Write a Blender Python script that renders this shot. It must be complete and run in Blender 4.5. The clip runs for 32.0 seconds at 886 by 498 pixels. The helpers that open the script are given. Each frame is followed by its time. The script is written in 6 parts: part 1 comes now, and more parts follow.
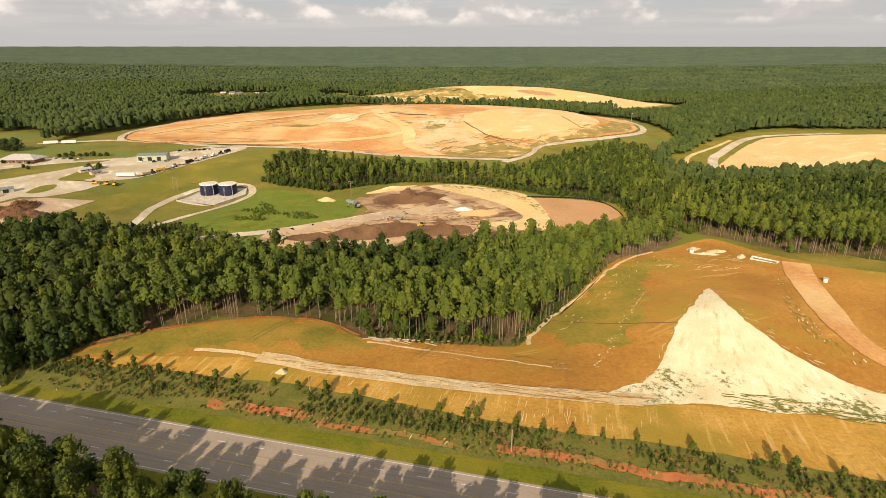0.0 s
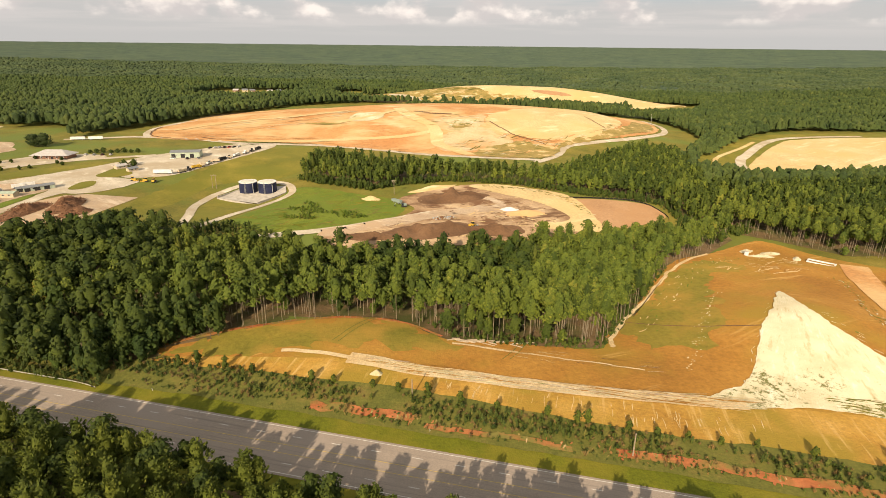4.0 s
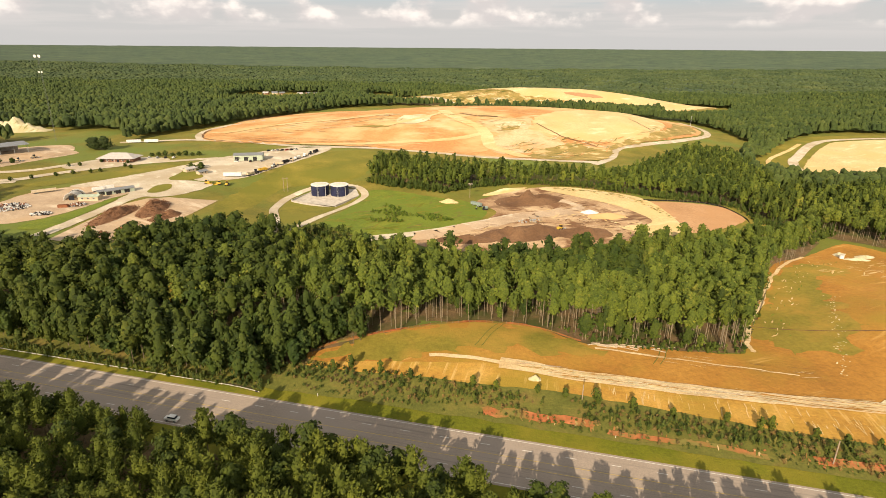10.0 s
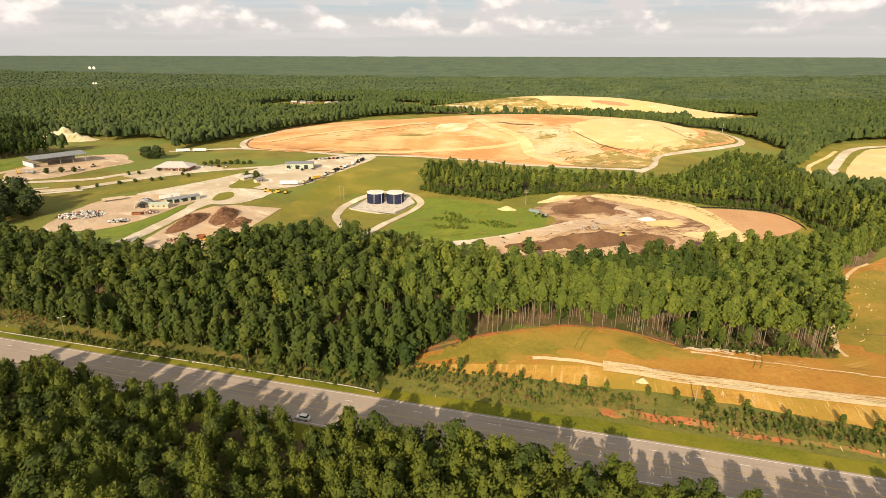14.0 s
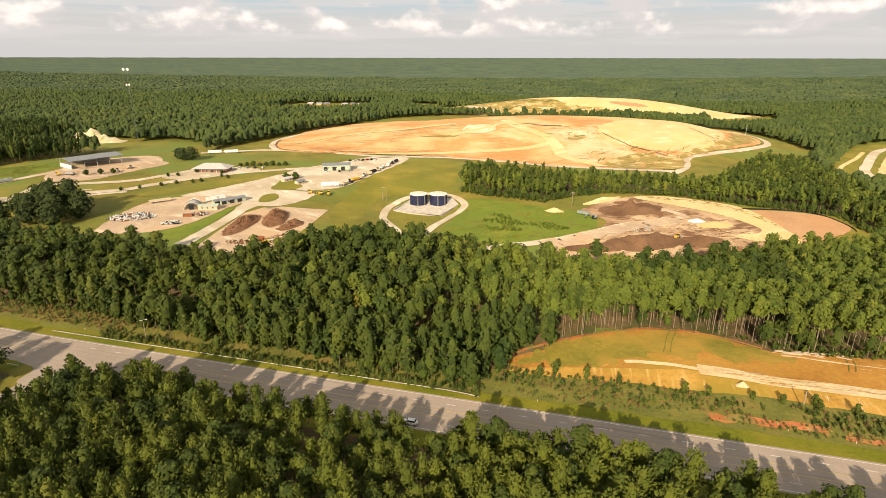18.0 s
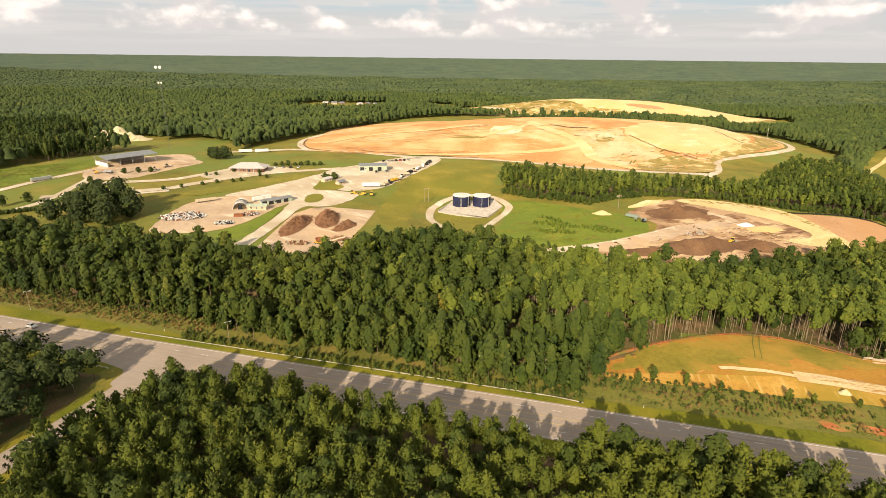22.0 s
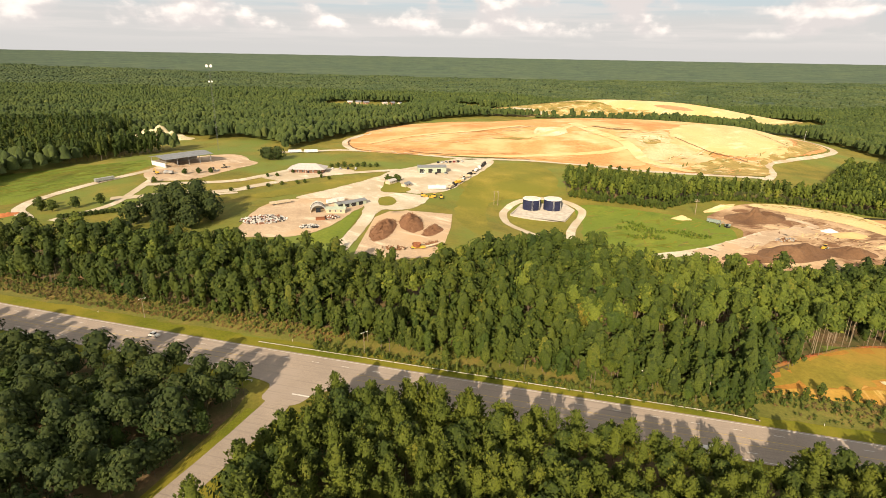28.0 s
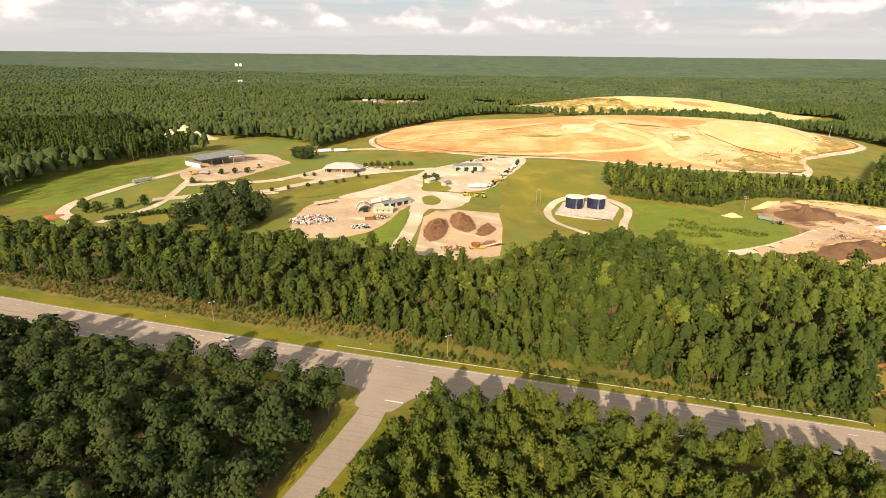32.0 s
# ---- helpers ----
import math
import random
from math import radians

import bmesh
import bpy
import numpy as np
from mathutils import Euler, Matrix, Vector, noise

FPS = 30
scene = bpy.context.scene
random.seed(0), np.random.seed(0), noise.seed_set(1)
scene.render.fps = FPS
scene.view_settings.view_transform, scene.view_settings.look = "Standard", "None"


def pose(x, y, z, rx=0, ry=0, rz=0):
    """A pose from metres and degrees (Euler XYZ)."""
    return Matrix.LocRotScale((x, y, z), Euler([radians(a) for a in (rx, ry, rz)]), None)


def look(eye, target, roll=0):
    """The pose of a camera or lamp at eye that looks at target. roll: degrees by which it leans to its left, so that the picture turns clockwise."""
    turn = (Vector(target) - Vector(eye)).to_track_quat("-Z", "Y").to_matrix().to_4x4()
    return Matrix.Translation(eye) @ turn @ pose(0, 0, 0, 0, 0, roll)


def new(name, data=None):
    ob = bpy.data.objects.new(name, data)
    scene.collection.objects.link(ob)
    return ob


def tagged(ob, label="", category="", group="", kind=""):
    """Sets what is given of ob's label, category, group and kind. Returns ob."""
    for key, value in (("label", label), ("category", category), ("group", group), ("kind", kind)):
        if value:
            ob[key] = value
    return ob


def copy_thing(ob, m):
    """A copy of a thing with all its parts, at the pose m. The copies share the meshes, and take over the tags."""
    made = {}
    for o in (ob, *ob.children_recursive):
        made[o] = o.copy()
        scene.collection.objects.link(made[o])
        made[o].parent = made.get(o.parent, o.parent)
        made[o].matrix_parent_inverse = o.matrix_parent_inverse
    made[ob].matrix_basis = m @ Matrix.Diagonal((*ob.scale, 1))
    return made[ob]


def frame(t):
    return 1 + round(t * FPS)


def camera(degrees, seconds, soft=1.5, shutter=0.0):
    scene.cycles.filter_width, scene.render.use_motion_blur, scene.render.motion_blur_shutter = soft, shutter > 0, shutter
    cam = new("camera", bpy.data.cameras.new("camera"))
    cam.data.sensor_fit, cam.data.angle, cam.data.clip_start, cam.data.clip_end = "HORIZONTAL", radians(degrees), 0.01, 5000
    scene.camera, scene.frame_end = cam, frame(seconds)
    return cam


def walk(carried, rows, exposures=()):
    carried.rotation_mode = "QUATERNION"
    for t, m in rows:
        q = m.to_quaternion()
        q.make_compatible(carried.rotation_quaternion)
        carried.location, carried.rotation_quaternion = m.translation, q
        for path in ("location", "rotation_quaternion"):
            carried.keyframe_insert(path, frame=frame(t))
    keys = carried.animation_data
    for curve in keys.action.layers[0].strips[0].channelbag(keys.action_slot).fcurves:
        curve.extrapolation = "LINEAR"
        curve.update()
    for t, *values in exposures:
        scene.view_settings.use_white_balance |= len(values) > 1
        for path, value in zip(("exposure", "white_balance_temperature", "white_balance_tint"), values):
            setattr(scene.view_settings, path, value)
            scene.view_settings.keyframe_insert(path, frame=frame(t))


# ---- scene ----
cam = camera(77.0, 32.0, soft=0.75)
PATH = [
    (0, (-0.00, -0.00, 111.63), (-4.19, 93.81, 77.24), 0.01),
    (1, (-8.70, 0.20, 111.46), (-12.75, 94.04, 77.14), 0.19),
    (2, (-17.70, 0.81, 111.20), (-21.58, 94.62, 76.78), 0.38),
    (3, (-26.85, 1.49, 110.92), (-30.47, 95.27, 76.40), 0.53),
    (3.5, (-31.62, 1.41, 110.93), (-35.02, 95.18, 76.35), 0.58),
    (5.5, (-50.85, -2.55, 111.68), (-55.08, 91.49, 77.94), 0.69),
    (6, (-55.69, -3.47, 111.72), (-60.25, 90.64, 78.22), 0.64),
    (7, (-64.86, -4.14, 111.67), (-69.75, 90.05, 78.43), 0.58),
    (8, (-73.35, -2.61, 111.23), (-78.14, 91.56, 77.92), 0.52),
    (9, (-82.16, -0.74, 110.90), (-86.78, 93.31, 77.24), 0.49),
    (10, (-91.10, 0.22, 110.72), (-95.39, 94.11, 76.56), 0.44),
    (11, (-99.78, -2.64, 110.88), (-104.95, 91.44, 77.37), 0.29),
    (12, (-109.14, -6.43, 111.34), (-115.09, 87.82, 78.45), 0.20),
    (13, (-118.12, -8.45, 111.96), (-124.33, 85.82, 79.18), 0.16),
    (14, (-126.96, -8.16, 112.20), (-133.01, 86.08, 79.29), 0.12),
    (14.5, (-131.37, -7.62, 112.20), (-137.33, 86.58, 79.17), 0.10),
    (16.5, (-147.96, -5.93, 111.84), (-153.82, 88.21, 78.62), 0.07),
    (17, (-152.43, -6.47, 111.72), (-158.43, 87.72, 78.67), 0.02),
    (18, (-161.69, -8.35, 111.88), (-167.93, 85.95, 79.18), 0.08),
    (19, (-170.62, -9.19, 112.35), (-176.96, 85.11, 79.69), 0.19),
    (20, (-180.00, -9.14, 112.11), (-186.25, 85.18, 79.47), 0.26),
    (21, (-189.31, -8.77, 112.12), (-195.40, 85.56, 79.47), 0.46),
    (22, (-198.70, -8.37, 112.16), (-204.49, 85.97, 79.49), 0.63),
    (23, (-208.41, -7.91, 112.34), (-214.19, 86.42, 79.68), 0.77),
    (24, (-218.35, -7.37, 112.22), (-224.04, 86.98, 79.58), 0.86),
    (25, (-228.47, -6.93, 112.09), (-234.03, 87.43, 79.44), 0.91),
    (25.5, (-233.44, -6.63, 112.07), (-238.99, 87.72, 79.41), 0.86),
    (27.5, (-252.16, -4.57, 112.63), (-257.67, 89.74, 79.85), 0.96),
    (28, (-256.64, -3.94, 112.69), (-262.13, 90.36, 79.87), 1.02),
    (29, (-265.37, -3.26, 112.42), (-270.73, 91.02, 79.54), 0.96),
    (30, (-273.66, -2.59, 112.01), (-278.96, 91.69, 79.10), 0.90),
    (31, (-281.38, -1.39, 111.61), (-286.73, 92.87, 78.65), 0.76),
    (32, (-289.03, 0.00, 111.13), (-294.86, 94.19, 78.04), 0.56),
]
walk(cam, [(t, look(eye, target, roll)) for t, eye, target, roll in PATH], [(0, 0.28, 6750, 13), (3.5, 0.36, 6750, 13), (7, 0.44, 6750, 13), (12, 0.5, 6750, 13), (20, 0.56, 6750, 13), (32, 0.62, 6750, 13)])

SUN_UP, SHADOW_WAY = radians(24.5), (0.242, 0.970)
world = bpy.data.worlds.new("sky")
scene.world = world
world.use_nodes = True
wn, wl = world.node_tree.nodes, world.node_tree.links
wn.clear()
w_out, w_bg, w_sky = wn.new("ShaderNodeOutputWorld"), wn.new("ShaderNodeBackground"), wn.new("ShaderNodeTexSky")
w_sky.sky_type, w_sky.sun_disc, w_sky.sun_elevation = "NISHITA", False, SUN_UP
w_sky.sun_rotation = math.atan2(-SHADOW_WAY[0], -SHADOW_WAY[1])
w_sky.air_density, w_sky.dust_density = 1.0, 1.2
w_tex, w_sep = wn.new("ShaderNodeTexCoord"), wn.new("ShaderNodeSeparateXYZ")
wl.new(w_tex.outputs["Generated"], w_sep.inputs["Vector"])


def sky_noise(scale, shift, detail, rough):
    """Cloud noise over the sky's directions, flattened towards the horizon."""
    mp, nz = wn.new("ShaderNodeMapping"), wn.new("ShaderNodeTexNoise")
    mp.inputs["Scale"].default_value, mp.inputs["Location"].default_value = scale, shift
    nz.inputs["Scale"].default_value, nz.inputs["Detail"].default_value, nz.inputs["Roughness"].default_value = 1.0, detail, rough
    wl.new(w_tex.outputs["Generated"], mp.inputs["Vector"])
    wl.new(mp.outputs["Vector"], nz.inputs["Vector"])
    return nz.outputs["Fac"]


def sky_range(value, a, b, lo, hi):
    r = wn.new("ShaderNodeMapRange")
    for key, v in (("From Min", a), ("From Max", b), ("To Min", lo), ("To Max", hi)):
        r.inputs[key].default_value = v
    r.interpolation_type = "SMOOTHSTEP"
    wl.new(value, r.inputs["Value"])
    return r.outputs["Result"]


def sky_math(how, p, q):
    m = wn.new("ShaderNodeMath")
    m.operation = how
    for k, v in enumerate((p, q)):
        if isinstance(v, (float, int)):
            m.inputs[k].default_value = v
        else:
            wl.new(v, m.inputs[k])
    return m.outputs["Value"]


def sky_mix(fac, p, q):
    m = wn.new("ShaderNodeMix")
    m.data_type = "RGBA"
    for key, v in (("Factor", fac), ("A", p), ("B", q)):
        if isinstance(v, tuple):
            m.inputs[key].default_value = (*v, 1)
        else:
            wl.new(v, m.inputs[key])
    return m.outputs["Result"]


CLOUD, PUFF = (9.0, 9.0, 15.0), (0.5, 3.1, 0.35)
puffs = sky_noise(CLOUD, PUFF, 7.0, 0.5)
above = sky_noise(CLOUD, (PUFF[0], PUFF[1], PUFF[2] + 0.2), 7.0, 0.5)
cover = sky_math("MULTIPLY", sky_range(puffs, 0.44, 0.55, 0.0, 1.0), sky_range(w_sep.outputs["Z"], 0.026, 0.045, 0.0, 1.0))
lit = sky_range(sky_math("SUBTRACT", puffs, above), -0.03, 0.13, 0.0, 1.0)
streaks = sky_math("MULTIPLY", sky_range(sky_noise((4.0, 4.0, 75.0), (2.0, 0.3, 0.1), 5.0, 0.55), 0.42, 0.62, 0.0, 0.6), sky_range(w_sep.outputs["Z"], 0.008, 0.03, 0.0, 1.0))
haze = sky_mix(sky_range(w_sep.outputs["Z"], 0.05, 0.15, 0.96, 0.0), w_sky.outputs["Color"], (9.1, 9.2, 9.1))
clear = sky_mix(sky_range(w_sep.outputs["Z"], 0.05, 0.085, 0.0, 0.75), haze, (7.6, 9.3, 10.0))
sky_col = sky_mix(streaks, clear, (10.5, 10.2, 9.9))
sky_col = sky_mix(cover, sky_col, sky_mix(lit, (10.2, 9.8, 9.6), (15.8, 14.8, 13.7)))
wl.new(sky_col, w_bg.inputs["Color"])
w_bg.inputs["Strength"].default_value = 0.05
wl.new(w_bg.outputs["Background"], w_out.inputs["Surface"])

sun = new("sun", bpy.data.lights.new("sun", "SUN"))
sun.data.energy, sun.data.angle, sun.data.color = 5.0, radians(0.6), (1.0, 0.86, 0.66)
sun.matrix_world = look((0, 0, 300), (SHADOW_WAY[0] * 100, SHADOW_WAY[1] * 100, 300 - 100 * math.tan(SUN_UP)))


def material(name, rough=0.9, metal=0.0):
    m = bpy.data.materials.new(name)
    m.use_nodes = True
    b = m.node_tree.nodes["Principled BSDF"]
    b.inputs["Roughness"].default_value, b.inputs["Metallic"].default_value = rough, metal
    b.inputs["Specular IOR Level"].default_value = 0.25
    b.inputs["Diffuse Roughness"].default_value = 0.35 if rough >= 0.85 else 0.1
    return m, m.node_tree.nodes, m.node_tree.links, b


def noise_node(n, l, scale, detail=5.0, rough=0.6, stretch=None, turn=0.0):
    tex, pos = n.new("ShaderNodeTexNoise"), n.new("ShaderNodeNewGeometry")
    tex.inputs["Scale"].default_value, tex.inputs["Detail"].default_value, tex.inputs["Roughness"].default_value = scale, detail, rough
    if stretch:
        mp, rot = n.new("ShaderNodeMapping"), n.new("ShaderNodeVectorRotate")
        mp.inputs["Scale"].default_value = stretch
        rot.rotation_type, rot.inputs["Angle"].default_value = "Z_AXIS", turn
        l.new(pos.outputs["Position"], rot.inputs["Vector"])
        l.new(rot.outputs["Vector"], mp.inputs["Vector"])
        l.new(mp.outputs["Vector"], tex.inputs["Vector"])
    else:
        l.new(pos.outputs["Position"], tex.inputs["Vector"])
    return tex.outputs["Fac"]


def ramp(n, l, fac, stops):
    r = n.new("ShaderNodeValToRGB")
    while len(r.color_ramp.elements) < len(stops):
        r.color_ramp.elements.new(0.5)
    for e, (at, col) in zip(r.color_ramp.elements, stops):
        e.position, e.color = at, (*col, 1) if len(col) == 3 else col
    l.new(fac, r.inputs["Fac"])
    return r.outputs["Color"]


def blend(n, l, fac, a, b, how="MIX"):
    m = n.new("ShaderNodeMix")
    m.data_type, m.blend_type = "RGBA", how
    for key, v in (("Factor", fac), ("A", a), ("B", b)):
        if isinstance(v, (float, int)):
            m.inputs[key].default_value = v
        elif isinstance(v, tuple):
            m.inputs[key].default_value = (*v, 1)
        else:
            l.new(v, m.inputs[key])
    return m.outputs["Result"]


def relief(n, l, b, fac, dist, strength=0.6):
    k = n.new("ShaderNodeBump")
    k.inputs["Strength"].default_value, k.inputs["Distance"].default_value = strength, dist
    l.new(fac, k.inputs["Height"])
    l.new(k.outputs["Normal"], b.inputs["Normal"])


def earth(name, stops, big=0.02, fine=0.35, tint=None, tint_scale=0.006, streak=None, bumpy=0.5, tint_range=(0.45, 0.62)):
    """Soil, grass or gravel: colour at two scales, an optional second tint in large patches, optional streaks."""
    m, n, l, b = material(name, 0.95)
    col = ramp(n, l, noise_node(n, l, big, 6), stops)
    grain = ramp(n, l, noise_node(n, l, fine, 4, 0.7), [(0.25, (0.72, 0.72, 0.72)), (0.75, (1.2, 1.2, 1.2))])
    col = blend(n, l, 1.0, col, grain, "MULTIPLY")
    if tint:
        k = ramp(n, l, noise_node(n, l, tint_scale, 5), [(tint_range[0], (0, 0, 0)), (tint_range[1], (1, 1, 1))])
        col = blend(n, l, k, col, tint)
    if streak:
        tone, stretch, turn, lo, hi = streak
        k = ramp(n, l, noise_node(n, l, 1.0, 4, 0.6, stretch, turn), [(lo, (0, 0, 0)), (hi, (1, 1, 1))])
        col = blend(n, l, k, col, tone)
    l.new(col, b.inputs["Base Color"])
    relief(n, l, b, noise_node(n, l, fine * 1.5, 5, 0.65), bumpy)
    return m


def plain(name, colour, rough=0.6, metal=0.0, vary=0.12, scale=0.8):
    m, n, l, b = material(name, rough, metal)
    lo, hi = tuple(c * (1 - vary * 1.6) for c in colour), tuple(min(1, c * (1 + vary)) for c in colour)
    l.new(ramp(n, l, noise_node(n, l, scale, 5), [(0.3, lo), (0.7, hi)]), b.inputs["Base Color"])
    return m


def foliage(name, dark, light, warm, big=0.09, grain=2.0, depth=0.5):
    """Leaves: each spray its own tone, each tree and each stretch of wood a shade of its own, leafy grain and relief."""
    m, n, l, b = material(name, 0.8)
    b.inputs["Diffuse Roughness"].default_value = 0.8
    geo = n.new("ShaderNodeNewGeometry")
    col = ramp(n, l, geo.outputs["Random Per Island"], [(0.0, dark), (0.5, light), (0.9, light), (1.0, warm)])
    tree = ramp(n, l, noise_node(n, l, big, 2), [(0.3, (0.66, 0.74, 0.74)), (0.7, (1.2, 1.16, 1.05))])
    wide = ramp(n, l, noise_node(n, l, 0.008, 3), [(0.3, (0.8, 0.87, 0.9)), (0.7, (1.15, 1.08, 0.95))])
    leafy = noise_node(n, l, grain, 3, 0.75)
    fine = ramp(n, l, leafy, [(0.36, (0.66, 0.68, 0.7)), (0.52, (1.0, 1.0, 1.0)), (0.68, (1.3, 1.27, 1.15))])
    for k in (tree, wide, fine):
        col = blend(n, l, 1.0, col, k, "MULTIPLY")
    l.new(col, b.inputs["Base Color"])
    relief(n, l, b, leafy, depth, 0.5)
    thin = n.new("ShaderNodeBsdfTranslucent")
    l.new(col, thin.inputs["Color"])
    mixed, out = n.new("ShaderNodeMixShader"), n["Material Output"]
    mixed.inputs["Fac"].default_value = 0.12
    l.new(b.outputs["BSDF"], mixed.inputs[1])
    l.new(thin.outputs["BSDF"], mixed.inputs[2])
    l.new(mixed.outputs["Shader"], out.inputs["Surface"])
    return m


GRASS = earth("grass", [(0.3, (0.105, 0.105, 0.014)), (0.5, (0.165, 0.14, 0.02)), (0.72, (0.25, 0.19, 0.036))], 0.03, 0.5, (0.125, 0.155, 0.025), 0.012)
VERGE = earth("mown_grass", [(0.3, (0.1, 0.112, 0.005)), (0.7, (0.15, 0.15, 0.008))], 0.05, 0.8, (0.19, 0.16, 0.014), 0.03)
FLOOR = earth("forest_floor", [(0.3, (0.11, 0.07, 0.03)), (0.7, (0.2, 0.13, 0.06))], 0.1, 0.8, (0.07, 0.075, 0.018), 0.06)
FIELD = earth("bare_field", [(0.25, (0.24, 0.108, 0.019)), (0.5, (0.35, 0.165, 0.028)), (0.75, (0.47, 0.245, 0.05))], 0.02, 0.55, (0.3, 0.185, 0.026), 0.014, ((0.53, 0.31, 0.09), (0.22, 0.02, 0.1), 1.1, 0.6, 0.78), 0.5, (0.5, 0.66))
BANK = earth("straw_bank", [(0.3, (0.36, 0.18, 0.03)), (0.5, (0.45, 0.25, 0.045)), (0.75, (0.54, 0.32, 0.078))], 0.05, 0.7, (0.3, 0.2, 0.026), 0.022, ((0.6, 0.39, 0.13), (0.45, 0.035, 0.1), 0.19, 0.56, 0.74), 0.5, (0.48, 0.62))
CHALK = earth("pale_fill", [(0.25, (0.42, 0.345, 0.19)), (0.5, (0.58, 0.495, 0.31)), (0.75, (0.69, 0.6, 0.4))], 0.06, 0.9, (0.48, 0.4, 0.21), 0.05, ((0.25, 0.235, 0.08), (0.3, 0.06, 0.1), 0.35, 0.57, 0.68))
SAND = earth("sand", [(0.3, (0.5, 0.355, 0.155)), (0.7, (0.64, 0.49, 0.25))], 0.02, 0.5, (0.57, 0.38, 0.155), 0.012, ((0.68, 0.54, 0.31), (0.02, 0.08, 0.1), -0.6, 0.56, 0.7))
CLAY = earth("orange_clay", [(0.3, (0.43, 0.2, 0.066)), (0.5, (0.52, 0.275, 0.1)), (0.72, (0.58, 0.37, 0.165))], 0.018, 0.4, (0.57, 0.39, 0.18), 0.009, ((0.63, 0.47, 0.26), (0.02, 0.05, 0.1), -0.15, 0.58, 0.75), 0.5, (0.5, 0.65))
CLAYRED = earth("graded_clay", [(0.3, (0.47, 0.215, 0.072)), (0.7, (0.57, 0.29, 0.11))], 0.02, 0.4, (0.6, 0.36, 0.16), 0.02)
SANDGREY = earth("trampled_fill", [(0.3, (0.5, 0.35, 0.18)), (0.7, (0.62, 0.47, 0.27))], 0.03, 0.5, (0.52, 0.3, 0.12), 0.025, ((0.36, 0.3, 0.13), (0.05, 0.06, 0.1), 0.3, 0.58, 0.7))


def fan_fill():
    """Pale crushed fill raked downhill from the top of the fan, with weeds that came up lower down."""
    m, n, l, b = material("raked_pale_fill", 0.95)
    pos, sub, sep = n.new("ShaderNodeNewGeometry"), n.new("ShaderNodeVectorMath"), n.new("ShaderNodeSeparateXYZ")
    sub.operation, sub.inputs[1].default_value = "SUBTRACT", (121, 262, 0)
    l.new(pos.outputs["Position"], sub.inputs[0])
    l.new(sub.outputs["Vector"], sep.inputs["Vector"])

    def calc(how, p, q=0.0):
        k = n.new("ShaderNodeMath")
        k.operation = how
        for i, v in enumerate((p, q)):
            if isinstance(v, (float, int)):
                k.inputs[i].default_value = v
            else:
                l.new(v, k.inputs[i])
        return k.outputs["Value"]

    def rays(fine, along, detail, rough):
        """Noise drawn out downhill from the top."""
        turn, far = calc("ARCTAN2", sep.outputs["X"], calc("MULTIPLY", sep.outputs["Y"], -1.0)), calc("SQRT", calc("ADD", calc("MULTIPLY", sep.outputs["X"], sep.outputs["X"]), calc("MULTIPLY", sep.outputs["Y"], sep.outputs["Y"])))
        c, t = n.new("ShaderNodeCombineXYZ"), n.new("ShaderNodeTexNoise")
        l.new(calc("MULTIPLY", turn, fine), c.inputs["X"])
        l.new(calc("MULTIPLY", far, along), c.inputs["Y"])
        l.new(c.outputs["Vector"], t.inputs["Vector"])
        t.inputs["Scale"].default_value, t.inputs["Detail"].default_value, t.inputs["Roughness"].default_value = 1.0, detail, rough
        return t.outputs["Fac"], far

    col = ramp(n, l, noise_node(n, l, 0.05, 5), [(0.3, (0.56, 0.47, 0.28)), (0.55, (0.68, 0.6, 0.39)), (0.75, (0.75, 0.67, 0.46))])
    line, far = rays(26.0, 0.09, 6.0, 0.65)
    col = blend(n, l, ramp(n, l, line, [(0.55, (0, 0, 0)), (0.72, (1, 1, 1))]), col, (0.46, 0.36, 0.18))
    col = blend(n, l, ramp(n, l, line, [(0.3, (1, 1, 1)), (0.42, (0, 0, 0))]), col, (0.8, 0.74, 0.55))
    tuft, _ = rays(34.0, 0.35, 7.0, 0.8)
    low = n.new("ShaderNodeMapRange")
    low.inputs["From Min"].default_value, low.inputs["From Max"].default_value = 40, 105
    low.inputs["To Min"].default_value, low.inputs["To Max"].default_value = -0.2, 0.07
    l.new(far, low.inputs["Value"])
    patch = calc("MULTIPLY", calc("SUBTRACT", noise_node(n, l, 0.035, 2), 0.5), 0.55)
    weeds = calc("ADD", calc("ADD", tuft, patch), low.outputs["Result"])
    col = blend(n, l, ramp(n, l, weeds, [(0.59, (0, 0, 0)), (0.66, (1, 1, 1))]), col, (0.16, 0.155, 0.045))
    l.new(col, b.inputs["Base Color"])
    relief(n, l, b, tuft, 0.6, 0.6)
    return m


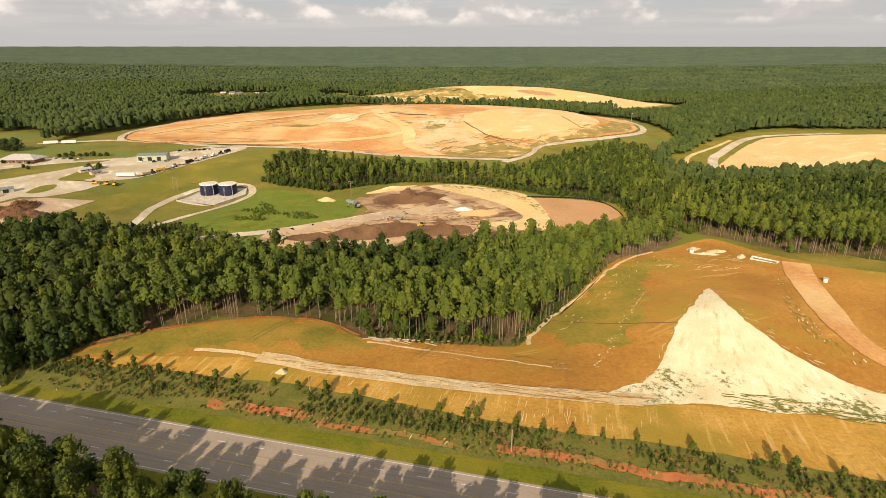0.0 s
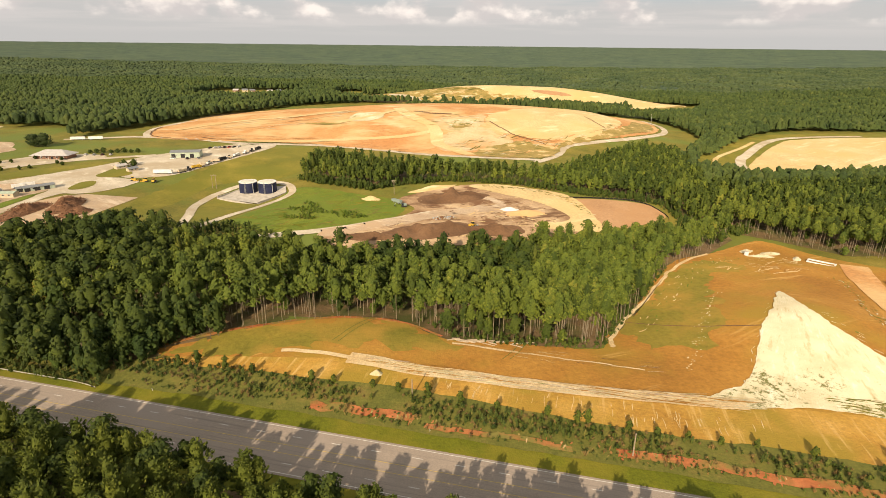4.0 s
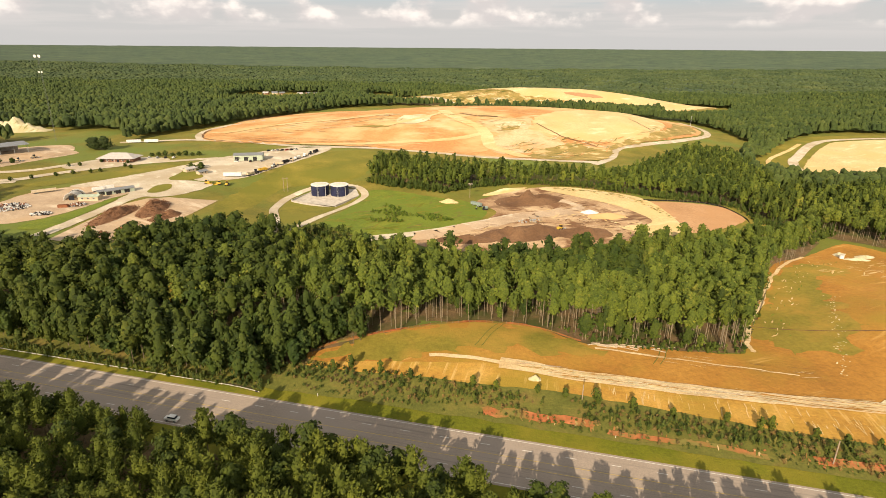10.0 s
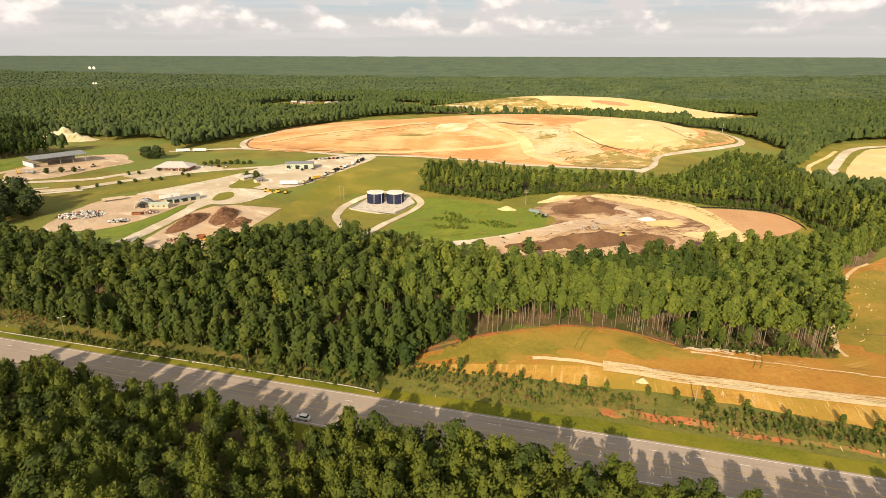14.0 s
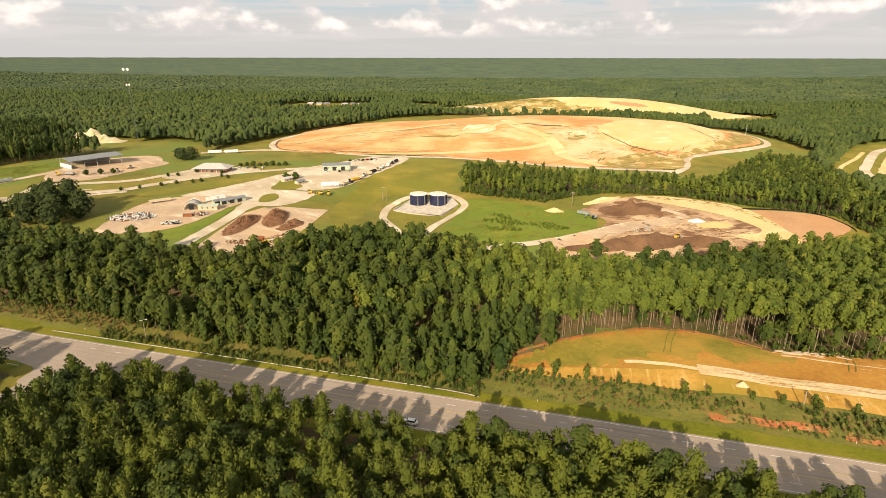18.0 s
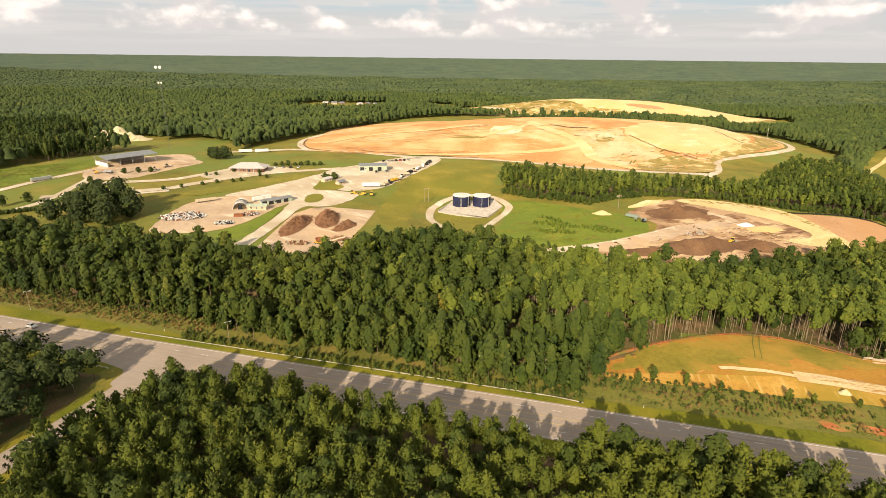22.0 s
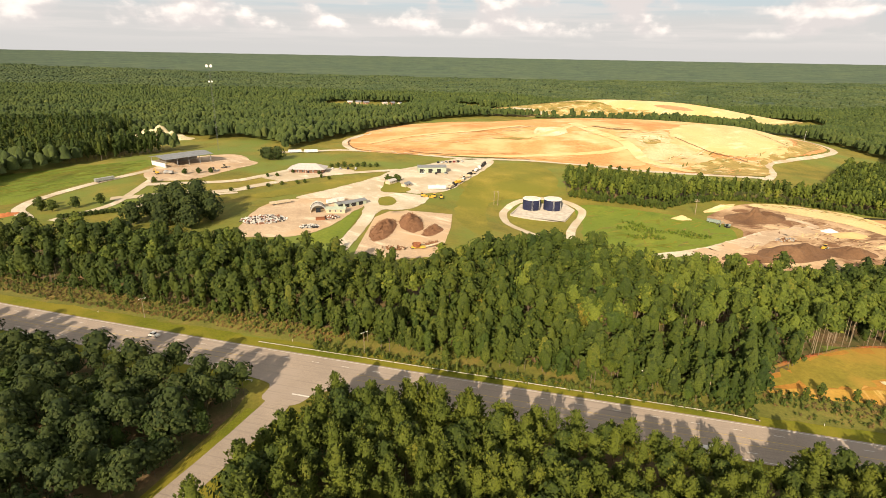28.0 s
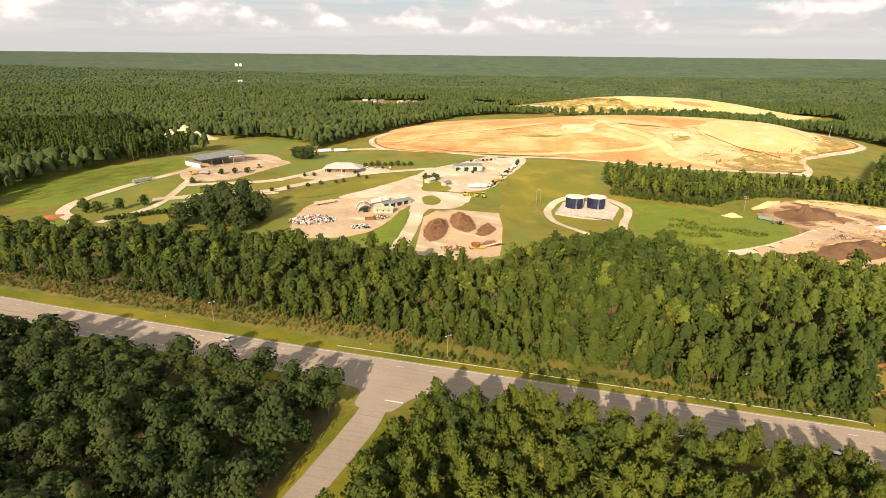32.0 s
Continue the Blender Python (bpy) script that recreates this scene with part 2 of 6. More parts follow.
FAN = fan_fill()
PADCLAY = earth("brown_clay", [(0.3, (0.34, 0.185, 0.085)), (0.7, (0.46, 0.275, 0.14))], 0.04, 0.7, (0.4, 0.22, 0.1), 0.03)
REDSOIL = earth("red_soil", [(0.3, (0.34, 0.10, 0.03)), (0.7, (0.52, 0.19, 0.07))], 0.12, 0.8, (0.2, 0.17, 0.04), 0.07)
MULCH = earth("mulch", [(0.3, (0.1, 0.05, 0.024)), (0.7, (0.2, 0.11, 0.055))], 0.06, 0.7)
COMPOST = earth("compost_ground", [(0.25, (0.2, 0.105, 0.05)), (0.45, (0.36, 0.23, 0.125)), (0.6, (0.5, 0.35, 0.2)), (0.78, (0.6, 0.46, 0.28))], 0.035, 0.6, (0.17, 0.085, 0.04), 0.045, ((0.15, 0.08, 0.04), (0.025, 0.12, 0.1), -0.5, 0.56, 0.66), 0.6, (0.52, 0.6))
GRAVEL = earth("gravel", [(0.3, (0.42, 0.35, 0.25)), (0.7, (0.58, 0.5, 0.37))], 0.04, 0.9, (0.4, 0.32, 0.21), 0.03, ((0.64, 0.56, 0.42), (0.05, 0.1, 0.1), 0.9, 0.56, 0.7))
DIRT = earth("yard_dirt", [(0.3, (0.36, 0.255, 0.16)), (0.7, (0.51, 0.385, 0.255))], 0.05, 0.9, (0.45, 0.31, 0.18), 0.02, ((0.58, 0.46, 0.32), (0.04, 0.12, 0.1), 0.5, 0.56, 0.7))
TRACK = earth("track_dirt", [(0.3, (0.52, 0.36, 0.17)), (0.7, (0.72, 0.57, 0.34))], 0.06, 0.9, None, 0.01, ((0.36, 0.24, 0.1), (0.03, 0.55, 0.1), 0.2, 0.55, 0.66))
ASPHALT = earth("asphalt", [(0.3, (0.265, 0.213, 0.165)), (0.7, (0.345, 0.275, 0.21))], 0.05, 2.5, (0.31, 0.252, 0.2), 0.04, ((0.22, 0.18, 0.14), (0.02, 0.9, 0.1), 0.2, 0.52, 0.72), 0.02)
PAINT = plain("road_paint", (0.62, 0.58, 0.5), 0.7, 0, 0.2, 2)
YELLOW = plain("yellow_paint", (0.5, 0.36, 0.1), 0.7, 0, 0.2, 2)
LEAF = foliage("broad_leaf", (0.03, 0.048, 0.007), (0.06, 0.082, 0.0108), (0.106, 0.117, 0.0168))
PINE = foliage("pine_needle", (0.043, 0.059, 0.0088), (0.094, 0.114, 0.014), (0.155, 0.157, 0.022))
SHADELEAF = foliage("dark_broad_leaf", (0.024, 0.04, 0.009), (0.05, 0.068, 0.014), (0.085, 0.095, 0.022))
SCRUB = foliage("scrub_leaf", (0.05, 0.07, 0.012), (0.10, 0.12, 0.022), (0.19, 0.16, 0.04), 0.2)
SEDGE = foliage("meadow_leaf", (0.055, 0.095, 0.01), (0.11, 0.155, 0.015), (0.17, 0.19, 0.022), 0.2)
GOLD = foliage("turning_leaf", (0.09, 0.085, 0.012), (0.16, 0.14, 0.02), (0.24, 0.17, 0.03))
# Deep green leaf, its colour darkened further for shade in the western woods.
LEAFSHADED = foliage("deep_green_shaded_leaf", (0.026, 0.046, 0.007), (0.05, 0.077, 0.011), (0.085, 0.104, 0.015))
CONIFER = foliage("dull_conifer_needle", (0.036, 0.054, 0.009), (0.074, 0.096, 0.014), (0.115, 0.125, 0.019))
# Pale leaf, its colour also lifted for sun on the field-side woods.
LEAFSUNLIT = foliage("pale_sunlit_leaf", (0.06, 0.085, 0.012), (0.12, 0.148, 0.02), (0.19, 0.19, 0.029))
# Far canopies turn paler and bluer by distance: haze mixed into leaf colour.
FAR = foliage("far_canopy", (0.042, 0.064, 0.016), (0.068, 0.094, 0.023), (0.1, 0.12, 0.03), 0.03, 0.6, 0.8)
FARMID = foliage("far_canopy_hazed", (0.058, 0.084, 0.034), (0.072, 0.098, 0.04), (0.086, 0.11, 0.046), 0.012, 0.3, 1.0)
FARTHER = foliage("distant_canopy_hazed", (0.056, 0.082, 0.046), (0.062, 0.088, 0.05), (0.07, 0.094, 0.054), 0.012, 0.04, 3.0)
REED = foliage("dry_weed", (0.13, 0.09, 0.03), (0.2, 0.13, 0.045), (0.26, 0.17, 0.06), 0.2)
BARK = plain("bark", (0.15, 0.115, 0.075), 0.9, 0, 0.3, 1.5)
PALEBARK = plain("pale_bark", (0.23, 0.18, 0.115), 0.9, 0, 0.3, 1.5)
DUST = plain("dead_wood", (0.42, 0.33, 0.22), 0.9, 0, 0.3, 1.5)
SCRUBSOIL = earth("weedy_soil", [(0.3, (0.095, 0.105, 0.018)), (0.55, (0.15, 0.14, 0.026)), (0.75, (0.23, 0.15, 0.042))], 0.08, 0.9)
DRYGRASS = earth("dry_grass", [(0.3, (0.22, 0.165, 0.042)), (0.55, (0.33, 0.235, 0.07)), (0.75, (0.47, 0.32, 0.12))], 0.05, 0.5, (0.6, 0.42, 0.2), 0.05, ((0.17, 0.15, 0.04), (0.03, 0.2, 0.1), -0.7, 0.55, 0.66), 0.5, (0.56, 0.64))
FIELDGRASS = earth("thin_field_grass", [(0.3, (0.17, 0.145, 0.018)), (0.7, (0.26, 0.19, 0.028))], 0.04, 0.5, (0.33, 0.2, 0.034), 0.03, None, 0.5, (0.46, 0.62))
LAWN = earth("lawn", [(0.3, (0.122, 0.12, 0.013)), (0.5, (0.18, 0.155, 0.018)), (0.72, (0.26, 0.205, 0.032))], 0.035, 0.6, (0.145, 0.14, 0.016), 0.015, None, 0.12)
LUSH = earth("lush_grass", [(0.3, (0.095, 0.135, 0.012)), (0.55, (0.15, 0.18, 0.017)), (0.75, (0.23, 0.22, 0.026))], 0.06, 0.45, (0.115, 0.155, 0.014), 0.03, None, 0.8)
CONCRETE = plain("concrete", (0.45, 0.4, 0.325), 0.85, 0, 0.2, 0.3)
BLUE = plain("blue_tank_glaze", (0.022, 0.026, 0.06), 0.55, 0.0, 0.25, 0.25)
STEEL = plain("galvanised_steel", (0.5, 0.5, 0.48), 0.45, 0.6, 0.15, 1.0)
ROOFGREY = plain("grey_metal_roof", (0.23, 0.235, 0.23), 0.5, 0.2, 0.15, 0.4)
ROOFLIGHT = plain("pale_shingle_roof", (0.46, 0.42, 0.38), 0.8, 0, 0.12, 0.5)
WHITE = plain("white_paint", (0.7, 0.67, 0.6), 0.5, 0, 0.12, 0.6)
TAN = plain("tan_siding", (0.52, 0.42, 0.28), 0.7, 0, 0.12, 0.6)
GREEN = plain("pale_green_metal", (0.4, 0.45, 0.33), 0.55, 0.1, 0.12, 0.5)
BRICK = plain("brown_brick", (0.25, 0.13, 0.08), 0.85, 0, 0.2, 2.0)
CAT = plain("machine_yellow", (0.62, 0.38, 0.05), 0.5, 0, 0.18, 1.0)
RUST = plain("rust_red", (0.26, 0.1, 0.045), 0.8, 0, 0.3, 1.0)
DARK = plain("dark_rubber", (0.03, 0.028, 0.026), 0.8, 0, 0.2, 1.0)
GLASS = plain("dark_glass", (0.02, 0.025, 0.03), 0.12, 0, 0.1, 1.0)
WOODPOLE = plain("weathered_pole", (0.3, 0.23, 0.16), 0.9, 0, 0.2, 1.0)
BRUSH = plain("brush_wood", (0.23, 0.115, 0.058), 0.95, 0, 0.45, 1.6)
DARKSTEEL = plain("dull_dark_steel", (0.16, 0.17, 0.16), 0.6, 0.3, 0.1, 1.0)
REDCAR = plain("red_car_paint", (0.42, 0.03, 0.02), 0.3, 0, 0.05, 1.0)
TEAL = plain("weathered_green_paint", (0.24, 0.29, 0.24), 0.6, 0, 0.2, 1.0)


def sstep(a, b, v):
    u = np.clip((v - a) / (b - a), 0, 1)
    return u * u * (3 - 2 * u)


def bump(x, y, cx, cy, rx, ry, turn=0.0):
    c, s = math.cos(turn), math.sin(turn)
    u, v = (x - cx) * c + (y - cy) * s, (y - cy) * c - (x - cx) * s
    return np.exp(-((u / rx) ** 2 + (v / ry) ** 2))


def road_y(x):
    """The middle of the highway."""
    x = np.asarray(x, float)
    return 116.0 - 0.195 * (x + 10) + 1.0e-4 * np.clip(-300 - x, 0, None) ** 2


def terrain(x, y):
    """Height of the bare ground: the highway runs at 0, the site rises to the west and falls to the east."""
    x, y = np.asarray(x, float), np.asarray(y, float)
    off = (y - road_y(x)) * 0.98
    base = np.clip(-1.0 - 0.033 * x, -14, 9)
    base = base + 5 * bump(x, y, -550, 480, 110, 110)
    base = base - 9 * bump(x, y, 30, 285, 65, 75) - 8 * bump(x, y, 150, 370, 90, 60) + 11 * bump(x, y, 118, 215, 45, 45)
    base = base - 11 * bump(x, y, -220, 415, 60, 65) - 7 * bump(x, y, -60, 255, 80, 45) - 7 * bump(x, y, 330, 650, 120, 90)
    # the capped fill and the one behind it
    base = base + LAND1 * mesa(x, y, -10, 830, 440, 215, 0.22, 0.18) * (1 - sstep(130, 310, x - 0.12 * (y - 850))) + LAND2 * mesa(x, y, 80, 1215, 420, 100, 0.2, 0.12)
    k = sstep(16, 95, off)
    z = base * k
    r = np.hypot(x + 140, y)
    z = z + (8 - z) * sstep(1500, 2100, r)
    return z + 66 * np.clip((r - 2300) / 2450, 0, 1.2) ** 1.15


def mesa(x, y, cx, cy, rx, ry, turn, flat):
    c, s = math.cos(turn), math.sin(turn)
    u, v = ((x - cx) * c + (y - cy) * s) / rx, ((y - cy) * c - (x - cx) * s) / ry
    return 1 - sstep(flat, 1.0, np.sqrt(u * u + v * v))


LAND1, LAND2 = 26.0, 33.0


def build(name, verts, faces, mats, slots=None, smooth=False):
    """One mesh object from arrays."""
    me = bpy.data.meshes.new(name)
    me.from_pydata([tuple(v) for v in verts] if not isinstance(verts, np.ndarray) else verts.tolist(), [], faces.tolist() if isinstance(faces, np.ndarray) else faces)
    for m in mats if isinstance(mats, (list, tuple)) else [mats]:
        me.materials.append(m)
    if slots is not None:
        me.polygons.foreach_set("material_index", np.asarray(slots, np.int32))
    if smooth:
        me.polygons.foreach_set("use_smooth", np.ones(len(me.polygons), bool))
    me.update()
    return new(name, me)


def soup(name, verts, tris, mats, slots=None):
    """A large triangle mesh, quickly, from numpy arrays."""
    me = bpy.data.meshes.new(name)
    me.vertices.add(len(verts))
    me.vertices.foreach_set("co", np.ascontiguousarray(verts, np.float32).ravel())
    me.loops.add(3 * len(tris))
    me.loops.foreach_set("vertex_index", np.ascontiguousarray(tris, np.int32).ravel())
    me.polygons.add(len(tris))
    me.polygons.foreach_set("loop_start", np.arange(0, 3 * len(tris), 3, dtype=np.int32))
    for m in mats if isinstance(mats, (list, tuple)) else [mats]:
        me.materials.append(m)
    if slots is not None:
        me.polygons.foreach_set("material_index", np.asarray(slots, np.int32))
    me.polygons.foreach_set("use_smooth", np.ones(len(tris), bool))
    me.update(calc_edges=True)
    return new(name, me)


SOIL = np.random.default_rng(11)


def rounded(points, closed=True, step=3.0, wobble=0.0):
    """A smooth curve through a few plan points, as many points about step apart."""
    p = np.array(points, float)
    n, out = len(p), []
    for i in range(n if closed else n - 1):
        a, b, c, d = (p[(i + k) % n] if closed else p[min(max(i + k, 0), n - 1)] for k in (-1, 0, 1, 2))
        m = max(2, int(np.linalg.norm(c - b) / step))
        for t in np.arange(m) / m:
            out.append(0.5 * (2 * b + (c - a) * t + (2 * a - 5 * b + 4 * c - d) * t * t + (3 * b - a - 3 * c + d) * t**3))
    if not closed:
        out.append(p[-1])
    out = np.array(out)
    if wobble:
        out = out + [[wobble * noise.noise((x * 0.11, y * 0.11, 3.0 + k)) + 0.5 * wobble * noise.noise((x * 0.4, y * 0.4, k)) for k in (0, 9)] for x, y in out]
    return out


def inside(poly, x, y):
    x, y, hit = np.asarray(x, float), np.asarray(y, float), np.zeros(np.shape(x), bool)
    for (x0, y0), (x1, y1) in zip(poly, np.roll(poly, -1, 0)):
        if y0 != y1:
            hit ^= ((y0 > y) != (y1 > y)) & (x < (x1 - x0) * (y - y0) / (y1 - y0) + x0)
    return hit


def area(name, points, mat, label, lift=0.15, grid=9.0, step=3.0, wobble=1.0, closed_curve=True, category="ground"):
    """A sheet of ground cover with its own rim, lying on the terrain."""
    rim = rounded(points, True, step, wobble) if closed_curve else np.array(points, float)
    lo, hi = rim.min(0), rim.max(0)
    gx, gy = np.meshgrid(np.arange(lo[0], hi[0], grid), np.arange(lo[1], hi[1], grid))
    gx, gy = gx.ravel() + grid * 0.3 * np.sin(gy.ravel()), gy.ravel()
    keep = inside(rim, gx, gy)
    pts = np.concatenate([rim, np.stack([gx[keep], gy[keep]], 1)])
    n = len(rim)
    got = delaunay_2d_cdt([Vector(p) for p in pts], [(i, (i + 1) % n) for i in range(n)], [], 1, 0.01)
    v = np.array([tuple(p) for p in got[0]])
    z = terrain(v[:, 0], v[:, 1]) + lift
    ob = build(name, np.c_[v, z], [list(f) for f in got[2]], mat, smooth=True)
    return tagged(ob, label, category, kind="structure")


def ribbon(name, points, width, mat, label, lift=0.2, step=4.0, wobble=0.4, across=3, category="road"):
    """A strip of road or track along a plan curve."""
    c = rounded(points, False, step, wobble)
    d = np.gradient(c, axis=0)
    d /= np.linalg.norm(d, axis=1)[:, None] + 1e-9
    side = np.stack([-d[:, 1], d[:, 0]], 1)
    verts, m = [], across + 1
    for p, s in zip(c, side):
        w = width * (1 + 0.12 * noise.noise((p[0] * 0.08, p[1] * 0.08, 7)))
        for k in range(m):
            q = p + s * w * (k / across - 0.5)
            verts.append((q[0], q[1], float(terrain(q[0], q[1])) + lift))
    faces = [(i * m + k, i * m + k + 1, (i + 1) * m + k + 1, (i + 1) * m + k) for i in range(len(c) - 1) for k in range(across)]
    return tagged(build(name, verts, faces, mat, smooth=True), label, category, kind="structure")


def strokes(name, poly, n, length, width, angle, mats, label, lift=0.5, spread=0.2, category="ground"):
    """Many short tapered scars, rills or wisps lying on the ground, in one mesh."""
    poly = np.array(poly, float)
    lo, hi = poly.min(0), poly.max(0)
    x, y = SOIL.uniform(lo[0], hi[0], n * 12), SOIL.uniform(lo[1], hi[1], n * 12)
    ok = np.nonzero(inside(poly, x, y))[0][:n]
    V, F, slot = [], [], []
    for i in ok:
        a, ln, w = angle + SOIL.normal() * spread, SOIL.uniform(*length), SOIL.uniform(*width)
        bend, k0 = SOIL.normal() * 0.12, len(V)
        for k in range(6):
            f = k / 5 - 0.5
            px, py = x[i] + ln * f * math.cos(a + bend * f), y[i] + ln * f * math.sin(a + bend * f)
            h = w * (1 - (2 * f) ** 2) ** 0.6 * SOIL.uniform(0.5, 1.0) / 2 + 0.02
            for q in (-h, h):
                qx, qy = px - q * math.sin(a), py + q * math.cos(a)
                V.append((qx, qy, float(terrain(qx, qy)) + lift))
        F += [(k0 + 2 * k, k0 + 2 * k + 2, k0 + 2 * k + 3, k0 + 2 * k + 1) for k in range(5)]
        slot += [int(SOIL.integers(len(mats)))] * 5
    return tagged(build(name, V, F, mats, slot), label, category, kind="stuff")


def thing(name, label, category, x, y, z=None, turn=0.0, group=""):
    e = new(name)
    e.matrix_world = pose(x, y, float(terrain(x, y)) if z is None else z, 0, 0, turn)
    e.empty_display_size = 0.5
    return tagged(e, label, category, group)


def part(name, bm, mat, parent, label=""):
    me = bpy.data.meshes.new(name)
    bm.to_mesh(me)
    bm.free()
    for m in mat if isinstance(mat, (list, tuple)) else [mat]:
        me.materials.append(m)
    ob = new(name, me)
    ob.parent = parent
    return tagged(ob, label)


def box(sx, sy, sz, x=0, y=0, z=0, bevel=0.0, bm=None):
    """A box standing on z, bevelled; added to bm if given."""
    one = bmesh.new()
    bmesh.ops.create_cube(one, size=1, matrix=Matrix.Translation((x, y, z + sz / 2)) @ Matrix.Diagonal((sx, sy, sz, 1)))
    if bevel:
        bmesh.ops.bevel(one, geom=list(one.edges), offset=bevel, segments=2, affect="EDGES")
    return merge(bm, one)


def tube(r, h, x=0, y=0, z=0, sides=12, r2=None, bm=None, axis="z", caps=True):
    one = bmesh.new()
    turn = {"z": Matrix(), "x": Matrix.Rotation(radians(90), 4, "Y"), "y": Matrix.Rotation(radians(-90), 4, "X")}[axis]
    bmesh.ops.create_cone(one, cap_ends=caps, segments=sides, radius1=r, radius2=r if r2 is None else r2, depth=h, matrix=Matrix.Translation((x, y, z)) @ turn @ Matrix.Translation((0, 0, h / 2)))
    return merge(bm, one)


def merge(bm, one):
    if bm is None:
        return one
    me = bpy.data.meshes.new("tmp")
    one.to_mesh(me)
    one.free()
    bm.from_mesh(me)
    bpy.data.meshes.remove(me)
    return bm


from mathutils.geometry import delaunay_2d_cdt


def steps(lo, hi, fine, reach):
    """Even fine steps from lo to hi, then ever longer ones out to reach."""
    mid, out, d = list(np.arange(lo, hi + fine, fine)), [], fine
    a, b = mid[0], mid[-1]
    left, right = [], []
    while a > -reach or b < reach:
        d *= 1.16
        if a > -reach:
            a -= d
            left.append(a)
        if b < reach:
            b += d
            right.append(b)
    return np.array(left[::-1] + mid + right)


gx, gy = steps(-720, 720, 8.5, 4800), steps(60, 1440, 8.5, 4800)
X, Y = np.meshgrid(gx, gy)
ny, nx = X.shape
idx = np.arange(nx * ny).reshape(ny, nx)
quads = np.stack([idx[:-1, :-1], idx[:-1, 1:], idx[1:, 1:], idx[1:, :-1]], -1).reshape(-1, 4)
Zg = terrain(X, Y)
ground = build("ground", np.stack([X, Y, Zg], -1).reshape(-1, 3), quads, GRASS, smooth=True)
tagged(ground, "rolling green and yellowed grassland reaching to the horizon", "ground", kind="structure")

# ---- the highway and its side road
def along(x0, x1, off0, off1, name, mat, label, lift, step=12.0):
    xs = np.arange(x0, x1 + step, step)
    k = 1.02
    v, fc = [], []
    for x in xs:
        for o in (off0, off1):
            v.append((x, float(road_y(x)) + o * k, lift))
    fc = [(2 * i, 2 * i + 2, 2 * i + 3, 2 * i + 1) for i in range(len(xs) - 1)]
    return tagged(build(name, v, fc, mat), label, "road", kind="structure")


ROAD_L, ROAD_R = -900, 500
road = along(ROAD_L, ROAD_R, -10.0, 10.0, "road", ASPHALT, "five-lane grey asphalt highway with worn markings", 0.10)
along(ROAD_L, -164, 10.0, 18.0, "verge", VERGE, "mown green grass verge beside the highway", 0.06)
along(-156, ROAD_R, 10.0, 17.5, "verge", VERGE, "narrow mown grass verge beside the highway", 0.06)
along(ROAD_L, -345, -18, -10.0, "verge", VERGE, "mown green grass verge beside the highway", 0.06)
along(-300, ROAD_R, -18, -10.0, "verge", VERGE, "mown green grass verge beside the highway", 0.06)
WAY = math.degrees(math.atan(-0.195))


def stripe(name, x0, x1, off, wide, mat, label):
    """A painted line along the highway, a part of it."""
    bm, w = bmesh.new(), wide / 2
    n = max(1, int((x1 - x0) / 25))
    rows = []
    for k in range(n + 1):
        x = x0 + (x1 - x0) * k / n
        y = float(road_y(x)) + off * 1.02
        rows.append((bm.verts.new((x, y - w, 0.115)), bm.verts.new((x, y + w, 0.115))))
    for p, q in zip(rows, rows[1:]):
        bm.faces.new((p[0], q[0], q[1], p[1]))
    return part(name, bm, mat, road, label)


for off in (9.1, -9.1):
    stripe("edge_line", ROAD_L if off > 0 else -300, ROAD_R, off, 0.22, PAINT, "worn white edge line")
stripe("edge_line", ROAD_L, -343, -9.1, 0.22, PAINT, "worn white edge line")
for off in (1.75, -1.75):
    stripe("centre_line", ROAD_L, -345, off, 0.2, YELLOW, "faded yellow line")
    stripe("centre_line", -298, ROAD_R, off, 0.2, YELLOW, "faded yellow line")
for off in (5.5, -5.5):
    for k in range(62):
        x0 = -610 + 12.19 * k
        if off > 0 or not -345 < x0 < -300:
            stripe("lane_dash", x0, x0 + 2.95, off, 0.22, PAINT, "")
side = [(-320, 163), (-322, 150), (-326, 136), (-330.5, 122), (-335, 108), (-341, 86), (-350, 50), (-360, 0)]
ribbon("side_road", side, 9.4, ASPHALT, "narrow grey side road joining the highway", 0.16, 4, 0, 2)
area("road_mouth", [(-340, 171), (-328, 165), (-327.5, 156), (-316, 153), (-309, 161), (-299, 166), (-318, 171)], ASPHALT, "flared asphalt mouth of the side road", 0.14, 6, 2, 0, category="road")
ribbon("verge", [(p[0] + 8.5, p[1]) for p in side[1:]], 7, VERGE, "mown grass strip beside the side road", 0.08, 5, 0.3)
ribbon("verge", [(p[0] - 6.6, p[1]) for p in side[1:]], 3.6, VERGE, "mown grass strip beside the side road", 0.08, 5, 0.3)

# ---- ground covers of the site
area("field", [(-152, 181), (-134, 191), (-116, 204), (-82, 218), (-62, 217), (-42, 201), (-20, 203), (0, 201), (21, 203), (30, 222), (84, 309), (115, 332), (158, 368), (174, 368), (190, 338), (215, 312), (250, 300), (330, 280), (330, 160), (250, 150), (116, 153), (49, 160), (-21, 168), (-81, 176), (-123, 175)],
     FIELD, "bare brown and ochre field of graded soil", 0.15)
BANKLINE = [(-150, 176), (-102, 169), (-60, 164), (-21, 155), (14, 146), (63, 138), (130, 124), (330, 86)]
area("bank", [(-150, 176), (-81, 180), (-21, 173), (49, 165), (116, 157), (330, 150), (330, 86), (130, 124), (63, 138), (14, 146), (-21, 155), (-60, 164), (-102, 169)], BANK, "straw-covered ochre bank beside the highway", 0.25)
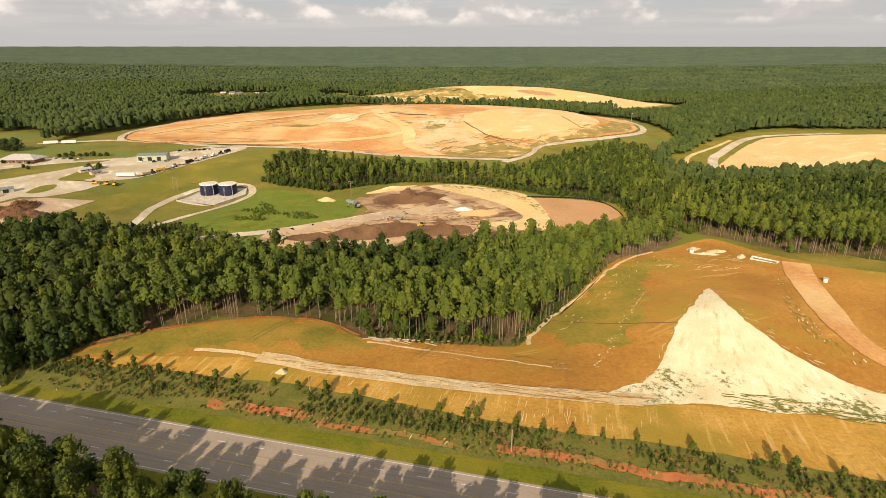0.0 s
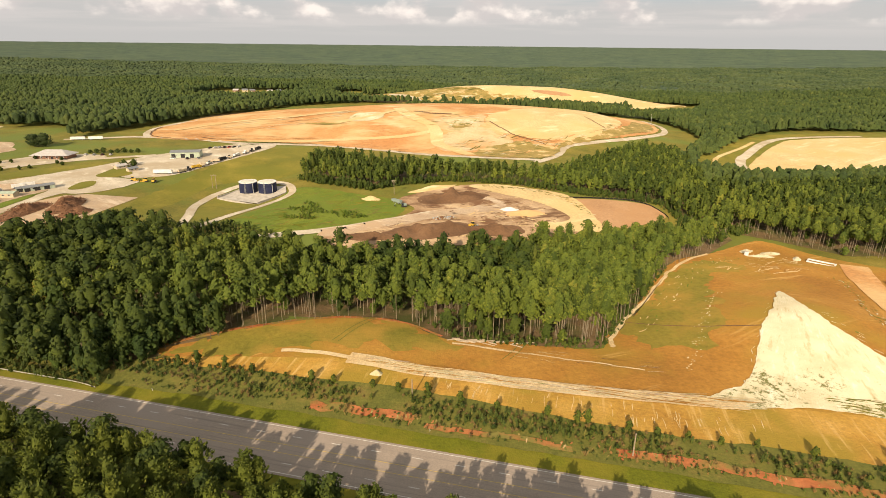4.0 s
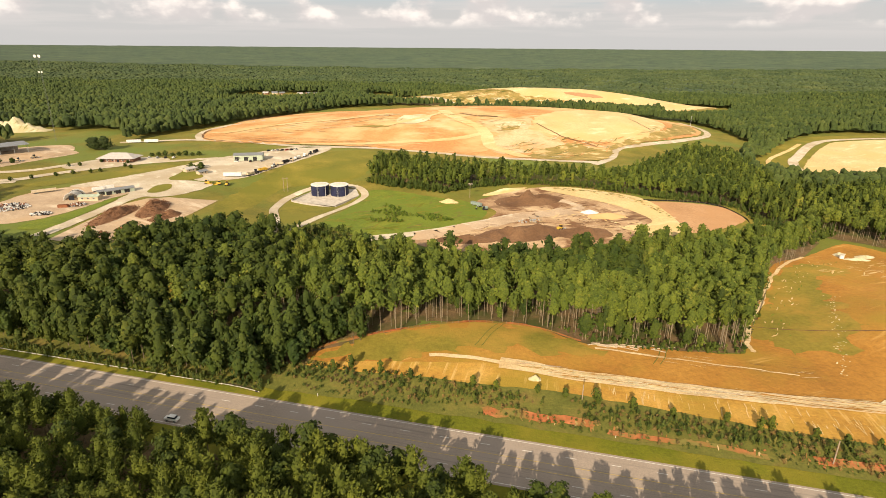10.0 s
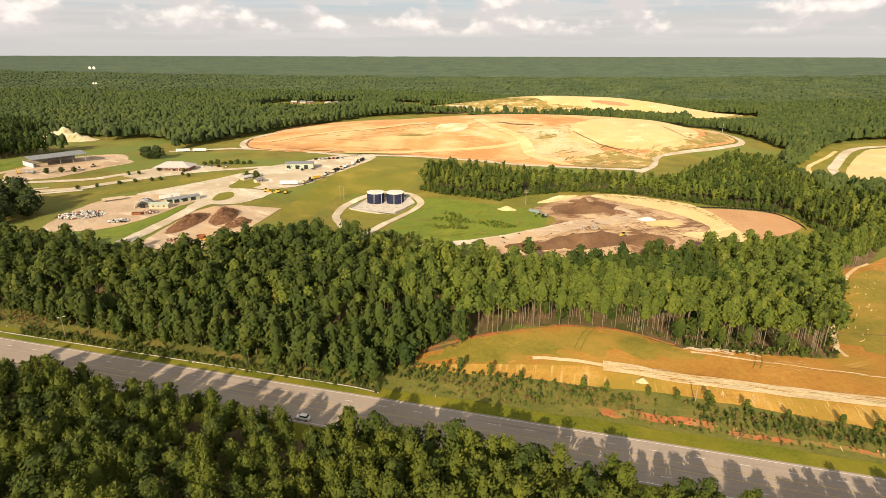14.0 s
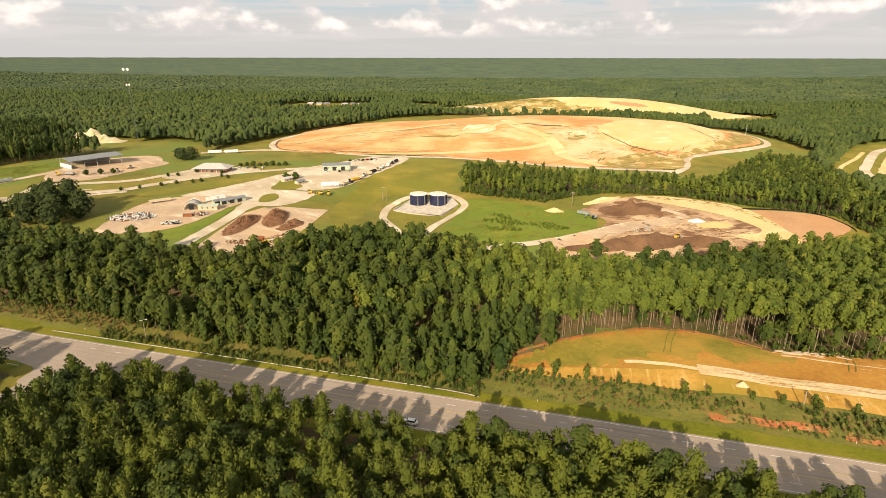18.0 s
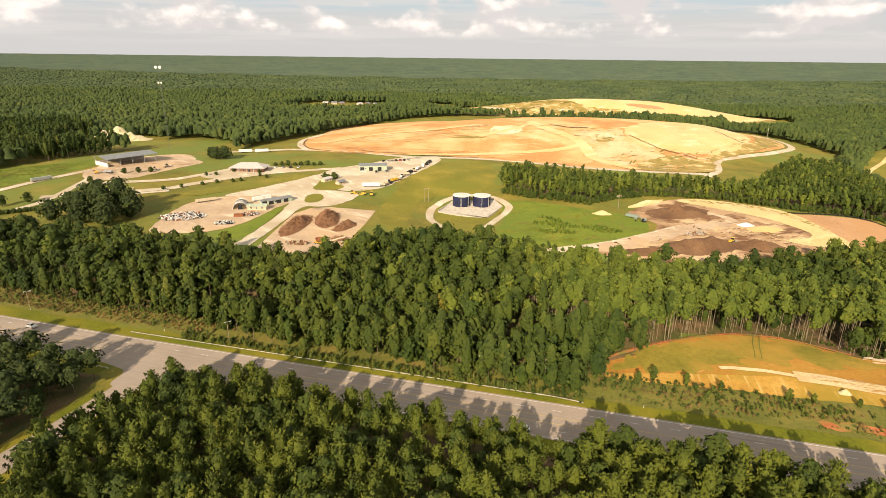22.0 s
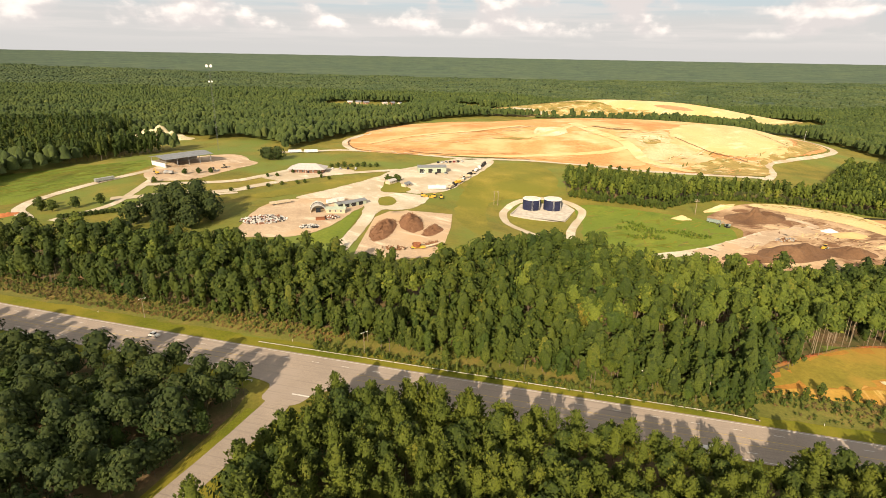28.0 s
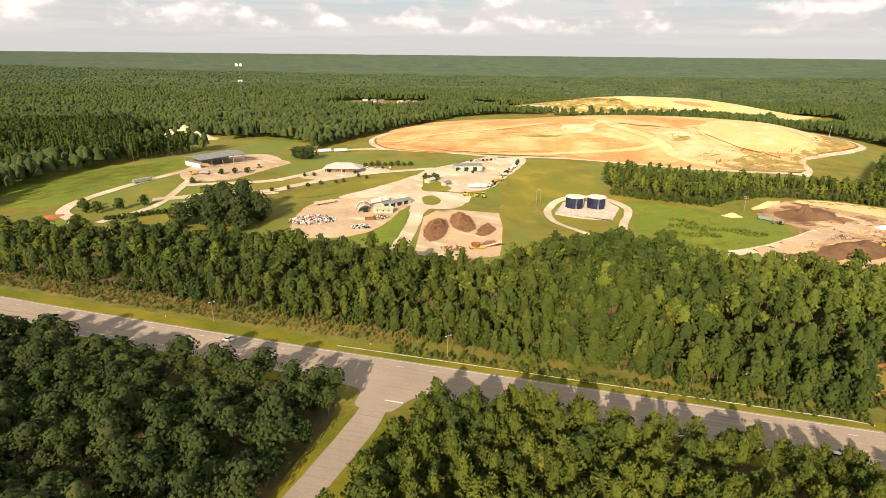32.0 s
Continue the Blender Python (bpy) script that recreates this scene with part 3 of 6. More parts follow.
area("scrub_ground", [(-165, 163), (-122, 154.5), (-78, 146), (-20, 134.7), (58, 119.5), (130, 105.4), (330, 66.4), (330, 87), (130, 125), (63, 139), (14, 147), (-21, 156), (-60, 165), (-102, 170), (-150, 177)], SCRUBSOIL, "weedy brown ground below the bank", 0.2, 6)
area("scrub_ground", [(-600, 257), (-477, 227.5), (-431, 218), (-359, 202.5), (-300, 190.5), (-230, 177), (-166, 161.5), (-166, 174), (-222, 186), (-300, 204), (-340, 213), (-431, 234), (-477, 245), (-600, 276)], SCRUBSOIL, "weedy brown ground along the wood's edge", 0.2, 6)
area("pale_fan", [(121, 259), (99, 226), (88, 212), (76, 189), (65, 175), (50, 168), (48, 159), (79, 161), (104, 158), (136, 155), (190, 150), (200, 158), (147, 171), (129, 182), (118, 198), (114, 223)],
     FAN, "fan of pale crushed fill spread over the field", 0.4, 6, 2, 1.6)
ribbon("dirt_track", [(-104, 184), (-92, 184), (-74, 180.5)], 2.2, TRACK, "faint pale end of the dirt track", 0.4, 3, 0.9)
ribbon("dirt_track", [(-78, 181), (-66, 178.5), (-54, 175), (-29, 171), (-1, 167), (33, 164), (60, 162)], 7, TRACK, "rutted pale dirt track along the field", 0.45)
ribbon("dirt_track", [(-40, 197), (-26, 195), (-14, 193)], 1.6, TRACK, "faint pale wheel track", 0.3, 4, 0.8)
ribbon("haul_track", [(196, 318), (184, 290), (172, 252), (160, 212), (170, 190), (220, 178)], 15, CLAY, "smooth orange clay haul track", 0.4)
ribbon("washout", [(25, 204), (36, 229), (57, 262), (88, 307), (117, 334)], 2.0, TRACK, "eroded pale washout along the wood's edge", 0.3, 3, 1.6)
for pts, w in (([(-86, 152.5), (-70, 150), (-50, 146)], 4), ([(-46, 144), (-32, 140.5), (-18, 138.8), (-3, 135)], 2.4), ([(10, 134), (40, 129), (70, 122.5), (110, 114.5)], 3.6), ([(110, 115), (150, 107), (200, 97)], 3)):
    ribbon("red_bank", pts, w, REDSOIL, "raw red soil scar on the roadside bank", 0.4, 1.5, 2.2)
ribbon("red_bank", [(-150, 185.5), (-134, 194.5), (-116, 204), (-84, 217.5), (-62, 216.5), (-44, 203)], 1.5, REDSOIL, "raw red soil along the foot of the wood", 0.4, 3, 0.8)
ribbon("drain_line", [(38, 234), (52, 228), (70, 221), (92, 213)], 0.7, MULCH, "thin dark drain cut across the field", 0.3, 3, 0.4)
for dx in (0, 2.6):
    ribbon("wheel_rut", [(-87 + dx, 193), (-82 + dx, 206), (-77 + dx, 217)], 0.35, SCRUBSOIL, "dark wheel rut over the field", 0.3, 3, 0.3)
    ribbon("wheel_rut", [(-20 + dx, 186), (-16 + dx, 193), (-13 + dx, 200)], 0.35, SCRUBSOIL, "dark wheel rut over the field", 0.3, 3, 0.3)
area("grassed_patch", [(-147, 180), (-118, 180), (-92, 188), (-66, 192), (-38, 190), (-48, 202), (-62, 214), (-84, 215), (-116, 202), (-136, 191)], FIELDGRASS, "thin yellow-green grass over the field", 0.22, 7, 2, 9)
area("grassed_patch", [(36, 214), (62, 206), (84, 232), (90, 262), (100, 292), (84, 300), (60, 262)], FIELDGRASS, "thin yellow-green grass over the field", 0.22, 7, 2, 9)
for pts in ([(-14, 192.5), (2, 190), (14, 188), (24, 185.5), (33, 184)],):
    ribbon("washout", pts, 0.9, TRACK, "eroded pale washout in the soil", 0.32, 2, 1.2)

strokes("bank_rills", [(-45, 169), (0, 161), (60, 152), (60, 143), (14, 150), (-35, 160)], 80, (2, 6.5), (0.15, 0.4), 1.36, [SAND, BANK, SAND], "pale rills washed down the straw bank", 0.34, 0.08)
strokes("track_streaks", [(-72, 183), (-50, 177.5), (-29, 174), (0, 170), (34, 167.5), (66, 166), (66, 159), (30, 161), (-2, 164), (-30, 168), (-56, 172)], 150, (5, 26), (0.2, 0.7), -0.13, [CHALK, CHALK, FIELD, SAND, DIRT], "pale and brown streaks along the rutted track", 0.56, 0.05)
strokes("fan_weeds", [(85, 168), (103, 166), (116, 163), (134, 161), (190, 154), (190, 150), (128, 154), (108, 157), (92, 160)], 150, (3, 14), (0.25, 0.9), -0.14, [SCRUBSOIL, VERGE, FAN, FAN], "green weeds sprouting along the foot of the fan", 0.5, 0.1)
strokes("fan_ragged_edge", [(62, 176), (74, 190), (86, 211), (98, 228), (116, 257), (121, 253), (102, 226), (91, 208), (80, 188), (68, 172)], 40, (1.5, 4), (0.1, 0.25), -2.05, [FAN], "ragged raked edge of the pale fan", 0.47, 0.3)
strokes("fan_ragged_edge", [(122, 252), (119, 223), (123, 199), (134, 184), (151, 174), (202, 161), (199, 157), (147, 170), (129, 181), (116, 199), (114, 224)], 40, (1.5, 4), (0.1, 0.25), -0.75, [FAN], "ragged raked edge of the pale fan", 0.47, 0.35)
area("grassed_patch", [(40, 232), (58, 226), (66, 244), (84, 272), (98, 290), (116, 298), (128, 308), (110, 318), (92, 308), (66, 272)], FIELDGRASS, "thin green grass along the washout", 0.24, 7, 2, 7)
strokes("wash_marks", [(40, 226), (80, 290), (120, 330), (135, 325), (100, 295), (62, 240), (46, 214)], 110, (1, 4.5), (0.25, 0.8), 1.0, [TRACK, FIELDGRASS, LUSH, FIELDGRASS, SAND], "pale wash marks and grass tufts beside the wood", 0.33, 0.4)
strokes("wash_marks", [(104, 300), (126, 312), (146, 336), (168, 330), (158, 300), (134, 294)], 90, (3, 12), (0.3, 1.1), 0.4, [SAND, FIELD, SAND, FIELD], "pale wheel loops worn at the top of the field", 0.34, 0.6)
strokes("wash_marks", [(160, 296), (168, 284), (158, 262), (142, 228), (137, 206), (146, 188), (154, 190), (145, 206), (150, 228), (164, 262), (174, 290)], 130, (1, 3.5), (0.4, 1.3), 1.2, [LUSH, FIELDGRASS, FIELDGRASS, CHALK, FIELDGRASS], "grassed strip with pale stones beside the fan", 0.36, 0.3)
strokes("wash_marks", [(-30, 197), (0, 196), (36, 192), (40, 182), (10, 184), (-30, 190)], 26, (3, 10), (0.12, 0.4), -0.12, [TRACK, SAND, MULCH, FIELD], "pale sticks and wash lines below the wood", 0.36, 0.12)
strokes("red_scars", [(-86, 154), (-50, 148), (-20, 141), (40, 131), (110, 117), (110, 112.5), (40, 126), (-20, 136.5), (-50, 143.5), (-88, 150.5)], 170, (0.8, 3.0), (0.3, 1.0), 1.3, [REDSOIL, REDSOIL, SCRUBSOIL, DRYGRASS], "ragged red soil and dry tufts on the roadside cut", 0.44, 0.25)
area("scrap_yard", [(-400, 308), (-406, 337), (-408, 365), (-402, 384), (-388, 397), (-367, 401), (-342, 404), (-336, 391), (-342, 362), (-346, 338), (-355, 316), (-367, 306), (-386, 302)], DIRT, "pale bare dirt yard", 0.15, wobble=1.2)
area("main_yard", [(-338, 479), (-325, 518), (-313, 532), (-281, 577), (-245, 597), (-239, 581), (-253, 527), (-266, 490), (-278, 458), (-295, 437), (-310, 431), (-323, 452)], GRAVEL, "pale gravel equipment yard", 0.15, wobble=1.2)
area("yard_junction", [(-392, 399), (-373, 430), (-356, 460), (-341, 488), (-334, 458), (-332, 431), (-325, 427), (-309, 428), (-294, 424), (-297, 399), (-305, 380), (-315, 376), (-322, 374), (-325, 354), (-325, 328), (-327, 300), (-336, 296), (-334, 315), (-333, 340), (-335, 368), (-339, 387), (-354, 402), (-375, 399)], GRAVEL, "broad gravel apron where the site roads meet", 0.24, 6, 3, 1.2)
area("mulch_pad", [(-324, 354), (-317, 371), (-305, 377), (-273, 385), (-272, 345), (-274, 304), (-276, 284), (-298, 274), (-322, 280)], DIRT, "pale dirt pad under brush heaps", 0.2, step=4, wobble=0.8, closed_curve=False)
area("shed_apron", [(-536, 442), (-544, 470), (-540, 505), (-539, 535), (-508, 562), (-480, 532), (-467, 515), (-476, 483), (-487, 444), (-499, 431), (-518, 426)], DIRT, "pale brown hard-standing by the open shed", 0.15, wobble=1.5)
area("office_lot", [(-442, 462), (-424, 507), (-383, 514), (-372, 497), (-416, 455)], GRAVEL, "grey gravel car park", 0.15, wobble=0.4)
for pts, w in (([(-332, 285), (-330, 315), (-329, 345), (-330, 372)], 9), ([(-340, 480), (-331, 512), (-303, 547), (-275, 590), (-243, 605)], 8), ([(-520, 372), (-450, 408), (-435, 428), (-415, 455), (-383, 488), (-330, 518)], 9), ([(-520, 412), (-462, 437), (-442, 464), (-423, 498), (-387, 508)], 8),
               ([(-470, 590), (-421, 617), (-393, 621), (-337, 613), (-280, 597), (-195, 607), (-125, 597), (-77, 586), (0, 586), (44, 588)], 10), ([(-393, 621), (-412, 655), (-420, 700), (-410, 747), (-380, 790)], 10),
               ([(38, 575), (50, 592), (66, 620), (84, 667), (114, 690), (181, 741), (246, 818), (270, 900), (262, 980)], 9), ([(-528, 305), (-543, 322), (-561, 337), (-568, 356), (-566, 380), (-558, 411), (-548, 438), (-540, 460)], 8), ([(-524, 318), (-520, 330), (-514, 342), (-510, 360), (-513, 385), (-521, 428)], 6), ([(-498, 345), (-485, 368), (-470, 385), (-440, 405)], 5), ([(-513, 374), (-497, 389), (-470, 408)], 4),
               ([(-205, 300), (-214, 335), (-223, 360), (-232, 385), (-235, 415), (-230, 436), (-220, 452), (-205, 460), (-187, 454), (-178, 443), (-173, 427), (-176, 410), (-184, 388), (-191, 363), (-195, 340), (-200, 318)], 6), ([(-160, 305), (-144, 313), (-112, 330), (-81, 354), (-58, 374)], 8)):
    ribbon("gravel_road", pts, w, GRAVEL, "pale gravel site road", 0.3)
area("compost_yard", [(-125, 312), (-97, 334), (-83, 352), (-71, 381), (-85, 401), (-73, 423), (-34, 460), (-6, 464), (45, 447), (60, 399), (58, 370), (27, 352), (-8, 335), (-39, 318), (-79, 305), (-105, 300)], COMPOST, "brown trampled composting yard", 0.2)
ribbon("yard_track", [(-122, 319), (-104, 330), (-84, 346), (-64, 363), (-42, 381), (-18, 392), (4, 392)], 13, DIRT, "wide dusty track through the composting yard", 0.32, 2, 4)
ribbon("yard_track", [(-20, 392), (-8, 408), (-22, 424)], 7, DIRT, "faint dusty track through the composting yard", 0.3, 2, 3)
area("sand_bank", [(-32, 455), (-6, 466), (31, 453), (51, 438), (60, 393), (58, 366), (31, 362), (14, 369), (40, 385), (26, 413), (-6, 436)], SAND, "bank of pale sand round the composting yard", 0.45)
strokes("churned_soil", [(-100, 318), (-66, 375), (-70, 420), (-30, 450), (10, 440), (40, 395), (20, 368), (-30, 335), (-80, 310)], 190, (4, 16), (0.4, 1.6), 0.55, [MULCH, DIRT, SAND, COMPOST, MULCH], "churned dark and pale wheel marks in the yard", 0.36, 0.35)
strokes("broken_waste", [(-22, 372), (-4, 384), (20, 380), (40, 392), (30, 372), (0, 362)], 60, (1.5, 5), (0.6, 1.6), 0.3, [CHALK, SAND, DUST, MULCH], "pale broken waste scattered over the yard", 0.45, 0.8, "debris")
strokes("weedy_rim", [(-20, 462), (24, 457), (50, 434), (60, 396), (56, 392), (44, 428), (18, 449), (-22, 456)], 80, (2, 7), (0.8, 2.2), -0.6, [SCRUBSOIL, DRYGRASS, CHALK], "weedy ragged rim of the sand bank", 0.6, 0.5)
area("red_pad", [(50, 433), (88, 438), (111, 430), (116, 411), (104, 396), (76, 376), (57, 372), (56, 408)], PADCLAY, "flat pad of red clay", 0.4)
area("basin_rim", [(196, 560), (228, 651), (284, 734), (405, 862), (487, 890), (640, 905), (760, 880), (700, 700), (432, 600), (243, 552)], LAWN, "grassy rim of the sand basin", 0.2, 14)
area("sand_basin", [(268, 590), (305, 671), (395, 790), (445, 832), (560, 862), (720, 860), (640, 700), (451, 630), (355, 618)], SAND, "broad flat basin of pale sand", 0.5, 14)
ribbon("gravel_road", [(240, 540), (255, 575), (289, 667), (317, 711), (402, 820), (478, 857), (560, 872)], 11, GRAVEL, "grey gravel road round the basin", 0.7)
ribbon("gravel_road", [(226, 575), (230, 587), (252, 650), (275, 692), (329, 752), (367, 800)], 5, SAND, "sandy track round the basin", 0.7)

# ---- the capped fills
def ring(cx, cy, rx, ry, n=24):
    return [(cx + rx * math.cos(a), cy + ry * math.sin(a)) for a in np.linspace(0, 2 * math.pi, n, endpoint=False)]


area("landfill", [(-414, 668), (-389, 621), (-353, 608), (-321, 605), (-280, 607), (-239, 612), (-164, 605), (-134, 601), (-82, 590), (-32, 589), (13, 591), (35, 597), (62, 644), (101, 686), (178, 748), (238, 822), (262, 900), (255, 985), (220, 1035), (175, 1051), (89, 1053), (-1, 1043), (-92, 1024), (-179, 995), (-258, 959), (-325, 916), (-377, 870), (-412, 821), (-410, 730), (-418, 704), (-417, 679)],
     CLAY, "broad orange clay cap of the landfill", 0.3, 12, 5, 3, category="landfill")
area("landfill", [(450, 1295), (425, 1318), (366, 1331), (277, 1332), (168, 1321), (49, 1299), (-66, 1269), (-169, 1232), (-249, 1193), (-298, 1156), (-310, 1124), (-285, 1101), (-226, 1088), (-137, 1087), (-28, 1098), (90, 1120), (206, 1150), (309, 1187), (389, 1226), (438, 1263)], DRYGRASS, "distant landfill hill of olive grass and sand", 0.3, 16, 6, 5, category="landfill")
area("sand_patch", [(7, 780), (60, 850), (170, 900), (190, 830), (126, 718), (67, 686), (3, 700), (-10, 738)], SAND, "smooth sandy slope of the cap", 0.6, 14, 5, 4)
area("clay_patch", [(-186, 630), (-124, 653), (-71, 672), (-78, 612), (-161, 607)], CLAYRED, "freshly graded orange clay", 0.55, 14, 5, 2)
area("sand_patch", [(-180, 748), (-146, 751), (-147, 718), (-182, 711)], CHALK, "pale patch of fresh fill", 0.7, 14, 5, 4)
area("sand_patch", [(-60, 718), (-25, 737), (-20, 721), (-51, 704)], CHALK, "pale patch of fresh fill", 0.7, 14, 5, 4)
area("sand_patch", [(-118, 729), (-83, 754), (-50, 740), (-12, 756), (-20, 708), (-49, 687), (-74, 697), (-92, 715)], SANDGREY, "pale trampled fill on the cap", 0.5, 14, 5, 5)
area("sand_patch", [(-59, 676), (-16, 705), (21, 672), (3, 642), (-46, 610), (-68, 629)], SANDGREY, "pale trampled fill on the cap", 0.5, 14, 5, 5)
ribbon("haul_road", [(-30, 594), (-51, 622), (-67, 638), (-71, 676), (-80, 704), (-94, 719), (-112, 743), (-123, 766), (-128, 783)], 15, SAND, "pale haul road worn over the clay cap", 0.85, 5, 1.5)
ribbon("haul_road", [(-74, 682), (-114, 656), (-186, 632), (-238, 617), (-277, 610)], 9, SAND, "pale haul road worn over the clay cap", 0.85, 5, 1.5)
ribbon("haul_road", [(-200, 700), (-178, 716), (-144, 748), (-126, 770)], 7, SAND, "faint pale wheel track over the cap", 0.75, 5, 1.5)
ribbon("haul_road", [(-390, 672), (-346, 720), (-265, 740), (-195, 768)], 7, SAND, "faint pale wheel track over the cap", 0.75, 5, 1.5)
area("eroded_slope", [(-28, 594), (-14, 634), (12, 657), (31, 671), (47, 664), (60, 655), (74, 671), (100, 700), (118, 697), (84, 669), (64, 622), (50, 600), (20, 592)], DRYGRASS, "thinly grassed eroded slope", 0.8, 8, 3, 4)
area("eroded_slope", [(100, 700), (130, 722), (150, 757), (180, 792), (208, 850), (226, 900), (252, 905), (234, 828), (176, 754), (122, 702)], DRYGRASS, "grassed eroded shoulder of the cap", 0.8, 8, 3, 4)
area("eroded_slope", [(-51, 706), (-30, 718), (-30, 706), (-50, 697)], DRYGRASS, "thin weeds on the cap", 0.8, 8, 5, 3)
area("eroded_slope", [(-236, 700), (-207, 703), (-186, 699), (-208, 694)], DRYGRASS, "thin weeds on the cap", 0.8, 8, 5, 3)
strokes("erosion_scars", [(-52, 640), (-20, 668), (10, 690), (60, 690), (120, 730), (160, 790), (205, 845), (150, 740), (100, 690), (60, 645), (20, 600), (-20, 600)], 130, (6, 26), (0.7, 2.2), 0.75, [DRYGRASS, CHALK, SCRUBSOIL, SAND, CLAYRED], "erosion scars and weeds across the face of the cap", 0.95, 0.25)
strokes("erosion_scars", [(-120, 745), (-110, 775), (-40, 765), (-10, 730), (-40, 695), (-90, 700)], 60, (6, 24), (0.8, 2.4), 0.1, [CHALK, SANDGREY, DRYGRASS, SAND], "pale and dark wheel scars on the cap", 0.95, 0.3)
strokes("erosion_scars", [(-400, 660), (-340, 612), (-240, 616), (-150, 612), (-80, 600), (-150, 640), (-250, 640), (-330, 650)], 90, (8, 34), (0.6, 1.8), -0.05, [CLAYRED, SAND, CLAY, CLAYRED], "faint graded bands in the clay", 0.7, 0.15)
strokes("erosion_scars", [(-380, 690), (-300, 740), (-180, 770), (-120, 770), (-190, 700), (-300, 665)], 70, (10, 40), (0.8, 2.6), 0.25, [SAND, CLAY, CHALK, SANDGREY], "faint pale wheel bands on the cap", 0.75, 0.2)
ribbon("gully", [(-104, 762), (-82, 752), (-54, 752)], 3.5, MULCH, "dark strip of weeds on the cap", 0.95, 5, 2.5)
ribbon("gully", [(-5, 730), (9, 709), (25, 690), (46, 678), (58, 667)], 1.7, MULCH, "dark drainage line across the cap", 0.95, 5, 2.5)
ribbon("gully", [(132, 810), (141, 787), (150, 767)], 1.6, MULCH, "dark drainage line across the cap", 0.95, 5, 2.5)
ribbon("gully", [(-418, 700), (-413, 668), (-393, 629), (-352, 611), (-324, 607)], 1.5, MULCH, "dark ditch along the foot of the cap", 0.9, 4, 1.5)
ribbon("gully", [(-332, 623), (-312, 614), (-280, 614)], 1.6, MULCH, "dark drainage line across the cap", 0.95, 5, 2.5)
ribbon("gully", [(-262, 607), (-239, 608), (-198, 611)], 1.6, MULCH, "dark drainage line across the cap", 0.95, 5, 2.5)
area("sand_patch", [(-120, 1185), (-60, 1180), (-20, 1178), (17, 1158), (85, 1158), (142, 1155), (190, 1166), (246, 1166), (349, 1204), (425, 1268), (440, 1296), (366, 1326), (200, 1318), (50, 1293), (-80, 1258), (-160, 1220)], SAND, "pale sandy crest of the distant fill", 0.9, 14, 5, 5)
area("sand_patch", [(-60, 1215), (20, 1225), (120, 1236), (240, 1262), (330, 1290), (200, 1300), (50, 1275), (-70, 1240)], CHALK, "white spread on the distant crest", 1.1, 14, 5, 4)
strokes("erosion_scars", [(-150, 1130), (-40, 1175), (90, 1155), (200, 1165), (330, 1200), (200, 1150), (60, 1125), (-60, 1105)], 60, (10, 40), (1.5, 4), 0.25, [SAND, DRYGRASS, CHALK, SCRUBSOIL], "erosion bands on the distant fill", 1.2, 0.2)
area("clay_patch", [(98, 1182), (118, 1191), (160, 1197), (180, 1190), (133, 1179)], PADCLAY, "raw red soil on the distant fill", 1.3, 14, 5, 3)
ribbon("haul_road", [(-190, 1145), (-150, 1130), (-120, 1105)], 10, GRAVEL, "pale road climbing the distant fill", 0.9, 5, 1.5)
area("lawn", [(-270, 378), (-266, 470), (-240, 570), (-190, 585), (-186, 480), (-245, 440), (-246, 330)], LAWN, "smooth mown green slope", 0.1, 10, 4, 2)
area("lawn", [(-216, 350), (-227, 385), (-230, 408), (-225, 414), (-191, 395), (-196, 363), (-204, 335)], LAWN, "mown grass inside the tank loop", 0.12, 8, 3, 0.6)
area("meadow", [(-172, 440), (-120, 415), (-88, 400), (-78, 375), (-90, 350), (-120, 328), (-150, 315), (-185, 335), (-180, 380)], LUSH, "lush green rough meadow", 0.12, 9, 4, 2)
area("meadow", [(-700, 360), (-640, 352), (-602, 345), (-578, 352), (-576, 378), (-567, 415), (-554, 448), (-550, 470), (-564, 510), (-604, 482), (-646, 445), (-680, 420)], LUSH, "furrowed green slope of young cover", 0.12, 10, 4, 2)
strokes("furrows", [(-650, 365), (-602, 352), (-580, 380), (-570, 415), (-556, 455), (-566, 500), (-604, 474), (-640, 438)], 230, (7, 26), (0.7, 1.8), 0.95, [LUSH, VERGE, LAWN, LUSH, SCRUBSOIL], "dark and pale furrows across the green slope", 0.3, 0.12)
strokes("mown_swaths", [(-172, 440), (-90, 398), (-80, 375), (-95, 348), (-150, 318), (-185, 340), (-180, 385)], 130, (5, 20), (1.0, 3.0), 0.5, [LUSH, VERGE, LAWN, SCRUBSOIL], "darker and paler grass on the meadow", 0.22, 0.6)
strokes("yard_wheel_marks", [(-534, 446), (-538, 530), (-508, 556), (-472, 516), (-490, 446), (-515, 430)], 60, (4, 18), (0.5, 1.6), 0.6, [DIRT, GRAVEL, PADCLAY], "wheel marks on the hard-standing", 0.3, 0.6)
area("meadow", [(-337, 300), (-335, 327), (-335, 350), (-338, 372), (-343, 352), (-346, 330), (-356, 310), (-352, 296)], LUSH, "bright green bank beside the drive", 0.22, 8, 3, 1)
area("lawn", [(-330, 406), (-323, 414), (-316, 402), (-318, 388), (-326, 387)], LAWN, "small grass island in the drive", 0.34, 5, 2, 0.4)
area("lawn", [(-333, 432), (-334, 451), (-335, 474), (-325, 467), (-316, 452), (-310, 441), (-316, 429), (-327, 427)], LAWN, "grass island with two huts in the yard", 0.34, 5, 2, 0.6)
area("lawn", [(-430, 395), (-408, 425), (-385, 455), (-350, 488), (-338, 500), (-334, 470), (-350, 440), (-385, 420), (-412, 395)], LAWN, "mown grass strip between the site roads", 0.2, 9, 3, 1)
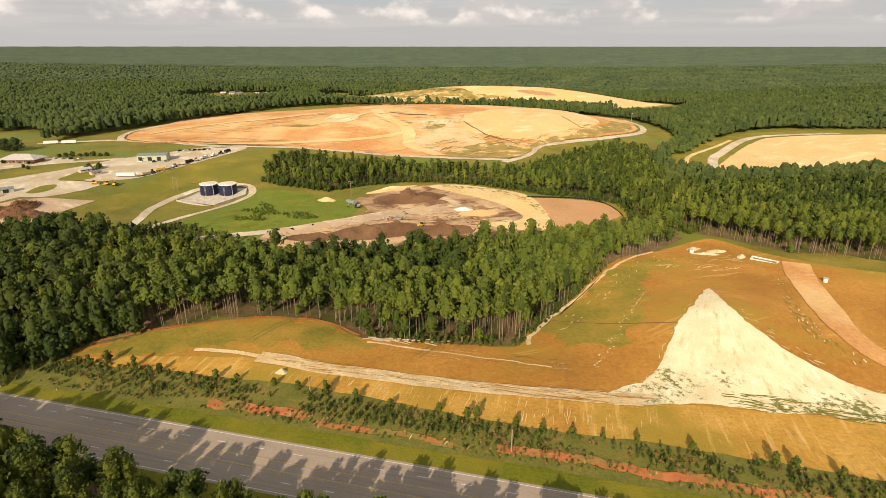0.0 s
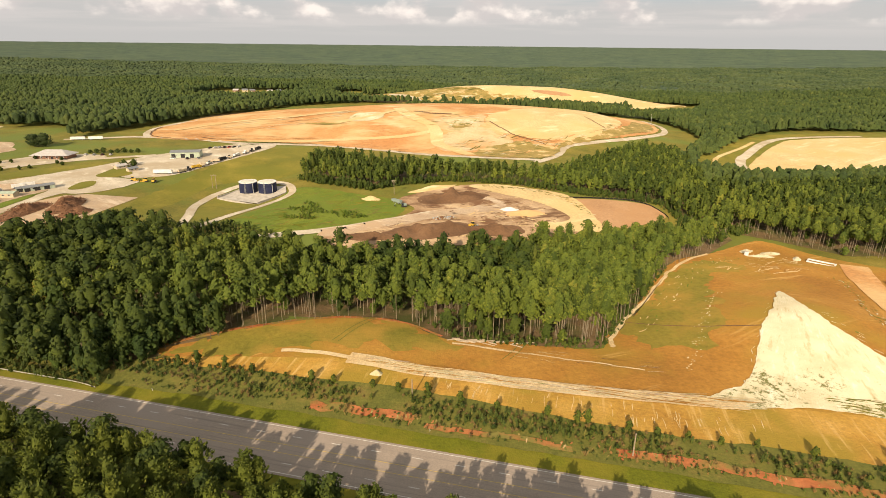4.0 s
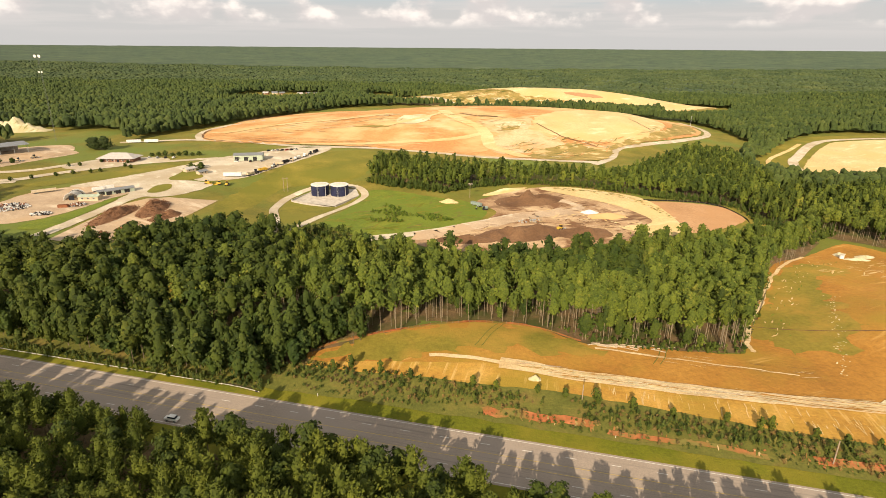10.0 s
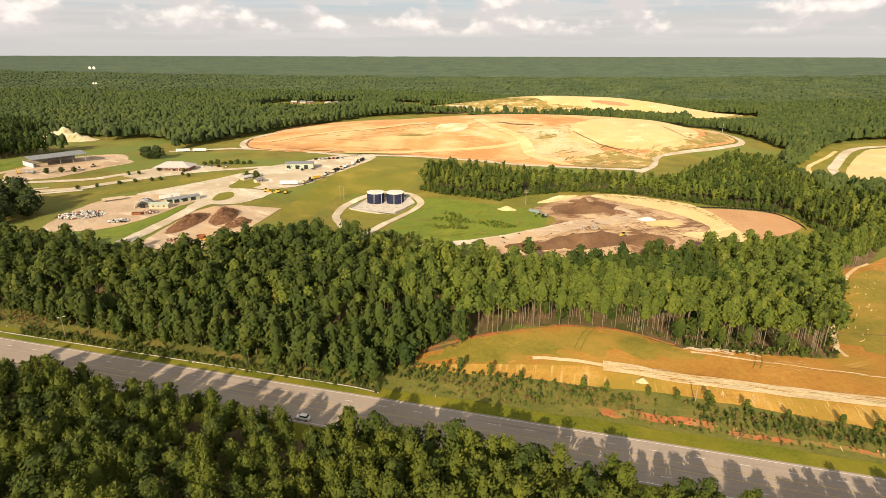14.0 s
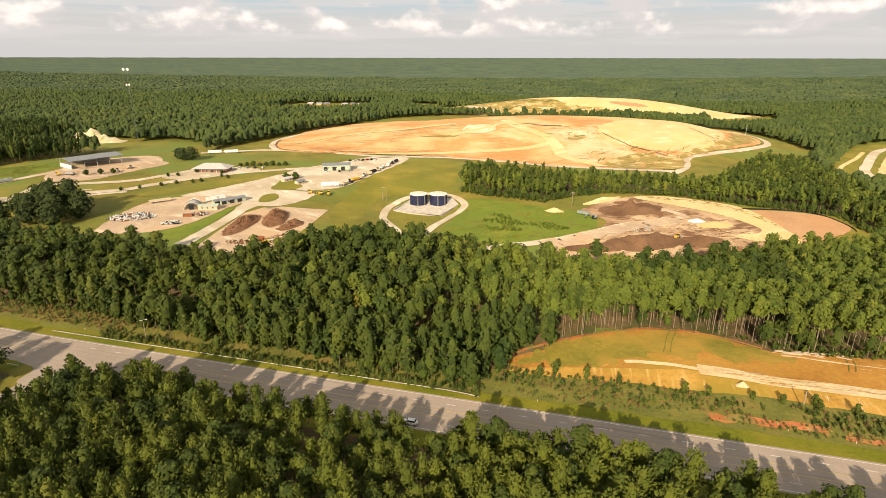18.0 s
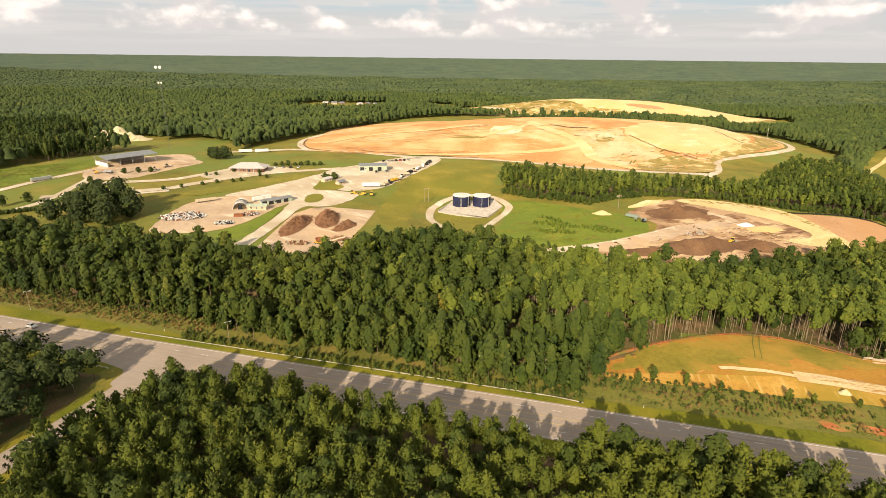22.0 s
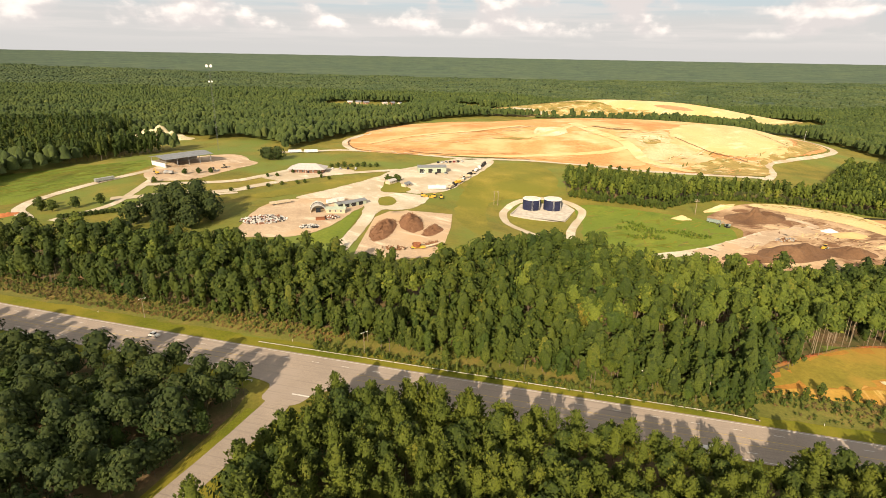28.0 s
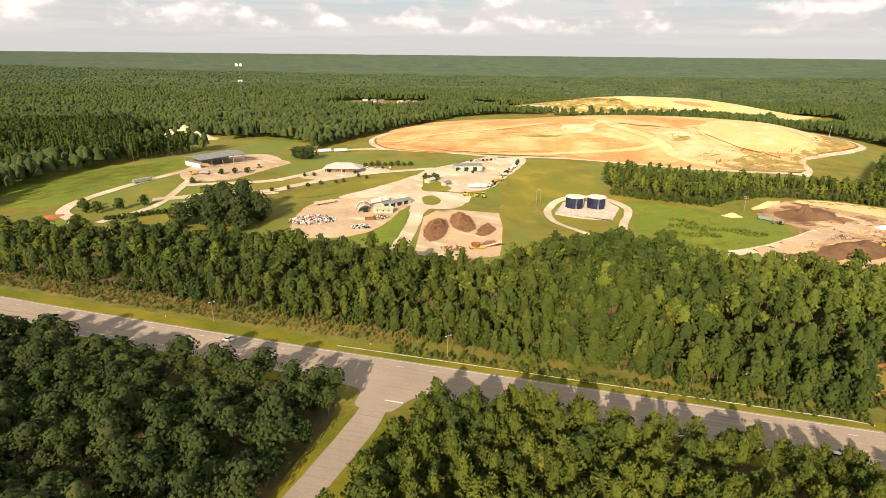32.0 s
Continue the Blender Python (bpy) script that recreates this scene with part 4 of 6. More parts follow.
area("wall_pad", [(-229, 416), (-219, 446), (-184, 447), (-178, 429), (-190, 398)], CONCRETE, "flat concrete pad under the tanks", 0.5, 8, 3, 0, closed_curve=False)


RNG = np.random.default_rng(7)


def unit(n):
    v = RNG.normal(size=(n, 3))
    return v / np.linalg.norm(v, axis=1)[:, None]


def leaves(centres, way, size, lying):
    """Small bent leaf sprays, two triangles each: standing out along the given way, or lying across it like shingles."""
    n = len(centres)
    out = way + unit(n) * (0.55 if lying else 0.4)
    out /= np.linalg.norm(out, axis=1)[:, None] + 1e-9
    c = np.cross(out, unit(n))
    c /= np.linalg.norm(c, axis=1)[:, None] + 1e-9
    a = np.cross(out, c)
    b, lift = (a, out) if lying else (out, a)
    s = size * RNG.uniform(0.55, 1.4, (n, 1))
    w = 0.5 if lying else 0.34
    v = np.stack([centres - b * s * 0.55, centres + c * s * w - lift * s * 0.1, centres + b * s * 0.65 - lift * s * 0.12, centres - c * s * w - lift * s * 0.1], 1)
    k = np.arange(n)[:, None] * 4
    return v.reshape(-1, 3), np.concatenate([k + [0, 1, 2], k + [0, 2, 3]])


def envelope(shape, u):
    """Half-width of a crown, 0 to 1, at the height u of it."""
    u = np.clip(u, 0, 1)
    if shape == "pine":
        return np.sqrt(np.clip(u / 0.2, 0, 1)) * (1.0 - 0.2 * u - 0.6 * u**3)
    if shape == "tall":
        return np.sin(np.pi * np.clip(0.1 + 0.86 * u, 0, 1)) ** 0.7
    return np.clip(u / 0.3, 0, 1) ** 0.6 * np.sqrt(np.clip(1 - np.clip(1.35 * u - 0.35, 0, 1) ** 2.0, 0.0, 1))


def crown(n, size, height, radius, base, shape, lumps=9):
    """An uneven crown: boughs that swell out of a dark heart, covered with leaf sprays, gaps between them."""
    tall = height - base
    pine = shape == "pine"
    k = np.arange(lumps)
    bu = (k + RNG.uniform(0.1, 0.9, lumps)) / lumps
    ba = k * 2.4 + RNG.uniform(-0.5, 0.5, lumps)
    bs = RNG.uniform(0.7, 1.15, lumps)
    du2, da2 = (0.005, 0.16) if pine else (0.022, 0.42)

    def bough(u, a):
        d = (a[:, None] - ba + np.pi) % (2 * np.pi) - np.pi
        return (bs * np.exp(-((u[:, None] - bu) ** 2 / du2 + d * d / da2 * (0.25 + envelope(shape, u)[:, None] ** 2)))).max(1)

    def place(u, a, push):
        f = bough(u, a)
        r = envelope(shape, u) * radius * (0.58 + 0.6 * f) * push
        z = base + tall * u + (0.05 if pine else 0.06) * tall * f * (1 - u)
        return np.stack([r * np.cos(a), r * np.sin(a), z], 1), f

    sides, rings = (9, 7) if n > 180 else (7, 5) if n > 60 else (5, 3)
    uu = np.repeat(np.linspace(0.03, 0.93, rings), sides)
    aa = np.tile(np.arange(sides) * 2 * np.pi / sides, rings) + RNG.uniform(-0.25, 0.25, rings * sides)
    heart, _ = place(uu, aa, RNG.uniform(0.5, 0.82, rings * sides))
    heart = np.concatenate([heart, [(0, 0, base + tall * 0.98), (0, 0, base)]])
    q = np.arange(rings * sides).reshape(rings, sides)
    p = np.roll(q, -1, 1)
    T = np.concatenate([np.stack([q[:-1], p[:-1], p[1:]], -1).reshape(-1, 3), np.stack([q[:-1], p[1:], q[1:]], -1).reshape(-1, 3),
                        np.stack([q[-1], p[-1], np.full(sides, rings * sides)], -1), np.stack([p[0], q[0], np.full(sides, rings * sides + 1)], -1)])
    u = RNG.uniform(0.0, 1.0, n * 4)
    a = RNG.uniform(0, 2 * np.pi, n * 4)
    f = bough(u, a)
    keep = np.nonzero(RNG.uniform(0, 1, n * 4) < (0.12 + f) * (0.25 + envelope(shape, u)))[0][:n]
    u, a = u[keep], a[keep]
    pos, f = place(u, a, RNG.uniform(0.9, 1.12, len(u)))
    way = np.stack([np.cos(a), np.sin(a), (0.55 + 0.9 * u if pine else -0.25 + 1.5 * u)], 1)
    way /= np.linalg.norm(way, axis=1)[:, None]
    lv, lt = leaves(pos, way, size, not pine)
    return np.concatenate([lv, heart]), np.concatenate([lt, T + len(lv)])


def trunk(height, r, sides=5, limbs=0, base=0.0):
    """A tapered trunk, with a few limbs."""
    v, t = [], []

    def rod(p, q, r0, r1):
        d = (q - p) / np.linalg.norm(q - p)
        a = np.cross(d, [0.3, 0.9, 0.1])
        a /= np.linalg.norm(a)
        b = np.cross(d, a)
        k = len(v)
        for w, rr in ((p, r0), (q, r1)):
            for s in range(sides):
                v.append(w + rr * (a * math.cos(2 * math.pi * s / sides) + b * math.sin(2 * math.pi * s / sides)))
        for s in range(sides):
            m = (s + 1) % sides
            t.extend([(k + s, k + m, k + sides + m), (k + s, k + sides + m, k + sides + s)])

    rod(np.array([0, 0, -0.5]), np.array([0.15, 0.1, height * 0.9]), r, r * 0.3)
    for i in range(limbs):
        h, a = base + (height * 0.85 - base) * (i + 0.5) / limbs, i * 2.4
        rod(np.array([0.1, 0.05, h]), np.array([math.cos(a) * height * 0.09, math.sin(a) * height * 0.09, h + height * 0.07]), r * 0.4, r * 0.12)
    return np.array(v), np.array(t)


def template(n, size, height, radius, base, shape, limbs=0, sides=4):
    cv, ct = crown(n, size, height, radius, base, shape, (26 if n > 180 else 16 if n > 60 else 8) if shape == "pine" else 13 if n > 180 else 9 if n > 60 else 5)
    tv, tt = trunk(height, 0.07 + height * 0.0045, sides, limbs, base)
    return cv, ct, tv, tt


def stems(n, size, height, radius, base, shape):
    """A tall edge tree with a slender bare neighbour under the same crown."""
    cv, ct, tv, tt = template(n, size, height, radius, base, shape, 1)
    return cv, ct, np.concatenate([tv, tv * [0.8, 0.8, 0.84] + [2.1, 0.9, 0]]), np.concatenate([tt, tt + len(tv)])


def scatter(poly, gap, jitter=0.45, keep=None):
    """Places inside a plan outline, about gap apart."""
    poly = np.array(poly, float)
    lo, hi = poly.min(0), poly.max(0)
    x, y = np.meshgrid(np.arange(lo[0], hi[0], gap), np.arange(lo[1], hi[1], gap * 0.87))
    x = x + (np.arange(x.shape[0]) % 2)[:, None] * gap / 2
    x, y = x.ravel(), y.ravel()
    x, y = x + RNG.uniform(-jitter, jitter, len(x)) * gap, y + RNG.uniform(-jitter, jitter, len(y)) * gap
    ok = inside(poly, x, y)
    if keep is not None:
        ok &= keep(x, y)
    return x[ok], y[ok]


def plant(name, x, y, kinds, weights, mats, label, scale=(0.8, 1.15), category="trees", bark=BARK):
    """Many trees in one mesh of kind stuff: leaf material by kind, bark last."""
    which = RNG.choice(len(kinds), len(x), p=np.array(weights) / sum(weights))
    V, T, S, at = [], [], [], 0
    for k, (cv, ct, tv, tt) in enumerate(kinds):
        sel = which == k
        m = int(sel.sum())
        if not m:
            continue
        a, s = RNG.uniform(0, 2 * np.pi, m), RNG.uniform(*scale, m)
        wide = s * RNG.uniform(0.85, 1.15, m)
        z = terrain(x[sel], y[sel])
        for v0, t0, slot in ((cv, ct, k), (tv, tt, len(kinds))):
            c, sn = np.cos(a)[:, None], np.sin(a)[:, None]
            vx = (v0[None, :, 0] * c - v0[None, :, 1] * sn) * wide[:, None] + x[sel][:, None]
            vy = (v0[None, :, 0] * sn + v0[None, :, 1] * c) * wide[:, None] + y[sel][:, None]
            vz = v0[None, :, 2] * s[:, None] + z[:, None]
            V.append(np.stack([vx, vy, vz], -1).reshape(-1, 3))
            T.append((t0[None] + (np.arange(m) * len(v0))[:, None, None] + at).reshape(-1, 3))
            S.append(np.full(m * len(t0), slot))
            at += m * len(v0)
    ob = soup(name, np.concatenate(V), np.concatenate(T), [*mats, bark], np.concatenate(S))
    return tagged(ob, label, category, kind="stuff")


MID = [template(130, 1.15, 20, 4.8, 11, "round"), template(124, 1.1, 21, 4.3, 12.5, "round"), template(124, 1.1, 22, 3.7, 11, "pine"), template(110, 1.1, 14, 4.3, 6, "round"), template(136, 1.2, 18, 5.4, 9, "round"), template(116, 1.1, 19, 4.0, 9.5, "round"), template(130, 1.15, 22.5, 5.0, 13.5, "round"), template(110, 1.05, 18, 3.6, 8, "pine"), template(124, 1.15, 16, 5.0, 8, "round"), template(120, 1.1, 23, 4.2, 14, "round")]
MIDMATS = [LEAF, LEAFSUNLIT, CONIFER, LEAF, LEAF, LEAFSHADED, LEAF, CONIFER, LEAFSHADED, LEAF]
SKIRT = [template(110, 1.1, 16, 4.2, 1.2, "round"), template(100, 1.05, 11, 3.8, 0.3, "round"), template(110, 1.05, 17, 4.2, 3, "round"), template(116, 1.1, 19, 4.6, 6, "round"), template(90, 1.0, 7, 3.2, 0.0, "round")]
SKIRTMATS = [LEAF, LEAFSHADED, CONIFER, LEAF, LEAF]
TALL = [stems(116, 1.1, 21.5, 4.4, 12.5, "round"), template(116, 1.1, 23, 4.0, 13, "round", 1), stems(110, 1.05, 22.5, 3.4, 12, "pine"), template(104, 1.1, 18.5, 4.2, 8.5, "round", 1), template(110, 1.1, 20.5, 4.3, 10.5, "round", 1), template(90, 1.0, 12, 3.6, 3, "round"), template(84, 0.95, 7, 2.9, 0.5, "round")]
# Field-edge trees mostly take the leaf colour raised for the sunnier side.
TALLMATS = [LEAFSUNLIT, LEAFSUNLIT, CONIFER, LEAFSUNLIT, LEAFSUNLIT, LEAF, LEAFSUNLIT]
LOW = [template(44, 1.7, 18, 4.2, 7, "round"), template(42, 1.7, 19, 3.8, 8, "round"), template(46, 1.6, 19.5, 3.3, 6, "pine"), template(44, 1.7, 15, 4.4, 5, "round")]
LOWMATS = [LEAFSUNLIT, LEAF, CONIFER, LEAFSUNLIT]
NEAR = [template(380, 0.9, 17, 4.4, 5, "pine", 3, 6), template(370, 0.9, 15.5, 4.7, 5, "pine", 3, 6), template(340, 0.9, 16, 4.4, 6, "round", 3, 6), template(380, 0.9, 18, 4.2, 6, "pine", 3, 6)]
NEARMATS = [PINE, PINE, LEAF, PINE]
WEST = [template(250, 1.1, 15, 6.2, 5, "round", 2, 5), template(250, 1.1, 19, 6.0, 8, "round", 2, 5), template(210, 1.0, 13, 4.6, 2, "tall", 2, 5)]
BUSH = [template(22, 0.6, 2.4, 1.4, 0.0, "round"), template(24, 0.6, 3.6, 1.2, 0.0, "tall"), template(16, 0.5, 1.5, 1.2, 0.0, "round")]

# the wood between the highway and the site
WOOD = [(-700, 305), (-560, 263), (-477, 243), (-431, 232), (-335, 209), (-300, 195), (-275, 187), (-221, 174.5), (-163, 164.5), (-150, 182), (-134, 195), (-116, 208), (-82, 222), (-62, 221), (-42, 206), (-20, 207), (0, 206), (21, 208), (38, 240), (78, 306), (112, 337), (150, 372), (150, 395), (121, 353), (72, 335), (22, 323), (-37, 292), (-95, 273), (-150, 267), (-179, 267), (-204, 281), (-220, 280), (-246, 272), (-264, 256), (-275, 242), (-315, 248), (-348, 257), (-384, 263), (-408, 262), (-434, 280), (-451, 276), (-512, 277), (-543, 279), (-620, 300), (-700, 310)]
x, y = scatter([(px + 3 * (px > 30), py - 3.5) if k in range(8, 21) else (px, py) for k, (px, py) in enumerate(WOOD)], 5.2)
bare = (x > -172) & (y < 262) | (x > 0)
front = (x < -166) & (y - road_y(x) < 41) | (x < -120) & (x > -200) & (y < 200)
plant("woodland", x[front], y[front], SKIRT, (3, 2, 3, 2, 2), SKIRTMATS, "leafy front trees of the wood beside the highway verge", (0.7, 1.15))
bare &= ~front
x, y, bare = x[~front], y[~front], bare[~front]
plant("woodland", x[~bare], y[~bare], MID, (3, 3, 1.5, 2.5, 3, 3, 3, 1.5, 3, 2), MIDMATS, "dense green mixed woodland behind the highway", (0.68, 1.1))
plant("woodland", x[bare], y[bare], TALL, (3, 3, 1.5, 2, 3, 1.2, 0.8), TALLMATS, "tall slender trees with bare trunks at the field's edge", (0.72, 1.06), bark=PALEBARK)
area("forest_floor", [(px + 4 * (px > 30), py - 5) if k in range(8, 21) else (px, py) for k, (px, py) in enumerate(WOOD)], FLOOR, "shaded brown forest floor", 0.08, 14, 6, 0, closed_curve=False)
# a hedge of undergrowth behind the guardrail
x, y = scatter([(-320, 190.5), (-284, 183.5), (-230, 171.8), (-158, 158.5), (-158, 164), (-230, 177), (-284, 189), (-320, 197)], 1.9)
plant("undergrowth", x, y, BUSH, (2, 1, 3), [LEAF, SCRUB, SCRUB], "dark tangled undergrowth behind the guardrail", (0.5, 1.0), "bushes")
# low growth along the foot of the wood and on the roadside bank
x, y = scatter([(-620, 276), (-560, 261), (-431, 231), (-335, 209), (-280, 195), (-163, 166), (-158, 172), (-280, 201), (-335, 215), (-431, 237), (-560, 267), (-620, 282)], 2.6)
plant("undergrowth", x, y, BUSH, (2, 2, 2), [LEAF, LEAF, SCRUB], "tangled green undergrowth at the foot of the wood", (0.6, 1.3), "bushes")
x, y = scatter([(-600, 260), (-477, 230), (-380, 209), (-320, 197), (-300, 199), (-300, 201), (-300, 203), (-380, 221), (-477, 243), (-600, 273)], 1.9)
plant("undergrowth", x, y, BUSH, (1, 1, 3), [REED, SCRUB, REED], "dry brown weeds along the wood's edge", (0.4, 0.8), "bushes")
x, y = scatter([(-165, 169), (-122, 161.5), (-78, 153.5), (-20, 142.2), (58, 127), (130, 113), (330, 74), (330, 83), (130, 122), (63, 136), (14, 145), (-21, 152), (-60, 160), (-102, 169), (-150, 178)], 1.9, keep=lambda px, py: np.sin(px * 0.13) + np.sin(px * 0.05 + 2) + np.sin(py * 0.9 + px * 0.4) * 0.7 > -1.1)
plant("undergrowth", x, y, BUSH, (2, 2, 3), [LEAF, SCRUB, REED], "strip of green bushes below the ochre bank", (0.35, 0.85), "bushes")
x, y = scatter([(-165, 163.8), (-122, 155.7), (-78, 147.5), (-20, 136.2), (58, 121), (130, 106.8), (330, 67.8), (330, 74), (130, 113), (58, 127), (-20, 142), (-78, 153.5), (-122, 161.5)], 2.0, keep=lambda px, py: np.sin(px * 0.09) + np.sin(py * 1.1) * 0.6 > -0.6)
plant("undergrowth", x, y, BUSH, (1, 1, 2), [SCRUB, REED, SCRUB], "rusty weeds on the roadside bank", (0.3, 0.6), "bushes")
x, y = scatter([(-58, 224), (-40, 203), (-24, 199), (4, 200), (22, 202), (40, 236), (84, 308), (80, 312), (30, 240), (20, 210), (-40, 210)], 2.6)
plant("undergrowth", x, y, BUSH, (2, 1, 2), [LEAF, LEAF, SCRUB], "green brambles at the field's edge", (0.5, 1.1), "bushes")
# the wood behind the composting yard and the one east of the field
WOOD2 = [(-178, 470), (-149, 450), (-111, 430), (-84, 454), (-50, 471), (-1, 472), (45, 457), (70, 447), (92, 446), (121, 435), (124, 405), (160, 384), (180, 372), (205, 340), (260, 318), (330, 300), (430, 340), (490, 538), (372, 524), (269, 494), (204, 468), (170, 474), (190, 580), (200, 640), (178, 672), (122, 598), (85, 550), (53, 502), (13, 490), (-51, 492), (-85, 496), (-125, 503), (-152, 514), (-177, 512)]
x, y = scatter(WOOD2, 5.8)
edge = (x > 150) & (y < 400)
plant("woodland", x[edge], y[edge], TALL, (3, 3, 2, 2, 3, 1, 1), TALLMATS, "tall slender trees with bare trunks beyond the field", (0.72, 1.0), bark=PALEBARK)
x, y = x[~edge], y[~edge]
plant("woodland", x, y, LOW, (3, 3, 1.2, 3), LOWMATS, "dense green pine and hardwood plantation", (0.75, 1.02))
area("forest_floor", WOOD2, FLOOR, "shaded brown forest floor", 0.08, 14, 6, 0, closed_curve=False)

x, y = scatter([(-178, 462), (-149, 444), (-111, 424), (-84, 448), (-50, 468), (-1, 470), (45, 454), (70, 444), (92, 443), (119, 433), (122, 403), (158, 380), (170, 388), (130, 410), (126, 440), (92, 452), (45, 464), (-1, 479), (-50, 478), (-84, 460), (-111, 438), (-149, 458), (-174, 474)], 3.0)
plant("undergrowth", x, y, BUSH, (2, 2, 1), [LEAF, LEAF, SCRUB], "green undergrowth along the plantation's foot", (0.9, 2.3), "bushes")

# the wood behind the furrowed slope and the open shed
BACKWOOD = [(-660, 470), (-612, 500), (-584, 545), (-598, 600), (-596, 640), (-630, 652), (-700, 655), (-690, 700), (-760, 740), (-900, 700), (-980, 560), (-900, 380), (-720, 380), (-690, 440)]
BACK = [template(44, 1.9, 21, 4.6, 5, "round"), template(44, 1.9, 23, 4.0, 5, "pine"), template(42, 1.8, 17, 4.4, 3, "round"), template(44, 1.9, 24, 4.8, 7, "round")]
x, y = scatter(BACKWOOD, 6.6, keep=lambda px, py: ~inside(np.array([(-760, 500), (-705, 500), (-705, 540), (-770, 545)]), px, py) & ~inside(np.array([(-690, 575), (-596, 575), (-590, 720), (-710, 720)]), px, py))
plant("woodland", x, y, BACK, (3, 2, 2, 3), [LEAF, CONIFER, LEAFSHADED, LEAFSHADED], "dark tall wood behind the green slope", (0.7, 1.1))

# the trees on the near side of the highway, the nearest as things of their own
def near_edge(px, py):
    return py < road_y(px) - np.where(px < -330, 20.0, 18.0)


NEARWOOD = [(-760, 95), (-360, 20), (-344, 105), (-338.5, 128), (-334, 146), (-333.5, 160), (-342, 167), (-760, 252)]
NEARWOOD2 = [(-302, 154), (-307, 140), (-312, 128), (-317, 112), (-332, 60), (-346, 20), (180, 0), (180, 70), (-18, 108), (-200, 142), (-300, 162)]
xa, ya = scatter(NEARWOOD, 5.8, keep=near_edge)
xb, yb = scatter(NEARWOOD2, 5.9, keep=near_edge)
x, y = np.concatenate([xa, xb]), np.concatenate([ya, yb])
ok = (y > 84) & (x > -480) & (x < 40)
x, y = x[ok], y[ok]
single = np.argsort(np.abs(y - (road_y(x) - 26)) + np.abs(x + 190) * 0.05 + 500 * (x < -334))[:280]
rest = np.ones(len(x), bool)
rest[single] = False
left = rest & (x < -334)
rest &= ~left
plant("woodland", x[left], y[left], WEST, (3, 3, 2), [SHADELEAF, SHADELEAF, LEAFSHADED], "dense dark broadleaf wood beside the side road", (0.45, 0.95))
plant("woodland", x[rest], y[rest], NEAR, (3, 2, 2, 3), NEARMATS, "dense young pine wood beside the highway", (0.72, 1.04))
makers = []
for (cv, ct, tv, tt), mt, kind in zip(NEAR, NEARMATS, ("pine", "pine", "broadleaf", "pine")):
    e = thing("tree", f"young green {kind} tree at the wood's edge beside the highway", "tree", 0, -400, 0, group="trees beside the highway")
    c, s = soup("crown", cv, ct, mt), soup("trunk", tv, tt, BARK)
    c.parent = s.parent = e
    makers.append(e)
for n, i in enumerate(single):
    src = makers[n % 4]
    s = RNG.uniform(0.84, 1.1) * (0.87 + 0.13 * math.cos(2 * math.pi * (x[i] + 262) / 131))
    m = pose(x[i], y[i], float(terrain(x[i], y[i])), 0, 0, RNG.uniform(0, 360))
    if n < 4:
        src.matrix_basis, t = m, src
    else:
        t = copy_thing(src, m)
    t.scale = (s * RNG.uniform(0.9, 1.1), s * RNG.uniform(0.9, 1.1), s)
for poly in (NEARWOOD, NEARWOOD2):
    area("forest_floor", poly, FLOOR, "shaded brown forest floor", 0.05, 16, 8, 0, closed_curve=False)


# ---- the closed canopy of the far woods
gx, gy = np.meshgrid(np.linspace(-5300, 5300, 213), np.linspace(1480, 5300, 97))
gi = np.arange(gx.size).reshape(gx.shape)
gq = np.stack([gi[:-1, :-1], gi[:-1, 1:], gi[1:, 1:], gi[1:, :-1]], -1).reshape(-1, 4)
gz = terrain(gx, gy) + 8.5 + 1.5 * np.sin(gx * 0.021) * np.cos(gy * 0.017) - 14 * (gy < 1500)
# The sheet wears the haziest leaf colour of the three.
tagged(build("far_canopy", np.stack([gx, gy, gz], -1).reshape(-1, 3), gq, FARTHER, smooth=True), "closed canopy of the far woods, haze in its leaf colour", "forest", kind="stuff")


# ---- the far woods: one low clump a tree, coarser with distance
def clumps(name, x, y, size, height, label, mat, low=0.76, high=1.12):
    n = len(x)
    sides = 4
    a0 = RNG.uniform(0, 2 * np.pi, n)
    s, h = size * RNG.uniform(0.55, 1.45, n), height * RNG.uniform(low, high, n)
    h = h * (0.9 + 0.16 * np.sin(x * 0.019 + 1.7 * np.sin(y * 0.011)) * np.sin(y * 0.023 + 1.3 * np.sin(x * 0.008)))
    z = terrain(x, y)
    V = np.zeros((n, 2 * sides + 1, 3))
    for k in range(sides):
        a = a0 + 2 * np.pi * k / sides
        for lev, (rr, hh) in enumerate(((1.0, 0.4), (0.8, 0.84))):
            w = s * rr * RNG.uniform(0.62, 1.36, n)
            V[:, lev * sides + k] = np.stack([x + w * np.cos(a + lev * 0.7), y + w * np.sin(a + lev * 0.7), z + h * hh * RNG.uniform(0.84, 1.12, n)], 1)
    V[:, -1] = np.stack([x, y, z + h], 1)
    t = []
    for k in range(sides):
        m = (k + 1) % sides
        t += [(k, m, sides + m), (k, sides + m, sides + k), (sides + k, sides + m, 2 * sides)]
    T = np.array(t)[None] + (np.arange(n) * (2 * sides + 1))[:, None, None]
    return tagged(soup(name, V.reshape(-1, 3), T.reshape(-1, 3), mat), label, "forest", kind="stuff")


